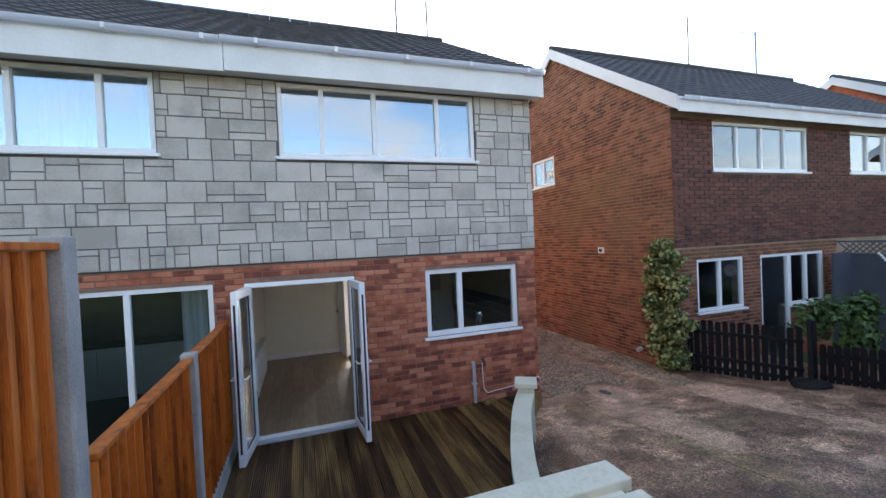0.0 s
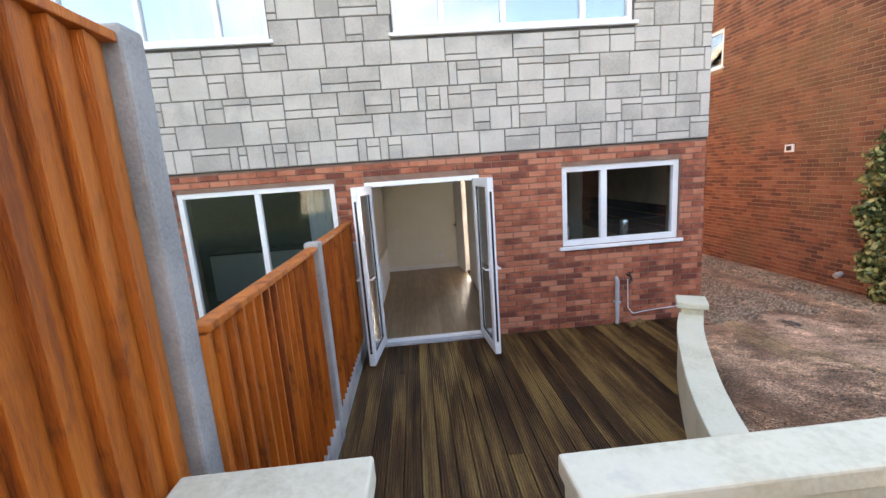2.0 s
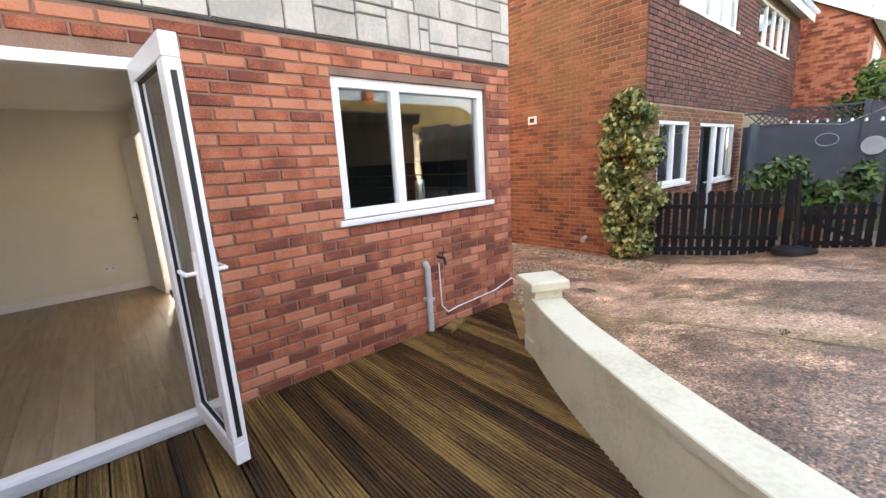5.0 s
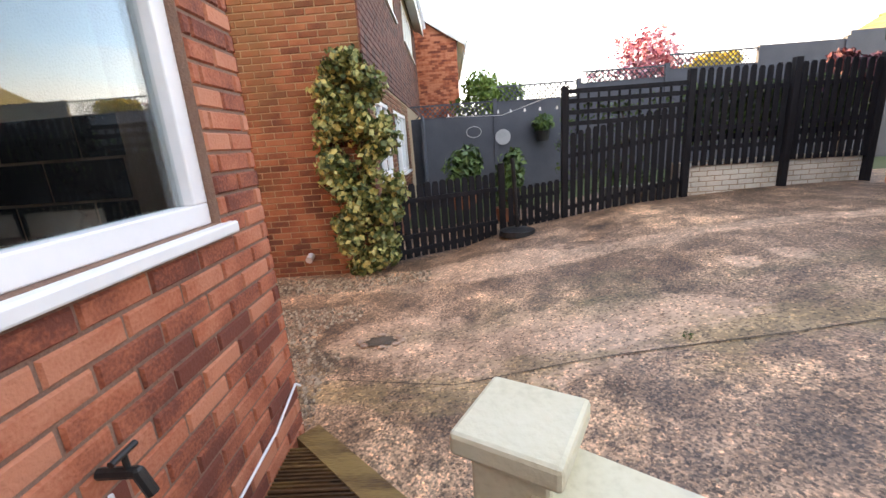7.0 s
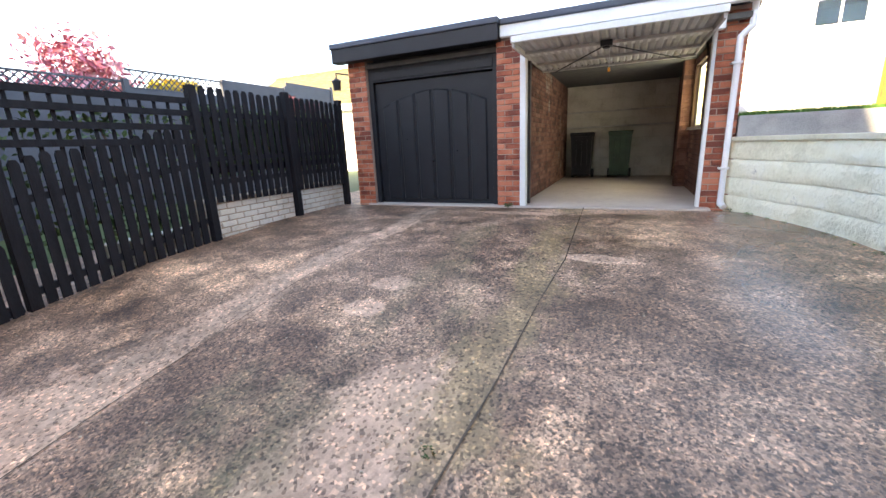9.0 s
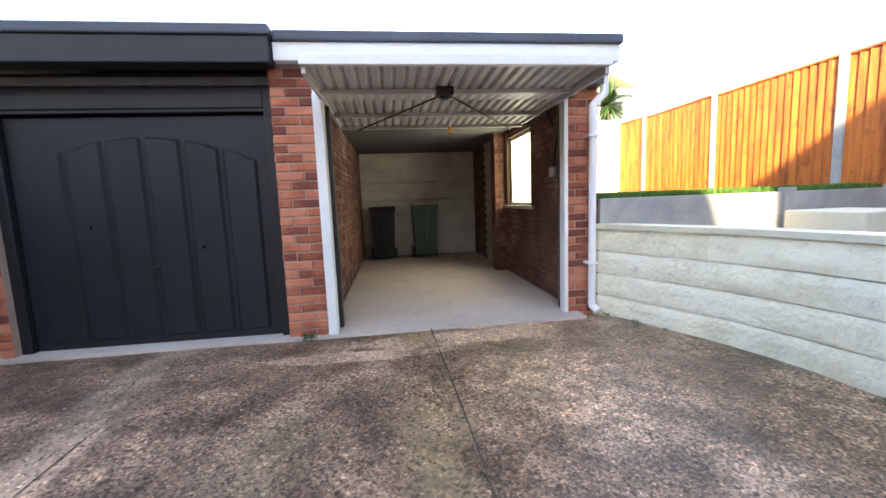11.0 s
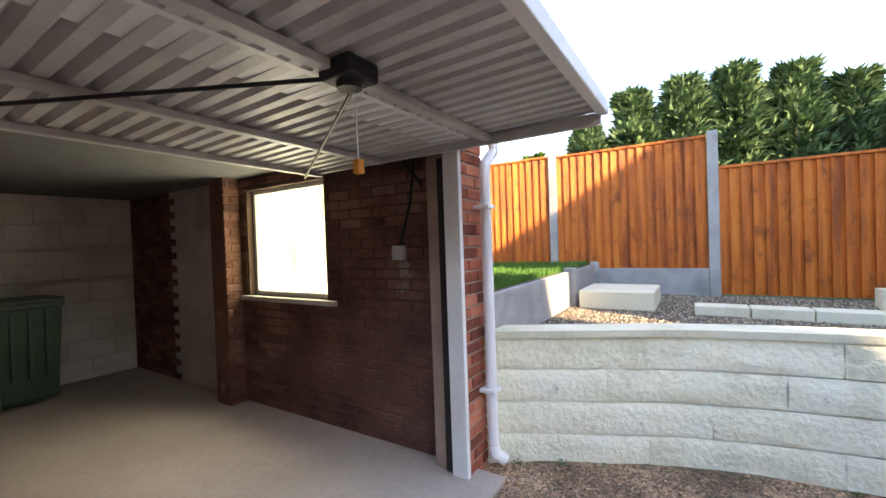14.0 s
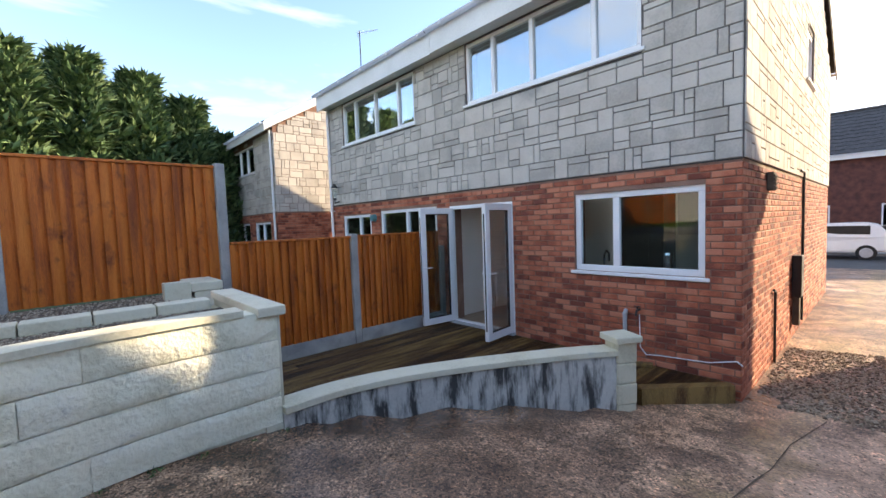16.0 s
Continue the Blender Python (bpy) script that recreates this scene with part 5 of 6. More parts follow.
def lawn():
    rng = random.Random(11)
    v, f = [], []
    for _ in range(26000):
        y = -0.6 - 5.0 * rng.random() ** 1.7
        x = rng.uniform(-0.17, 3.0)
        a, h = rng.uniform(0, 6.28), rng.uniform(0.03, 0.075)
        dx, dy = math.cos(a) * 0.005, math.sin(a) * 0.005
        lx, ly = rng.uniform(-0.02, 0.02), rng.uniform(-0.02, 0.02)
        k = len(v)
        v += [(x - dx, y - dy, 1.468), (x + dx, y + dy, 1.468), (x + lx, y + ly, 1.468 + h)]
        f.append((k, k + 1, k + 2))
    tagged(mesh_part("grass", v, f, grass_m, None, "short bright green lawn grass", "stuff"), category="grass")


lawn()


# ---- fences ----
def fence_panel(x, y0, y1, z0, z1, gravel_top, label):
    """Feather-edge boards that face +x between concrete posts, on a gravel board."""
    fp = thing("timber_fence", label, "fence", "orange fence panels")
    if gravel_top > z0 + 0.02:
        part("gravel_board", B(x - 0.03, x + 0.056, y0, y1, z0, gravel_top, bevel=0.004), postc, fp)
    zb = max(z0, gravel_top) + 0.003
    rng = random.Random(int(y0 * 100))
    n = round((y1 - y0) / 0.104)
    w = (y1 - y0) / n
    for i in range(n):
        a = y0 + i * w
        v = []
        e = rng.uniform(-0.004, 0.004)
        for z in (zb, z1 - 0.03 + e):
            v += [(x + 0.006, a - 0.012, z), (x + 0.048, a - 0.012, z), (x + 0.03, a + w * 0.5, z), (x + 0.008, a + w, z), (x, a + w, z)]
        mesh_part("board", v, [(4, 3, 2, 1, 0), (5, 6, 7, 8, 9), (0, 1, 6, 5), (1, 2, 7, 6), (2, 3, 8, 7), (3, 4, 9, 8), (4, 0, 5, 9)], fence_m, fp)
    part("cap_rail", B(x - 0.025, x + 0.055, y0, y1, z1 - 0.03, z1, bevel=0.004), fence_m, fp)
    for z in (zb + 0.2, (zb + z1) / 2, z1 - 0.2):
        part("rail", B(x - 0.045, x - 0.002, y0, y1, z, z + 0.05), fence_m, fp)


def fence_post(x, y, z0, z1):
    p = thing("fence_post", "grey concrete slotted fence post", "fence post", "concrete fence posts")
    part("post", B(x - 0.05, x + 0.065, y - 0.055, y + 0.055, z0, z1, bevel=0.012), postc, p)


FX = -0.2
for y0, y1, z0, zt, gt in ((0.88, 2.69, 1.1, 2.6, 1.12), (-0.99, 0.76, 1.1, 2.98, 1.42), (-2.86, -1.11, 1.45, 3.0, 1.47), (-4.67, -2.98, 1.45, 3.02, 1.47), (-5.6, -4.79, 1.45, 3.05, 1.47)):
    fence_panel(FX, y0, y1, z0, zt, gt, "tall orange-stained feather-edge fence panel")
for y, z0, z1 in ((2.75, 0.0, 2.63), (0.82, 0.9, 3.02), (-1.05, 1.2, 3.03), (-2.92, 1.2, 3.05), (-4.73, 1.2, 3.1), (-5.66, 1.2, 3.15)):
    fence_post(FX, y, z0, z1)
fence_panel(FX + 0.04, 2.81, 4.48, 0.0, 1.66, 0.2, "low orange-stained feather-edge fence panel by the deck")
fence_panel(FX + 0.04, 4.6, 6.3, 0.0, 1.67, 0.2, "low orange-stained feather-edge fence panel by the deck")
fence_post(FX + 0.04, 4.54, -0.1, 1.69)
fence_post(FX + 0.04, 6.34, -0.1, 1.4)
bw = thing("garden_wall", "white rendered wall at the end of the lawn", "wall")
part("render", B(-0.15, 3.4, -5.95, -5.75, 0.4, 3.1), white_r, bw)
part("coping", B(-0.15, 3.4, -5.98, -5.72, 3.1, 3.15, bevel=0.01), white_r, bw)

# ---- garages ----
GY = -0.42
GR = GY - 0.145                  # face of the pier by the downpipe
gar = thing("garage_block", "pair of flat-roofed red brick garages with dark fascia", "garage")
FLOOR = 0.375
IX0, IX1, MID0, MID1, OX1 = 3.36, 5.6, 5.6, 5.94, 8.38   # opening, middle pier, outer pier
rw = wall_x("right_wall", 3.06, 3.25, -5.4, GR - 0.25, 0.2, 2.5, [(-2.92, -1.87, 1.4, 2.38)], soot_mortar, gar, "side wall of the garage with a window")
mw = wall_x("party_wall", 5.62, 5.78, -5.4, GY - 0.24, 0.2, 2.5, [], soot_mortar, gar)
wall_x("left_wall", 8.16, 8.4, -5.4, GY - 0.24, 0.2, 2.5, [], mortar, gar)
bk = wall_y("back_wall", 3.06, 8.4, -5.6, -5.4, 0.2, 2.5, [], white_i, gar)
pr = part("pier", B(3.06, IX0 - 0.015, GR - 0.24, GR, 0.2, 2.66), pale_mortar, gar, "red brick pier")
pm = part("pier", B(MID0 + 0.01, MID1, GY - 0.24, GY, 0.2, 2.66), pale_mortar, gar, "red brick pier")
pl = part("pier", B(8.08, 8.4, GY - 0.24, GY, 0.2, 2.66), pale_mortar, gar, "red brick pier")
for q, a, b, lim in ((pr, 3.055, IX0 - 0.01, 80), (pm, MID0 + 0.01, MID1, 100), (pl, 8.08, 8.405, 80)):
    p = Pieces(q, "brick", "y", GR if q is pr else GY, 1, 0.009, brick_m, brick_i, near=(a, b, 0, 3), limit=lim)
    bricks(p, a, b, 0.3, 2.64)
    p.done("brickwork")
p = Pieces(pm, "brick", "x", MID1, 1, 0.006, brick_m, brick_i)
bricks(p, GY - 0.2, GY, 0.3, 2.6)
p.done("brickwork")
tagged(part("garage_floor", B(3.25, 8.2, -5.4, GY + 0.06, 0.2, FLOOR + 0.012), gfloor, None, "pale worn concrete garage floor", "structure"), category="floor")
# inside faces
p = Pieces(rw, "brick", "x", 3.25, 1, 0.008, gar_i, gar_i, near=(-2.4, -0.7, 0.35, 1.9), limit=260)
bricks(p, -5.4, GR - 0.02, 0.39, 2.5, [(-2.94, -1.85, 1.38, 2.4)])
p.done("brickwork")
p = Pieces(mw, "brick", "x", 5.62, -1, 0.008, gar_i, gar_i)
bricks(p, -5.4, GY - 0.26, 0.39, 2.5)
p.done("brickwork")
p = Pieces(bk, "brick", "y", -5.4, 1, 0.006, white_i, white_i)
bricks(p, 3.26, 5.6, 0.39, 2.5, length=0.45, course=0.225)
p.done("blockwork")
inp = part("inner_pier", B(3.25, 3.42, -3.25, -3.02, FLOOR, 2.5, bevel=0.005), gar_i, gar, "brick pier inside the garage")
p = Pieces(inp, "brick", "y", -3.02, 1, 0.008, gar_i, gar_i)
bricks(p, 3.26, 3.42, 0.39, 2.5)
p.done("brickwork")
edge_ = []
for i in range(28):
    y_ = -4.25 - (0.11 if i % 2 else 0.0)
    edge_ += [(y_, 0.4 + i * 0.075), (y_, 0.475 + i * 0.075)]
edge_ += [(-3.26, 2.5), (-3.26, 0.4)]
bm = bmesh.new()
coat = [[bm.verts.new((x_, y_, z_)) for y_, z_ in edge_] for x_ in (3.25, 3.268)]
bm.faces.new(coat[0]), bm.faces.new(coat[1])
for k in range(len(edge_)):
    bm.faces.new((coat[0][k - 1], coat[0][k], coat[1][k], coat[1][k - 1]))
bmesh.ops.recalc_face_normals(bm, faces=bm.faces[:])
part("plaster_coat", bm, steel_w, rw, "grey limewashed coat with a toothed edge")
gwin = window(gar, -2.92, -1.87, 1.4, 2.38, 3.17, (), frosted, face=1, axis="x", frame_w=0.04)
part("inner_sill", B(3.2, 3.3, -3.0, -1.75, 1.36, 1.4, bevel=0.005), steel_w, gwin)
# ceiling takes the same shade colour as the dim rooms
part("garage_ceiling", B(3.06, 8.4, -5.6, GY - 0.02, 2.5, 2.56), room_shade, gar)
part("roof_slab", B(3.0, 8.5, -5.7, GY + 0.02, 2.68, 2.84), greyp, gar, "flat felt roof")
part("dark_fascia", B(5.87, 8.56, GY + 0.03, GY + 0.2, 2.6, 2.8, bevel=0.01), blackp, gar)
part("roof_edge", B(5.86, 8.58, GY - 0.02, GY + 0.22, 2.8, 2.88, bevel=0.015), greyp, gar)
part("roof_edge", B(2.98, 5.85, GY - 0.02, GY + 0.16, 2.78, 2.86, bevel=0.015), greyp, gar)
part("white_fascia", B(3.0, 5.86, GY + 0.03, GY + 0.13, 2.64, 2.78, bevel=0.006), fascia_m, gar)
part("lintel", B(3.3, 5.66, GY - 0.24, GY - 0.01, 2.42, 2.64), fascia_m, gar)
part("jamb", B(IX0 - 0.01, IX0 + 0.03, GR - 0.09, GR + 0.02, 0.32, 2.42, bevel=0.005), fascia_m, gar)
part("jamb", B(IX1 - 0.07, IX1 + 0.01, GY - 0.1, GY + 0.03, 0.32, 2.42, bevel=0.005), fascia_m, gar)
part("track", B(IX0 - 0.005, IX0 + 0.025, GY - 0.28, GY - 0.21, 0.4, 2.35), lead_m, gar)
part("track", B(IX1 - 0.1, IX1 - 0.06, GY - 0.2, GY - 0.12, 0.4, 2.35), lead_m, gar)
for z in (1.55, 1.9):
    part("wall_pipe", R((3.3, -5.34, z), (5.6, -5.34, z), 0.018), steel_w, gar)

# closed black door
bd = thing("garage_door", "black painted up-and-over garage door with arched panels, closed", "garage door")
part("frame", grid_boxes(*(lambda bm: (bm, MID1, 8.08, 0.36, 2.6, [(6.02, 8.0, 0.3, 2.3)], lambda a, b, c, d: box(bm, a, b, GY - 0.14, GY - 0.06, c, d, 0.004)))(bmesh.new())), blackp, bd)
part("head_board", B(6.02, 8.0, GY - 0.06, GY - 0.045, 2.33, 2.44, bevel=0.004), blackp, bd)
part("leaf", B(6.03, 7.99, GY - 0.14, GY - 0.11, 0.39, 2.28), blackp, bd)
for i in range(6):
    a = 6.12 + i * 0.2967
    zt = (2.02, 2.1, 2.16, 2.16, 2.1, 2.02)[i]
    bm = bmesh.new()
    zs = 2.14 + (0.06 - 0.035 * abs(i - 2.5))
    pts = [(a, 0.45), (a + 0.265, 0.45)]
    n = 6
    arch = []
    for k in range(n + 1):
        t = k / n
        gx = (i + 1 - t - 0.0)
        h = 1.92 + 0.2 * math.sin(math.pi * min(1, max(0, (gx) / 6)))
        arch.append((a + 0.265 * (1 - t), h))
    poly = pts + arch
    va = [bm.verts.new((x_, GY - 0.11, z_)) for x_, z_ in poly]
    vb = [bm.verts.new((x_ + (0.02 if x_ < a + 0.13 else -0.02), GY - 0.085, z_ + (0.02 if z_ < 1 else -0.02))) for x_, z_ in poly]
    bm.faces.new(vb)
    for k in range(len(poly)):
        bm.faces.new((va[k], va[(k + 1) % len(poly)], vb[(k + 1) % len(poly)], vb[k]))
    bmesh.ops.recalc_face_normals(bm, faces=bm.faces[:])
    part("panel", bm, blackp, bd)
part("handle", R((7.0, GY - 0.11, 1.05), (7.0, GY - 0.05, 1.05), 0.02), chrome, bd, "small chrome handle")
part("lock", R((6.6, GY - 0.11, 1.2), (6.6, GY - 0.085, 1.2), 0.012), chrome, bd)
part("lock", R((7.45, GY - 0.11, 1.4), (7.45, GY - 0.085, 1.4), 0.012), chrome, bd)

# open ribbed door overhead
ud = thing("garage_door", "white ribbed steel up-and-over door, open overhead", "garage door")
UX0, UX1, UY0, UY1 = 3.41, 5.55, -1.75, 0.28


def ud_z(y):
    return 2.385 + (y - UY0) / (UY1 - UY0) * 0.055


bm = bmesh.new()
nr = 96
rows_ = []
for i in range(nr + 1):
    x_ = UX0 + (UX1 - UX0) * i / nr
    d = 0.03 if i % 4 == 1 else 0.0
    rows_.append([bm.verts.new((x_, y_, ud_z(y_) + d)) for y_ in (UY0, UY1)])
for a, b in zip(rows_, rows_[1:]):
    bm.faces.new((a[0], b[0], b[1], a[1]))
part("ribbed_skin", bm, steel_w, ud)
for y_ in (UY0 + 0.03, UY0 + 0.62, UY0 + 1.42):
    part("cross_rail", B(UX0, UX1, y_ - 0.02, y_ + 0.03, ud_z(y_) - 0.035, ud_z(y_) - 0.002, bevel=0.004), steel_w, ud)
for x_ in (UX0, UX1 - 0.03):
    part("side_rail", B(x_, x_ + 0.03, UY0, UY1, 2.37, 2.43, bevel=0.004), steel_w, ud)
part("front_edge", B(UX0 - 0.01, UX1 + 0.01, UY1 - 0.02, UY1 + 0.03, 2.42, 2.49, bevel=0.006), fascia_m, ud)
mech = part("lock_box", B(4.46, 4.6, -0.36, -0.22, 2.36, 2.425, bevel=0.01), lead_m, ud)
part("knob", R((4.53, -0.29, 2.34), (4.53, -0.29, 2.365), 0.04, 0.045, 14), lead_m, ud)
part("latch_rod", R((4.49, -0.3, 2.37), (3.55, -1.72, 2.33), 0.008), lead_m, ud)
part("latch_rod", R((4.56, -0.3, 2.37), (5.35, -1.72, 2.34), 0.008), lead_m, ud)
part("pull_cord", R((4.495, -0.3, 2.34), (4.49, -0.3, 2.12), 0.003, None, 5), upvc, ud)
part("pull_tag", B(4.475, 4.505, -0.315, -0.285, 2.07, 2.12, bevel=0.006), orange_pl, ud, "small orange pull tag")
for x_ in (UX0 - 0.03, UX1 + 0.01):
    part("lift_arm", R((x_ + 0.01, GR - 0.25, 2.2), (x_ + 0.01, GR - 0.4, 2.38), 0.012), lead_m, ud)

gdp = thing("drainpipe", "white plastic downpipe on the garage corner", "pipe")
DX, DY = 3.14, GR + 0.075
part("pipe", bend([(DX, DY, 0.46), (DX, DY, 2.32), (DX - 0.1, DY + 0.02, 2.42), (DX - 0.1, DY + 0.02, 2.66)], 0.034, 12), upvc, gdp)
part("shoe", bend([(DX, DY, 0.5), (DX, DY + 0.01, 0.45), (DX - 0.03, DY + 0.07, 0.41)], 0.038, 12), upvc, gdp)
for z in (0.87, 2.05):
    part("bracket", B(DX - 0.045, DX + 0.06, DY - 0.06, DY + 0.045, z - 0.012, z + 0.012, bevel=0.003), upvc, gdp)
part("hopper", B(DX - 0.17, DX - 0.05, DY - 0.03, DY + 0.09, 2.66, 2.76, bevel=0.01), upvc, gdp)
jb = thing("junction_box", "pale plastic junction box on sooty brick", "electrical box")
part("box", B(3.258, 3.3, -1.15, -1.05, 1.72, 1.82, bevel=0.005), grey_pl, jb)
part("conduit", bend([(3.27, -1.1, 1.82), (3.27, -1.0, 2.1), (3.27, -0.95, 2.45)], 0.01), lead_m, jb)


def wheelie_bin(x, y, mat, label):
    b = thing("wheelie_bin", label, "bin", "wheelie bins")
    bm = bmesh.new()
    rings = []
    for z, hw, y0, y1 in ((0.06, 0.19, -0.2, 0.2), (0.1, 0.2, -0.22, 0.22), (0.95, 0.235, -0.27, 0.28), (0.96, 0.25, -0.29, 0.3), (1.0, 0.25, -0.29, 0.3)):
        rings.append([bm.verts.new(c) for c in ((-hw, y0, z), (hw, y0, z), (hw, y1, z), (-hw, y1, z))])
    for a, c in zip(rings, rings[1:]):
        for i in range(4):
            bm.faces.new((a[i], a[(i + 1) % 4], c[(i + 1) % 4], c[i]))
    bm.faces.new(rings[0][::-1]), bm.faces.new(rings[-1])
    part("body", bm, mat, b)
    part("lid", B(-0.255, 0.255, -0.28, 0.32, 1.0, 1.045, bevel=0.015), mat, b)
    part("grip", R((-0.2, -0.33, 1.0), (0.2, -0.33, 1.0), 0.014), mat, b)
    for sx in (-1, 1):
        w = part("wheel", R((sx * 0.2, -0.22, 0.1), (sx * 0.255, -0.22, 0.1), 0.1, None, 18), rubber, b)
    for sx in (-0.12, 0, 0.12):
        part("rib", B(sx - 0.012, sx + 0.012, 0.2, 0.285, 0.3, 0.92, bevel=0.003), mat, b)
    part("axle", R((-0.2, -0.22, 0.1), (0.2, -0.22, 0.1), 0.012), lead_m, b)
    b.matrix_basis = pose(x, y, FLOOR + 0.012)


wheelie_bin(5.19, -4.95, black_pl, "black wheelie bin against the whitewashed wall")
wheelie_bin(4.37, -4.95, green_pl, "dark green wheelie bin against the whitewashed wall")

# ---- other houses ----
def plain_house(name, label, x0, x1, y0, y1, ze, zr, holes, mat, tiles, glass_m, wall_name="front_wall", zb=-0.6, step=0.15, rows=12, face=-1, side_holes=()):
    """A gabled house with its ridge along x: hollow walls, windows in the front, roof, fascia and gutter."""
    h = thing(name, label, "house")
    fy0, fy1 = (y0, y0 + 0.25) if face < 0 else (y1 - 0.25, y1)
    f = wall_y(wall_name, x0, x1, fy0, fy1, zb, ze, holes, mat, h)
    oy0, oy1 = (y1 - 0.25, y1) if face < 0 else (y0, y0 + 0.25)
    wall_y("back_wall", x0, x1, oy0, oy1, zb, ze, [], mat, h)
    ly, hy = y0 + 0.25, y1 - 0.25
    s0 = wall_x("gable_wall", x0, x0 + 0.25, ly, hy, zb, ze, list(side_holes), mat, h)
    s1 = wall_x("gable_wall", x1 - 0.25, x1, ly, hy, zb, ze, [], mat, h)
    gable_tri(h, x0, x0 + 0.25, y0, y1, ze, zr - 0.12, mat)
    gable_tri(h, x1 - 0.25, x1, y0, y1, ze, zr - 0.12, mat)
    part("ceiling", B(x0 + 0.25, x1 - 0.25, ly, hy, 2.3, 2.5), plaster, h)
    # added partition in the shade colour, so the windows look dark
    part("inner_wall", B(x0 + 0.25, x1 - 0.25, (y0 + y1) / 2, (y0 + y1) / 2 + 0.1, zb, ze), room_shade, h)
    roof(h, x0 - 0.12, x1 + 0.12, y0, y1, ze + 0.1, zr, tiles, step=step, rows=rows)
    for yy in ((y0 - 0.3, y0 - 0.27), (y1 + 0.27, y1 + 0.3)):
        part("fascia_board", B(x0 - 0.12, x1 + 0.12, *yy, ze - 0.17, ze + 0.1, bevel=0.005), fascia_m, h)
    verge(h, x0 - 0.12, y0, y1, ze + 0.1, zr, side=-1)
    verge(h, x1 + 0.09, y0, y1, ze + 0.1, zr)
    gutter(h, x0 - 0.1, x1 + 0.1, y0 - 0.35, ze + 0.09)
    wy = y0 + 0.03 if face < 0 else y1 - 0.03
    for q in holes:
        n = max(1, round((q[1] - q[0]) / 0.75))
        window(h, *q, wy, tuple(i / n for i in range(1, n)), glass_m, sill=q[2] > 0.5, face=face)
    return h, f, s0, s1


NB = (7.55, 17.2, 6.5, 13.7)
nb_holes = [(8.62, 11.55, 3.71, 4.69), (13.08, 16.0, 3.71, 4.69), (8.1, 9.4, 0.9, 1.95), (9.92, 10.85, -0.25, 1.94), (10.85, 12.0, 0.8, 1.94)]
nb, nbf, nbs, _ = plain_house("detached_house", "brown brick house with dark tiled roof and white windows", *NB, 4.9, 7.6, nb_holes, omortar, tile_m, pane_m,
                              step=0.075, rows=16, side_holes=[(10.3, 11.4, 4.0, 4.78)])
window(nb, 10.3, 11.4, 4.0, 4.78, 7.58, (0.5,), pane_m, face=-1, axis="x")


def nb_top(z):
    k = max(0.0, (z - 4.9) / 2.58)
    return (10.1 - 3.6 * (1 - k), 10.1 + 3.6 * (1 - k))


def lh_top(z):
    k = max(0.0, (z - 5.0) / 2.63)
    return (10.5 - 4.3 * (1 - k), 10.5 + 4.3 * (1 - k))


p = Pieces(nbs, "brick", "x", 7.55, -1, 0.008, obrick_m, obrick_i, near=(6.5, 8.4, 0.0, 2.1), limit=260)
bricks(p, 6.5, 13.7, -0.3, 7.3, [(10.28, 11.42, 3.95, 4.8)], top=nb_top)
p.done("brickwork")
p = Pieces(nbf, "brick", "y", 6.5, -1, 0.008, obrick_m, obrick_i, near=(7.3, 9.5, 0.0, 2.2), limit=120)
bricks(p, 7.545, 12.5, -0.3, 2.2, nb_holes)
p.done("brickwork")
p = Pieces(nbf, "tile", "y", 6.5, -1, 0.02, hung_i, hung_i)
bricks(p, 7.545, 17.2, 2.2, 4.72, nb_holes, length=0.27, course=0.085, joint=0.006)
p.done("hung_tiles")
ab = thing("air_brick", "small white vent in brown brickwork", "vent")
part("plate", B(7.51, 7.54, 8.42, 8.6, 2.08, 2.22, bevel=0.005), upvc, ab)
part("grille", B(7.505, 7.51, 8.46, 8.56, 2.11, 2.19), lead_m, ab)
nst = thing("waste_outlet", "small grey pipe stub low on brickwork", "pipe")
part("pipe", R((7.54, 7.4, 0.06), (7.43, 7.4, 0.03), 0.045), grey_pl, nst)
aerial(13.0, 10.5, 7.6, 1.9, "television aerial on a neighbouring roof", 150)
aerial(16.2, 10.5, 7.6, 1.8, "television aerial on a neighbouring roof", 170)

fh, ff, fs, _ = plain_house("detached_house", "red brick house with a white gable edge", 17.9, 27, 5.1, 13.2, 4.6, 7.4, [(19, 21.6, 3.5, 4.4), (19.2, 21, 0.9, 2.0)], brick_i, tile_m, pane_m)
p = Pieces(fs, "brick", "x", 17.9, -1, 0.008, brick_m, brick_i)
bricks(p, 5.1, 7, 0.5, 5.0)
p.done("brickwork")

LH = (-14.5, -7.6, 6.2, 14.8)
lh_holes = [(-12.6, -9.4, 3.8, 4.75), (-11.9, -10.3, 0.9, 2.05), (-9.7, -8.2, -0.1, 2.05)]
lh, lf, _, ls = plain_house("semi_detached_house", "grey stone-clad house with red brick ground floor", *LH, 5.0, 7.75, lh_holes, mortar, tile_m, pane_m)
p = Pieces(lf, "brick", "y", 6.2, -1, 0.008, brick_m, brick_i)
bricks(p, LH[0], LH[1], 0.0, 2.35, lh_holes)
p.done("brickwork")
p = Pieces(ls, "brick", "x", -7.6, 1, 0.008, brick_m, brick_i)
bricks(p, 6.2, 14.8, 0.0, 2.35)
p.done("brickwork")
p = Pieces(lf, "stone", "y", 6.2, -1, 0.02, stone_m, stone_i)
ashlar(p, LH[0], LH[1], 2.36, 4.9, lh_holes, rows=9, seed=21)
p.done("stonework")
p = Pieces(ls, "stone", "x", -7.6, 1, 0.02, stone_m, stone_i)
ashlar(p, 6.2, 14.8, 2.36, 7.6, (), rows=19, top=lh_top, seed=22)
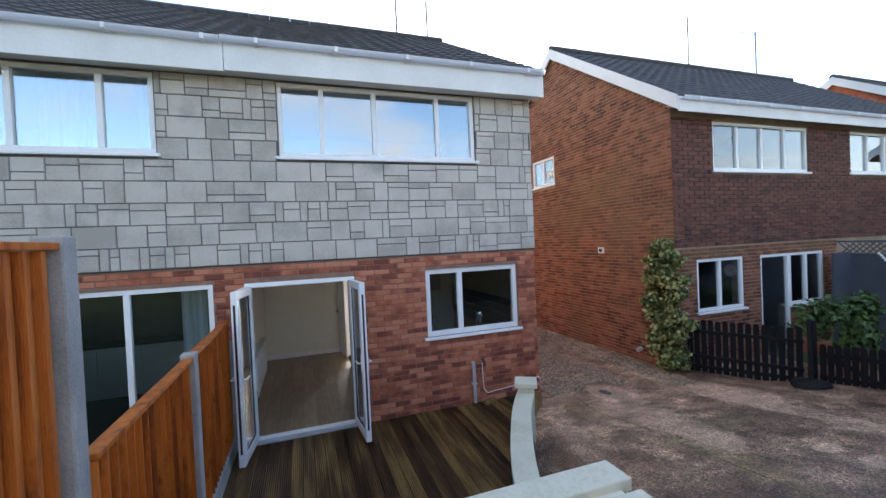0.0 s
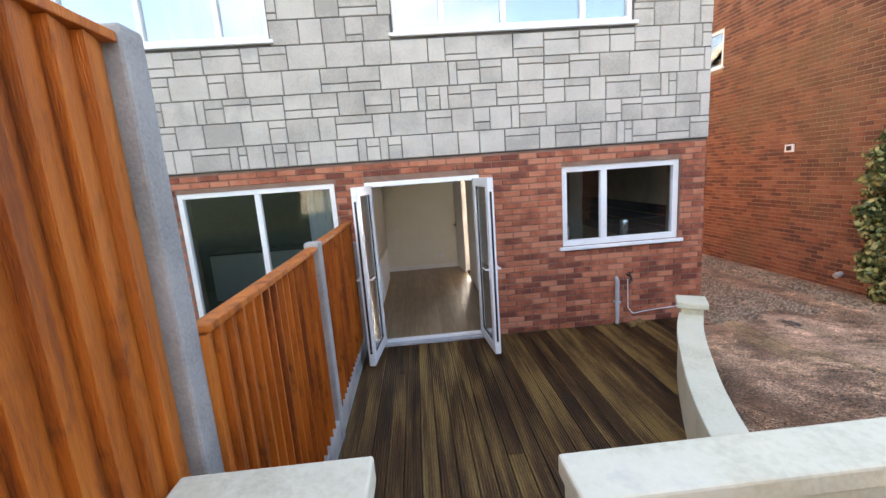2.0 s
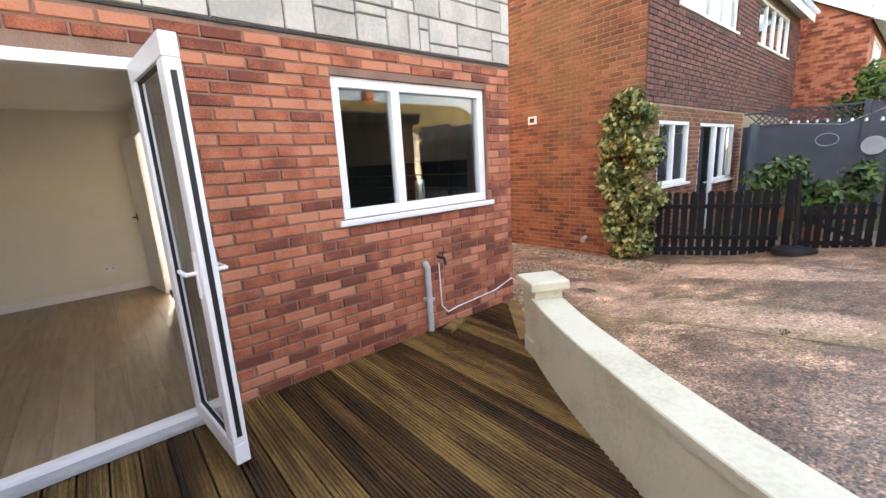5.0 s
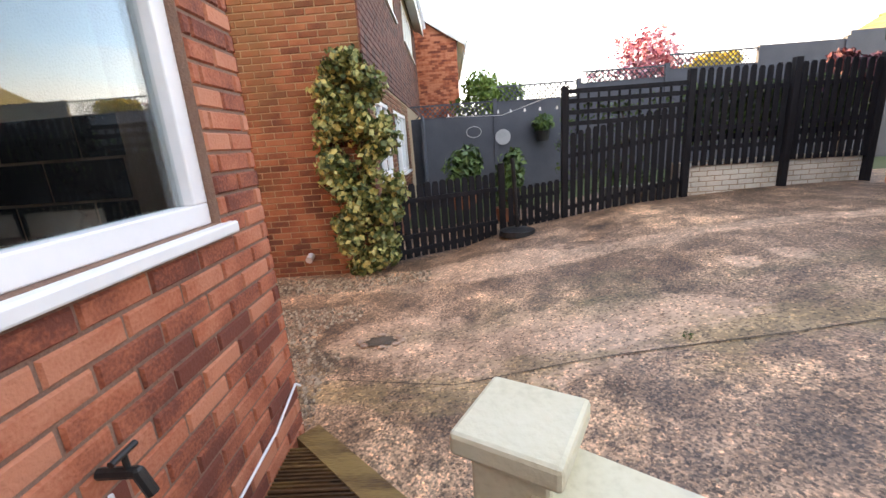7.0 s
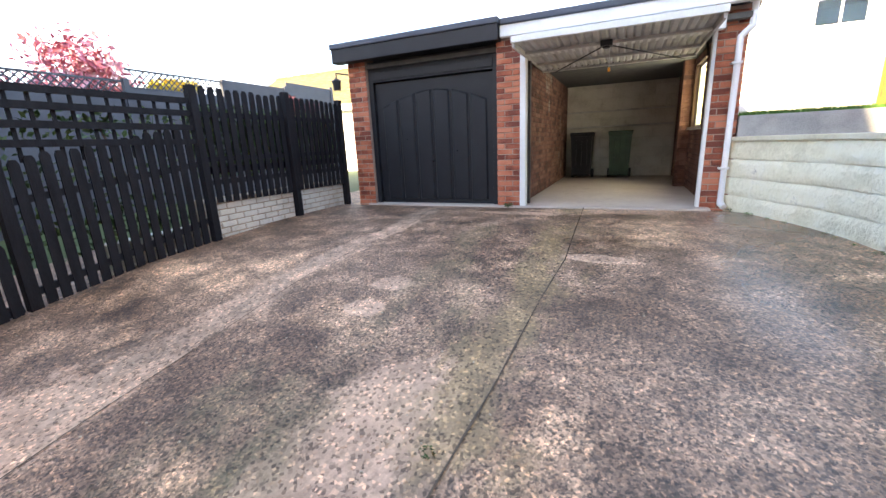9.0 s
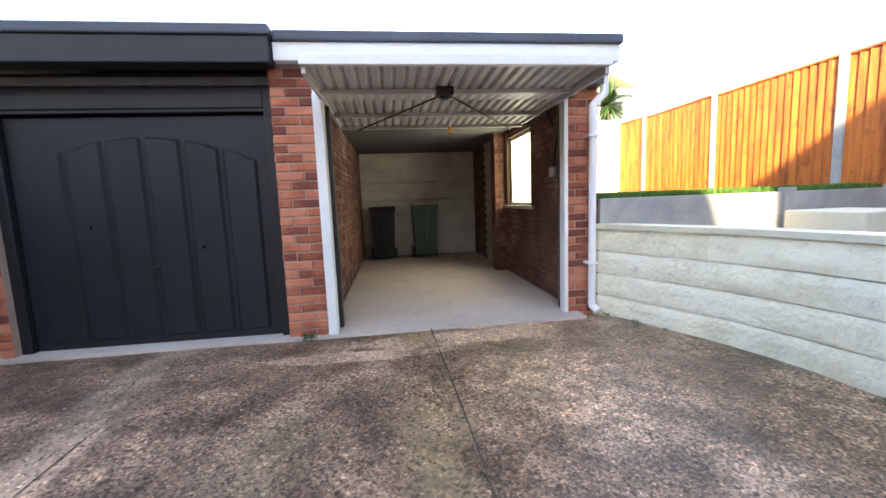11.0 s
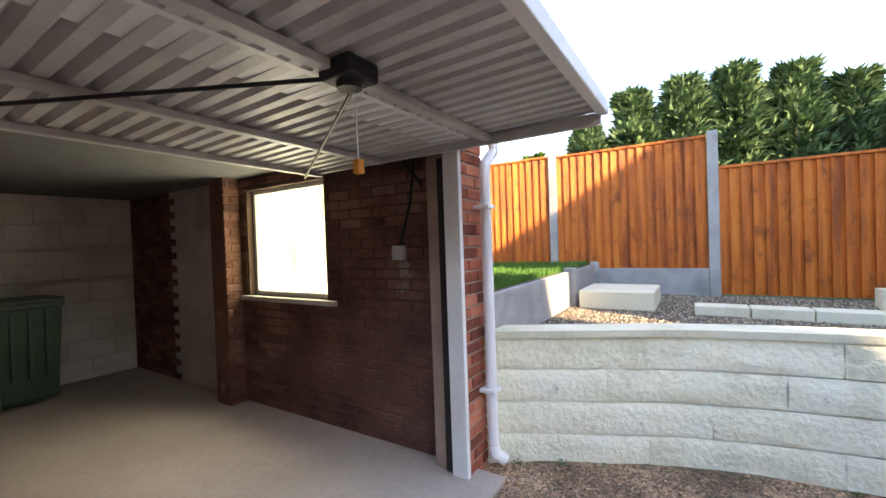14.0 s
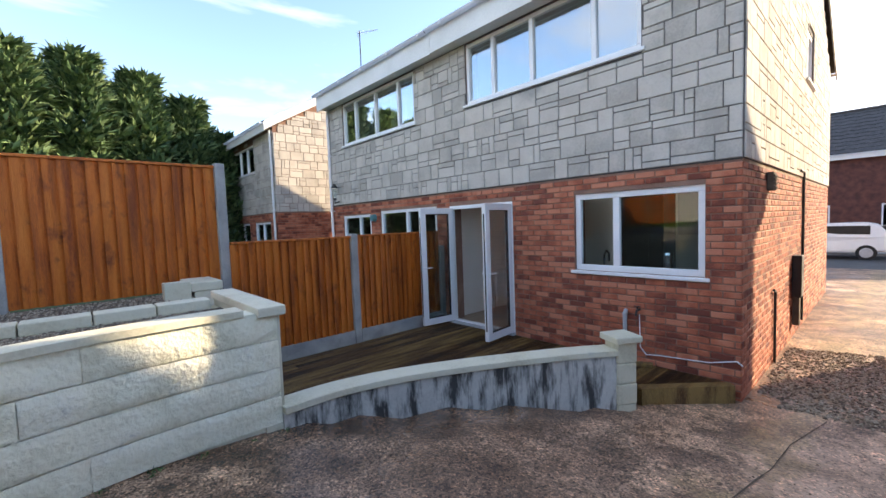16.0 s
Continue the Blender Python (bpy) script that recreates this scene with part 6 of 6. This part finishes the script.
p.done("stonework")
ldp = thing("drainpipe", "white downpipe on the stone-clad house corner", "pipe")
part("pipe", R((-7.66, 6.12, 0.0), (-7.66, 6.12, 4.9), 0.034), upvc, ldp)
part("bracket", B(-7.71, -7.61, 6.08, 6.19, 2.4, 2.43), upvc, ldp)
aerial(-9.0, 10.4, 7.6, 2.0, "television aerial on a stone-clad house", 40)

bh, bf, _, _ = plain_house("bungalow", "low house with a mossy brown tiled roof", 12.5, 24, -19, -11, 3.2, 5.6, [(14, 16, 1.6, 2.8), (18, 20, 1.6, 2.8)], white_r, mosstile_m, pane_m, face=1)
ch = thing("chimney_stack", "brick chimney with red clay pot", "chimney")
part("stack", B(15.5, 16.1, -15.3, -14.7, 5.3, 6.3, bevel=0.02), brick_i, ch)
part("pot", R((15.8, -15, 6.3), (15.8, -15, 6.6), 0.12, 0.1, 12), terracotta, ch)
plain_house("terraced_house", "white rendered house with mossy brown roof", -6.9, -1.4, -23, -16, 6.35, 8.5, [(-3.6, -2.0, 5.0, 6.0), (-6.5, -5.2, 5.0, 6.0)], white_r, mosstile_m, pane_m, face=1)
plain_house("terraced_house", "dark brick house with slate roof across the street", -4, 12, 30, 38, 4.4, 7.2, [(5.2, 7.6, 0.9, 2.0), (1, 3.4, 0.9, 2.0), (8.6, 10.5, 0.9, 2.0)], hung_i, tile_m, pane_m)
tagged(part("pavement", B(-40, 40, 27, 29.6, -0.6, -0.17, bevel=0.02), postc, None, "grey concrete pavement across the street", "structure"), category="pavement")
hl = bmesh.new()
bmesh.ops.create_uvsphere(hl, u_segments=40, v_segments=16, radius=1, matrix=Matrix.LocRotScale((160, -190, -6), None, (170, 70, 34)))
tagged(part("backdrop", hl, hill_m, None, "dry grassy hill on the horizon", "structure"), category="hill")


def car(x, y, yaw):
    c = thing("parked_car", "white hatchback parked in the street", "car")
    prof = [(-2.0, 0.35), (-2.05, 0.75), (-1.95, 0.95), (-1.6, 1.42), (-1.2, 1.52), (0.2, 1.5), (1.0, 1.02), (1.9, 0.85), (2.08, 0.6), (2.05, 0.3)]
    bm = bmesh.new()
    a = [bm.verts.new((px_, -0.86 + 0.12 * (pz > 1.1), pz)) for px_, pz in prof]
    b = [bm.verts.new((px_, 0.86 - 0.12 * (pz > 1.1), pz)) for px_, pz in prof]
    n = len(prof)
    bm.faces.new(a), bm.faces.new(b[::-1])
    for i in range(n):
        bm.faces.new((a[i], b[i], b[(i + 1) % n], a[(i + 1) % n]))
    bmesh.ops.recalc_face_normals(bm, faces=bm.faces[:])
    bmesh.ops.bevel(bm, geom=bm.edges[:], offset=0.05, segments=2, affect="EDGES")
    part("body", bm, car_white, c)
    for sy in (-1, 1):
        part("side_window", B(-1.35, 0.45, sy * 0.78, sy * 0.83, 1.05, 1.4, bevel=0.015), lead_m, c)
        part("tail_light", B(-2.04, -1.9, sy * 0.62, sy * 0.86, 0.8, 0.98, bevel=0.02), terracotta, c)
        for wx in (-1.25, 1.3):
            w = part("wheel", R((wx, sy * 0.68, 0.31), (wx, sy * 0.88, 0.31), 0.31, None, 22), rubber, c)
            part("rim", R((wx, sy * 0.88, 0.31), (wx, sy * 0.892, 0.31), 0.2, 0.18, 16), grey_pl, w)
    part("rear_window", B(-1.86, -1.6, -0.6, 0.6, 1.08, 1.36, bevel=0.01), lead_m, c)
    c.matrix_basis = pose(x, y, -0.3, 0, 0, yaw)


car(3.6, 25.6, 180)

# ---- black fence and the yard beyond ----
BX = 8.65


def picket(pa, pb, z0a, z0b, h, parent, n, w=0.075, rng=random.Random(2)):
    """Pointed pickets along a line, on two rails."""
    a, b = Vector(pa), Vector(pb)
    d = (b - a).normalized()
    nr = Vector((d.y, -d.x))
    for i in range(n):
        t = (i + 0.5) / n
        c = a + (b - a) * t
        z0 = z0a + (z0b - z0a) * t
        z1 = z0 + h + rng.uniform(-0.012, 0.012)
        v = []
        for s in (-0.009, 0.009):
            for u, z in ((-w / 2, z0), (w / 2, z0), (w / 2, z1 - 0.04), (w * 0.28, z1 - 0.008), (-w * 0.28, z1 - 0.008), (-w / 2, z1 - 0.04)):
                q = c + d * u + nr * s
                v.append((q.x, q.y, z))
        f = [tuple(range(6)), tuple(range(6, 12))[::-1]] + [(k, (k + 1) % 6, 6 + (k + 1) % 6, 6 + k) for k in range(6)]
        mesh_part("picket", v, f, blackw, parent)


def rail_between(pa, pb, za, zb, parent, off=0.02, name="rail"):
    a, b = Vector(pa), Vector(pb)
    d = (b - a).normalized()
    nr = Vector((d.y, -d.x)) * off
    bm = bmesh.new()
    L = (b - a).length
    m = Matrix.Translation(((a.x + b.x) / 2 + nr.x, (a.y + b.y) / 2 + nr.y, (za + zb) / 2)) @ Matrix.Rotation(math.atan2(d.y, d.x), 4, "Z") @ Matrix.Rotation(-math.atan2(zb - za, L), 4, "Y")
    bmesh.ops.create_cube(bm, size=1, matrix=m @ Matrix.Diagonal((L, 0.035, 0.06, 1)))
    part(name, bm, blackw, parent)


def bpost(x, y, z0, z1, w=0.09):
    q = thing("fence_post", "black-stained timber fence post", "fence post", "black fence posts")
    part("post", B(x - w / 2, x + w / 2, y - w / 2, y + w / 2, z0, z1, bevel=0.006), blackw, q)


tall = thing("picket_fence", "tall black-stained picket fence above a whitewashed wall", "fence")
for y0, y1 in ((0.86, 2.12), (-0.35, 0.74)):
    picket((BX, y0), (BX, y1), 0.72, 0.74, 1.32, tall, round((y1 - y0) / 0.112))
    for z in (0.98, 1.25, 1.75):
        rail_between((BX, y0), (BX, y1), z, z, tall)
    part("batten", B(BX + 0.045, BX + 0.06, y0, y1, 1.08, 1.16), blackw, tall)
for y, z in ((2.2, 2.05), (0.8, 2.1), (-0.38, 2.08)):
    bpost(BX, y, 0.2, z)
hg = thing("hedge", "dark climbing foliage behind the black pickets", "plant")
leaves("foliage", hg, shrub_m, [(BX + 0.17, -0.3 + i * 0.17, z, 0.1, 0.16, 0.2) for i in range(15) for z in (1.2, 1.45, 1.7)], 4200, 0.045, 14)
part("stem", bend([(BX + 0.2, 1.0, 0.78), (BX + 0.18, 0.9, 1.2), (BX + 0.17, 1.1, 1.7)], 0.012, 6), bark, hg)
wwl = thing("retaining_wall", "low whitewashed brick wall under the black fence", "wall")
wc_ = part("wall_core", B(BX + 0.05, BX + 0.3, -0.4, 2.25, 0.1, 0.78), omortar, wwl)
p = Pieces(wc_, "brick", "x", BX + 0.05, -1, 0.008, white_i, white_i, near=(-0.4, 2.3, 0.2, 0.8), limit=120)
bricks(p, -0.4, 2.25, 0.28, 0.78)
p.done("brickwork")
tr = thing("trellis_fence", "black trellis and picket screen overgrown with ivy", "fence")
TZ = 1.9
picket((BX, 2.28), (BX, 3.86), 0.28, -0.02, 1.35, tr, 15)
for z in (1.45, 1.6, 1.75, 1.88):
    rail_between((BX, 2.25), (BX, 3.9), z, z, tr, 0.0, "lath")
for i in range(12):
    y = 2.3 + i * 0.142
    part("upright_lath", B(BX + 0.02, BX + 0.032, y, y + 0.03, 1.3, 1.9), blackw, tr)
rail_between((BX, 2.25), (BX, 3.9), 0.55, 0.25, tr)
rail_between((BX, 2.25), (BX, 3.9), 1.2, 1.0, tr)
trw = thing("retaining_wall", "short whitewashed brick wall behind the trellis", "wall")
part("wall_core", B(BX + 0.07, BX + 0.27, 2.28, 3.3, -0.2, 0.5), white_i, trw)
bpost(BX, 3.93, -0.2, 1.95)
ti = thing("ivy", "ivy climbing through the black trellis", "plant")
leaves("foliage", ti, shrub_m, [(BX + 0.1, 2.6 + i * 0.3, z, 0.09, 0.25, 0.2) for i in range(5) for z in (0.55, 0.8, 1.2, 1.6)], 900, 0.04, 12)
part("stem", bend([(BX + 0.12, 3.0, 0.2), (BX + 0.1, 2.9, 0.9), (BX + 0.1, 3.1, 1.6)], 0.012, 6), bark, ti)
gt = thing("garden_gate", "low black picket gate", "gate")
picket((BX - 0.02, 4.0), (BX - 0.08, 4.78), -0.06, -0.14, 0.75, gt, 8)
rail_between((BX - 0.02, 4.0), (BX - 0.08, 4.78), 0.15, 0.08, gt)
rail_between((BX - 0.02, 4.0), (BX - 0.08, 4.78), 0.5, 0.45, gt)
rail_between((BX - 0.02, 4.0), (BX - 0.08, 4.78), 0.12, 0.48, gt, name="brace")
bpost(BX - 0.1, 4.86, -0.3, 0.98)
lp = thing("picket_fence", "low black-stained picket fence beside the ivy", "fence")
picket((8.5, 4.95), (7.72, 6.45), -0.12, -0.15, 0.98, lp, 15, 0.085)
for z in (0.15, 0.62):
    rail_between((8.5, 4.95), (7.72, 6.45), z, z, lp, -0.02)
rail_between((8.45, 4.92), (7.6, 6.4), -0.02, -0.05, lp, 0.1, "ground_rail")
ub = thing("parasol_base", "round black parasol base with a leaning pole", "parasol base")
uz = ground_z(8.22, 4.7)
part("base", R((8.22, 4.7, uz), (8.22, 4.7, uz + 0.07), 0.26, 0.24, 24), black_pl, ub)
part("dome", R((8.22, 4.7, uz + 0.07), (8.22, 4.7, uz + 0.11), 0.22, 0.07, 24), black_pl, ub)
part("pole", R((8.22, 4.7, uz + 0.1), (8.25, 4.74, uz + 1.05), 0.028), black_pl, ub)
part("collar", R((8.222, 4.703, uz + 0.2), (8.226, 4.708, uz + 0.28), 0.04), black_pl, ub)

gs = thing("garden_screen", "slate grey painted fence with lattice along the top", "fence")


def grey_panel(y0, y1, z1, lat, x=12.2):
    part("panel", B(x, x + 0.04, y0, y1, -0.4, z1, bevel=0.004), greyp, gs)
    part("post", B(x - 0.03, x + 0.06, y0 - 0.045, y0 + 0.045, -0.4, z1 + lat + 0.05), greyp, gs)
    if lat:
        bm = bmesh.new()
        n = int((y1 - y0) / 0.11)
        for s in (1, -1):
            for i in range(-3, n + 3):
                a = Vector((x + 0.02 + s * 0.006, y0 + i * (y1 - y0) / n, z1))
                b = a + Vector((0, s * lat, lat))
                if y0 <= min(a.y, b.y) and max(a.y, b.y) <= y1:
                    rod(bm, a, b, 0.011, None, 4)
        part("lattice", bm, greyp, gs)
        for z in (z1, z1 + lat):
            part("rail", B(x, x + 0.04, y0, y1, z - 0.015, z + 0.015), greyp, gs)


grey_panel(4.5, 6.4, 1.85, 0.28)
grey_panel(2.65, 4.45, 2.1, 0.32)
grey_panel(0.75, 2.6, 2.35, 0.24)
grey_panel(-1.2, 0.7, 2.5, 0.3)
grey_panel(-3.0, -1.25, 2.85, 0)
grey_panel(-4.8, -3.05, 3.0, 0)
gs2 = thing("garden_screen", "slate grey painted fence beside the house", "fence")
part("panel", B(11.6, 12.2, 6.1, 6.14, -0.3, 1.9), greyp, gs2)
ds = thing("wall_ornament", "grey round metal disc hung on the fence", "ornament")
part("disc", R((12.15, 4.35, 1.35), (12.19, 4.35, 1.35), 0.17, None, 24), grey_pl, ds)
rg = thing("wire_ring", "thin wire ring hung on the fence", "ornament")
part("ring", bend([(12.17, 5.0 + 0.17 * math.cos(t * 0.524), 1.5 + 0.12 * math.sin(t * 0.524)) for t in range(13)], 0.008, 6), grey_pl, rg)
sl = thing("string_lights", "string of small white bulbs across the yard", "lights")
part("wire", bend([(8.65, 3.93, 1.9), (10.3, 4.6, 1.72), (12.2, 5.6, 1.86)], 0.005, 5), upvc, sl)
for i in range(10):
    t = i / 9
    part("bulb", R((9.0 + 3.0 * t, 3.95 + 1.6 * t, 1.68 + 0.18 * t), (9.0 + 3.0 * t, 3.95 + 1.6 * t, 1.73 + 0.18 * t), 0.02, 0.012, 8), upvc, sl)


def potted(x, y, z, r, h, label, seed, hang=False):
    q = thing("potted_plant", label, "plant", "yard plants")
    part("pot", R((x, y, z), (x, y, z + 0.22), r * 0.5, r * 0.65, 14), terracotta if not hang else lead_m, q)
    leaves("foliage", q, shrub_m, [(x, y, z + 0.22 + h * 0.5, r, r, h * 0.6), (x + r * 0.4, y - r * 0.3, z + 0.2 + h * 0.8, r * 0.7, r * 0.7, h * 0.4)], 420, 0.07, seed)


potted(9.6, 5.4, 0.2, 0.38, 0.7, "leafy fern in a terracotta pot", 31)
potted(10.6, 5.3, 0.1, 0.35, 0.8, "leafy shrub in a terracotta pot", 32)
potted(9.3, 4.7, 0.0, 0.3, 0.6, "bushy green plant in a pot", 33)
potted(12.0, 3.5, 1.2, 0.25, 0.3, "hanging basket of green leaves", 34, True)
potted(10.8, 4.4, 0.1, 0.3, 0.7, "bushy green plant in a pot", 35)

iv = thing("ivy", "variegated ivy climbing the corner of the brick house", "plant")
iv_l = []
rngi = random.Random(5)
for i in range(26):
    z = 0.05 + i * 0.095
    k = math.sin(min(1, z / 2.4) * 2.6) * 0.5 + 0.45
    for s in range(3):
        iv_l.append((7.42 + rngi.uniform(-0.12, 0.16), 6.6 + rngi.uniform(-0.42, 0.42) * k, z - 0.15, 0.17, 0.18, 0.13))
leaves("foliage", iv, ivy_m, iv_l, 7500, 0.04, 6, flat=0.75)
part("stem", bend([(7.5, 6.6, -0.18), (7.48, 6.6, 0.8), (7.5, 6.58, 1.9)], 0.02, 7), bark, iv)
pebbles("gravel", "loose pale gravel along the side of the house", (4.45, 7.35, 5.9, 12.0), 17000, 0.019, gravel_m,
        lambda x, y: ground_z(x, y) - 0.002 if (y > 6.5 or x > 6.9) and (x > 6.8 or (x < 6.4 and 6.2 < y < 9.5 and noise.noise(Vector((x, y, 2))) > -0.25)) else None, 8)
pebbles("gravel", "grit and small stones at the wall foot", (3.0, 8.5, -0.3, 6.2), 900, 0.008, gravel_m, lambda x, y: ground_z(x, y) - 0.001 if x > 3.9 or y < 2 else None, 9)


def weeds(x, y, z, n, s, seed):
    q = thing("weed", "small green weed tuft at the foot of a wall", "plant", "weeds")
    leaves("foliage", q, shrub_m, [(x, y, z + s * 0.4, s, s, s * 0.5)], n, s * 0.35, seed, flat=0.3)


weeds(5.78, GY + 0.06, 0.37, 60, 0.07, 41)
weeds(4.9, 4.2, 0.07, 30, 0.04, 42)
rngw = random.Random(44)
for i in range(14):
    k = int(len(PW) * (i + 0.5) / 14)
    weeds(PW[k][0] + 0.05, PW[k][1], ground_z(*PW[k]) - 0.01, 22, rngw.uniform(0.025, 0.05), 50 + i)


# ---- trees ----
def conifer(x, y, h, r, seed, mat=conifer_m, name="conifer_tree", label="tall dark green conifer with drooping sprays", count=1700):
    rng = random.Random(seed)
    t = thing(name, label, "tree", "conifers behind the fence")
    part("trunk", R((x, y, -0.3), (x, y, h * 0.9), 0.18, 0.03, 8), bark, t)
    v, f = [], []
    for _ in range(count):
        q = rng.random() ** 0.8
        z = 0.6 + (h - 0.6) * q
        rr = r * (1 - q * 0.8) * (0.8 + 0.5 * noise.noise(Vector((z * 1.3, seed, 0)))) * rng.uniform(0.55, 1.1)
        a = rng.uniform(0, 6.283)
        rr *= 0.8 + 0.35 * noise.noise(Vector((math.cos(a) * 1.5, math.sin(a) * 1.5, z + seed)))
        c = Vector((x + rr * math.cos(a), y + rr * math.sin(a), z))
        out = Vector((math.cos(a), math.sin(a), rng.uniform(0.1, 1.2))).normalized()
        side = out.cross(Vector((0, 0, 1))).normalized()
        for k in range(5):
            dv = (out + side * rng.uniform(-0.9, 0.9) + Vector((0, 0, rng.uniform(-0.5, 0.4)))).normalized() * rng.uniform(0.2, 0.5)
            w = dv.cross(Vector((rng.uniform(-1, 1), rng.uniform(-1, 1), 1))).normalized() * 0.055
            i = len(v)
            m = c + dv * 0.5
            v += [tuple(c), tuple(m + w), tuple(c + dv), tuple(m - w)]
            f.append((i, i + 1, i + 2, i + 3))
    mesh_part("crown", v, f, mat, t)


for i, (x, y, h, r) in enumerate(((-9.6, -2.6, 5.6, 1.5), (-10.2, -1.2, 6.7, 1.8), (-10.6, 0.3, 7.0, 1.9), (-11.0, 1.8, 7.1, 1.9), (-11.4, 3.3, 6.9, 1.9), (-11.7, 4.7, 6.4, 1.8), (-12.0, 5.8, 5.4, 1.3), (-13, 1.0, 7.3, 2.0), (-12.6, 3.0, 6.8, 2.0), (-11.6, -1.2, 6.4, 1.9), (-12.4, 4.6, 6.2, 1.8))):
    conifer(x, y, h, r * 1.3, 60 + i, count=2400)
conifer(-9.5, -4.6, 4.9, 1.1, 75, lime_m, "small_tree", "light green bushy tree behind the fence", 900)


def round_tree(x, y, z0, h, r, mat, label, seed, name="tree"):
    rng = random.Random(seed)
    t = thing(name, label, "tree")
    part("trunk", R((x, y, z0), (x, y, z0 + h * 0.55), 0.09, 0.05, 8), bark, t)
    lumps = []
    for i in range(11):
        a, q = rng.uniform(0, 6.28), rng.uniform(0.2, 1)
        p1 = (x + r * 0.8 * q * math.cos(a), y + r * 0.8 * q * math.sin(a), z0 + h * rng.uniform(0.6, 0.95))
        part("limb", R((x, y, z0 + h * 0.45), p1, 0.03, 0.01, 6), bark, t)
        lumps.append((*p1, r * 0.42, r * 0.42, r * 0.3))
    leaves("crown", t, mat, lumps, 2200, 0.09, seed + 1)


round_tree(16.5, -0.75, 0.2, 3.75, 1.8, pink_m, "ornamental tree in pink blossom", 81)
round_tree(15.5, 4.2, 0.0, 3.2, 1.2, lime_m, "pale green garden shrub tree", 83)
round_tree(14.2, -1.3, 0.2, 2.95, 0.8, yellow_m, "yellow flowering shrub behind the fence", 85, "shrub")
round_tree(11.6, -2.6, 0.2, 2.3, 0.6, darkred_m, "small dark red shrub behind the fence", 87, "shrub")
yu = thing("yucca_tree", "spiky green yucca behind the white wall", "tree")
part("trunk", R((-3.4, -12, 0.3), (-3.4, -12, 4.9), 0.16, 0.12, 8), bark, yu)
v_, f_ = [], []
ry = random.Random(91)
for _ in range(420):
    dv = Vector((ry.gauss(0, 1), ry.gauss(0, 1), ry.gauss(0.35, 0.8))).normalized() * ry.uniform(1.0, 1.5)
    c_ = Vector((-3.4, -12, 4.9))
    w_ = dv.cross(Vector((0.3, 0.2, 1))).normalized() * 0.035
    k = len(v_)
    v_ += [tuple(c_ + dv * 0.1 - w_), tuple(c_ + dv * 0.1 + w_), tuple(c_ + dv + Vector((0, 0, -0.1)))]
    f_.append((k, k + 1, k + 2))
mesh_part("spikes", v_, f_, shrub_m, yu)
hb = thing("bird_feeder", "dark hanging basket lantern on the garage fascia", "bird feeder")
part("bracket", bend([(8.4, GY + 0.02, 2.45), (8.58, GY + 0.1, 2.48), (8.58, GY + 0.1, 2.4)], 0.01), lead_m, hb)
part("cage", R((8.58, GY + 0.1, 2.22), (8.58, GY + 0.1, 2.36), 0.06, 0.07, 10), lead_m, hb)
part("lid", R((8.58, GY + 0.1, 2.36), (8.58, GY + 0.1, 2.41), 0.085, 0.015, 10), lead_m, hb)
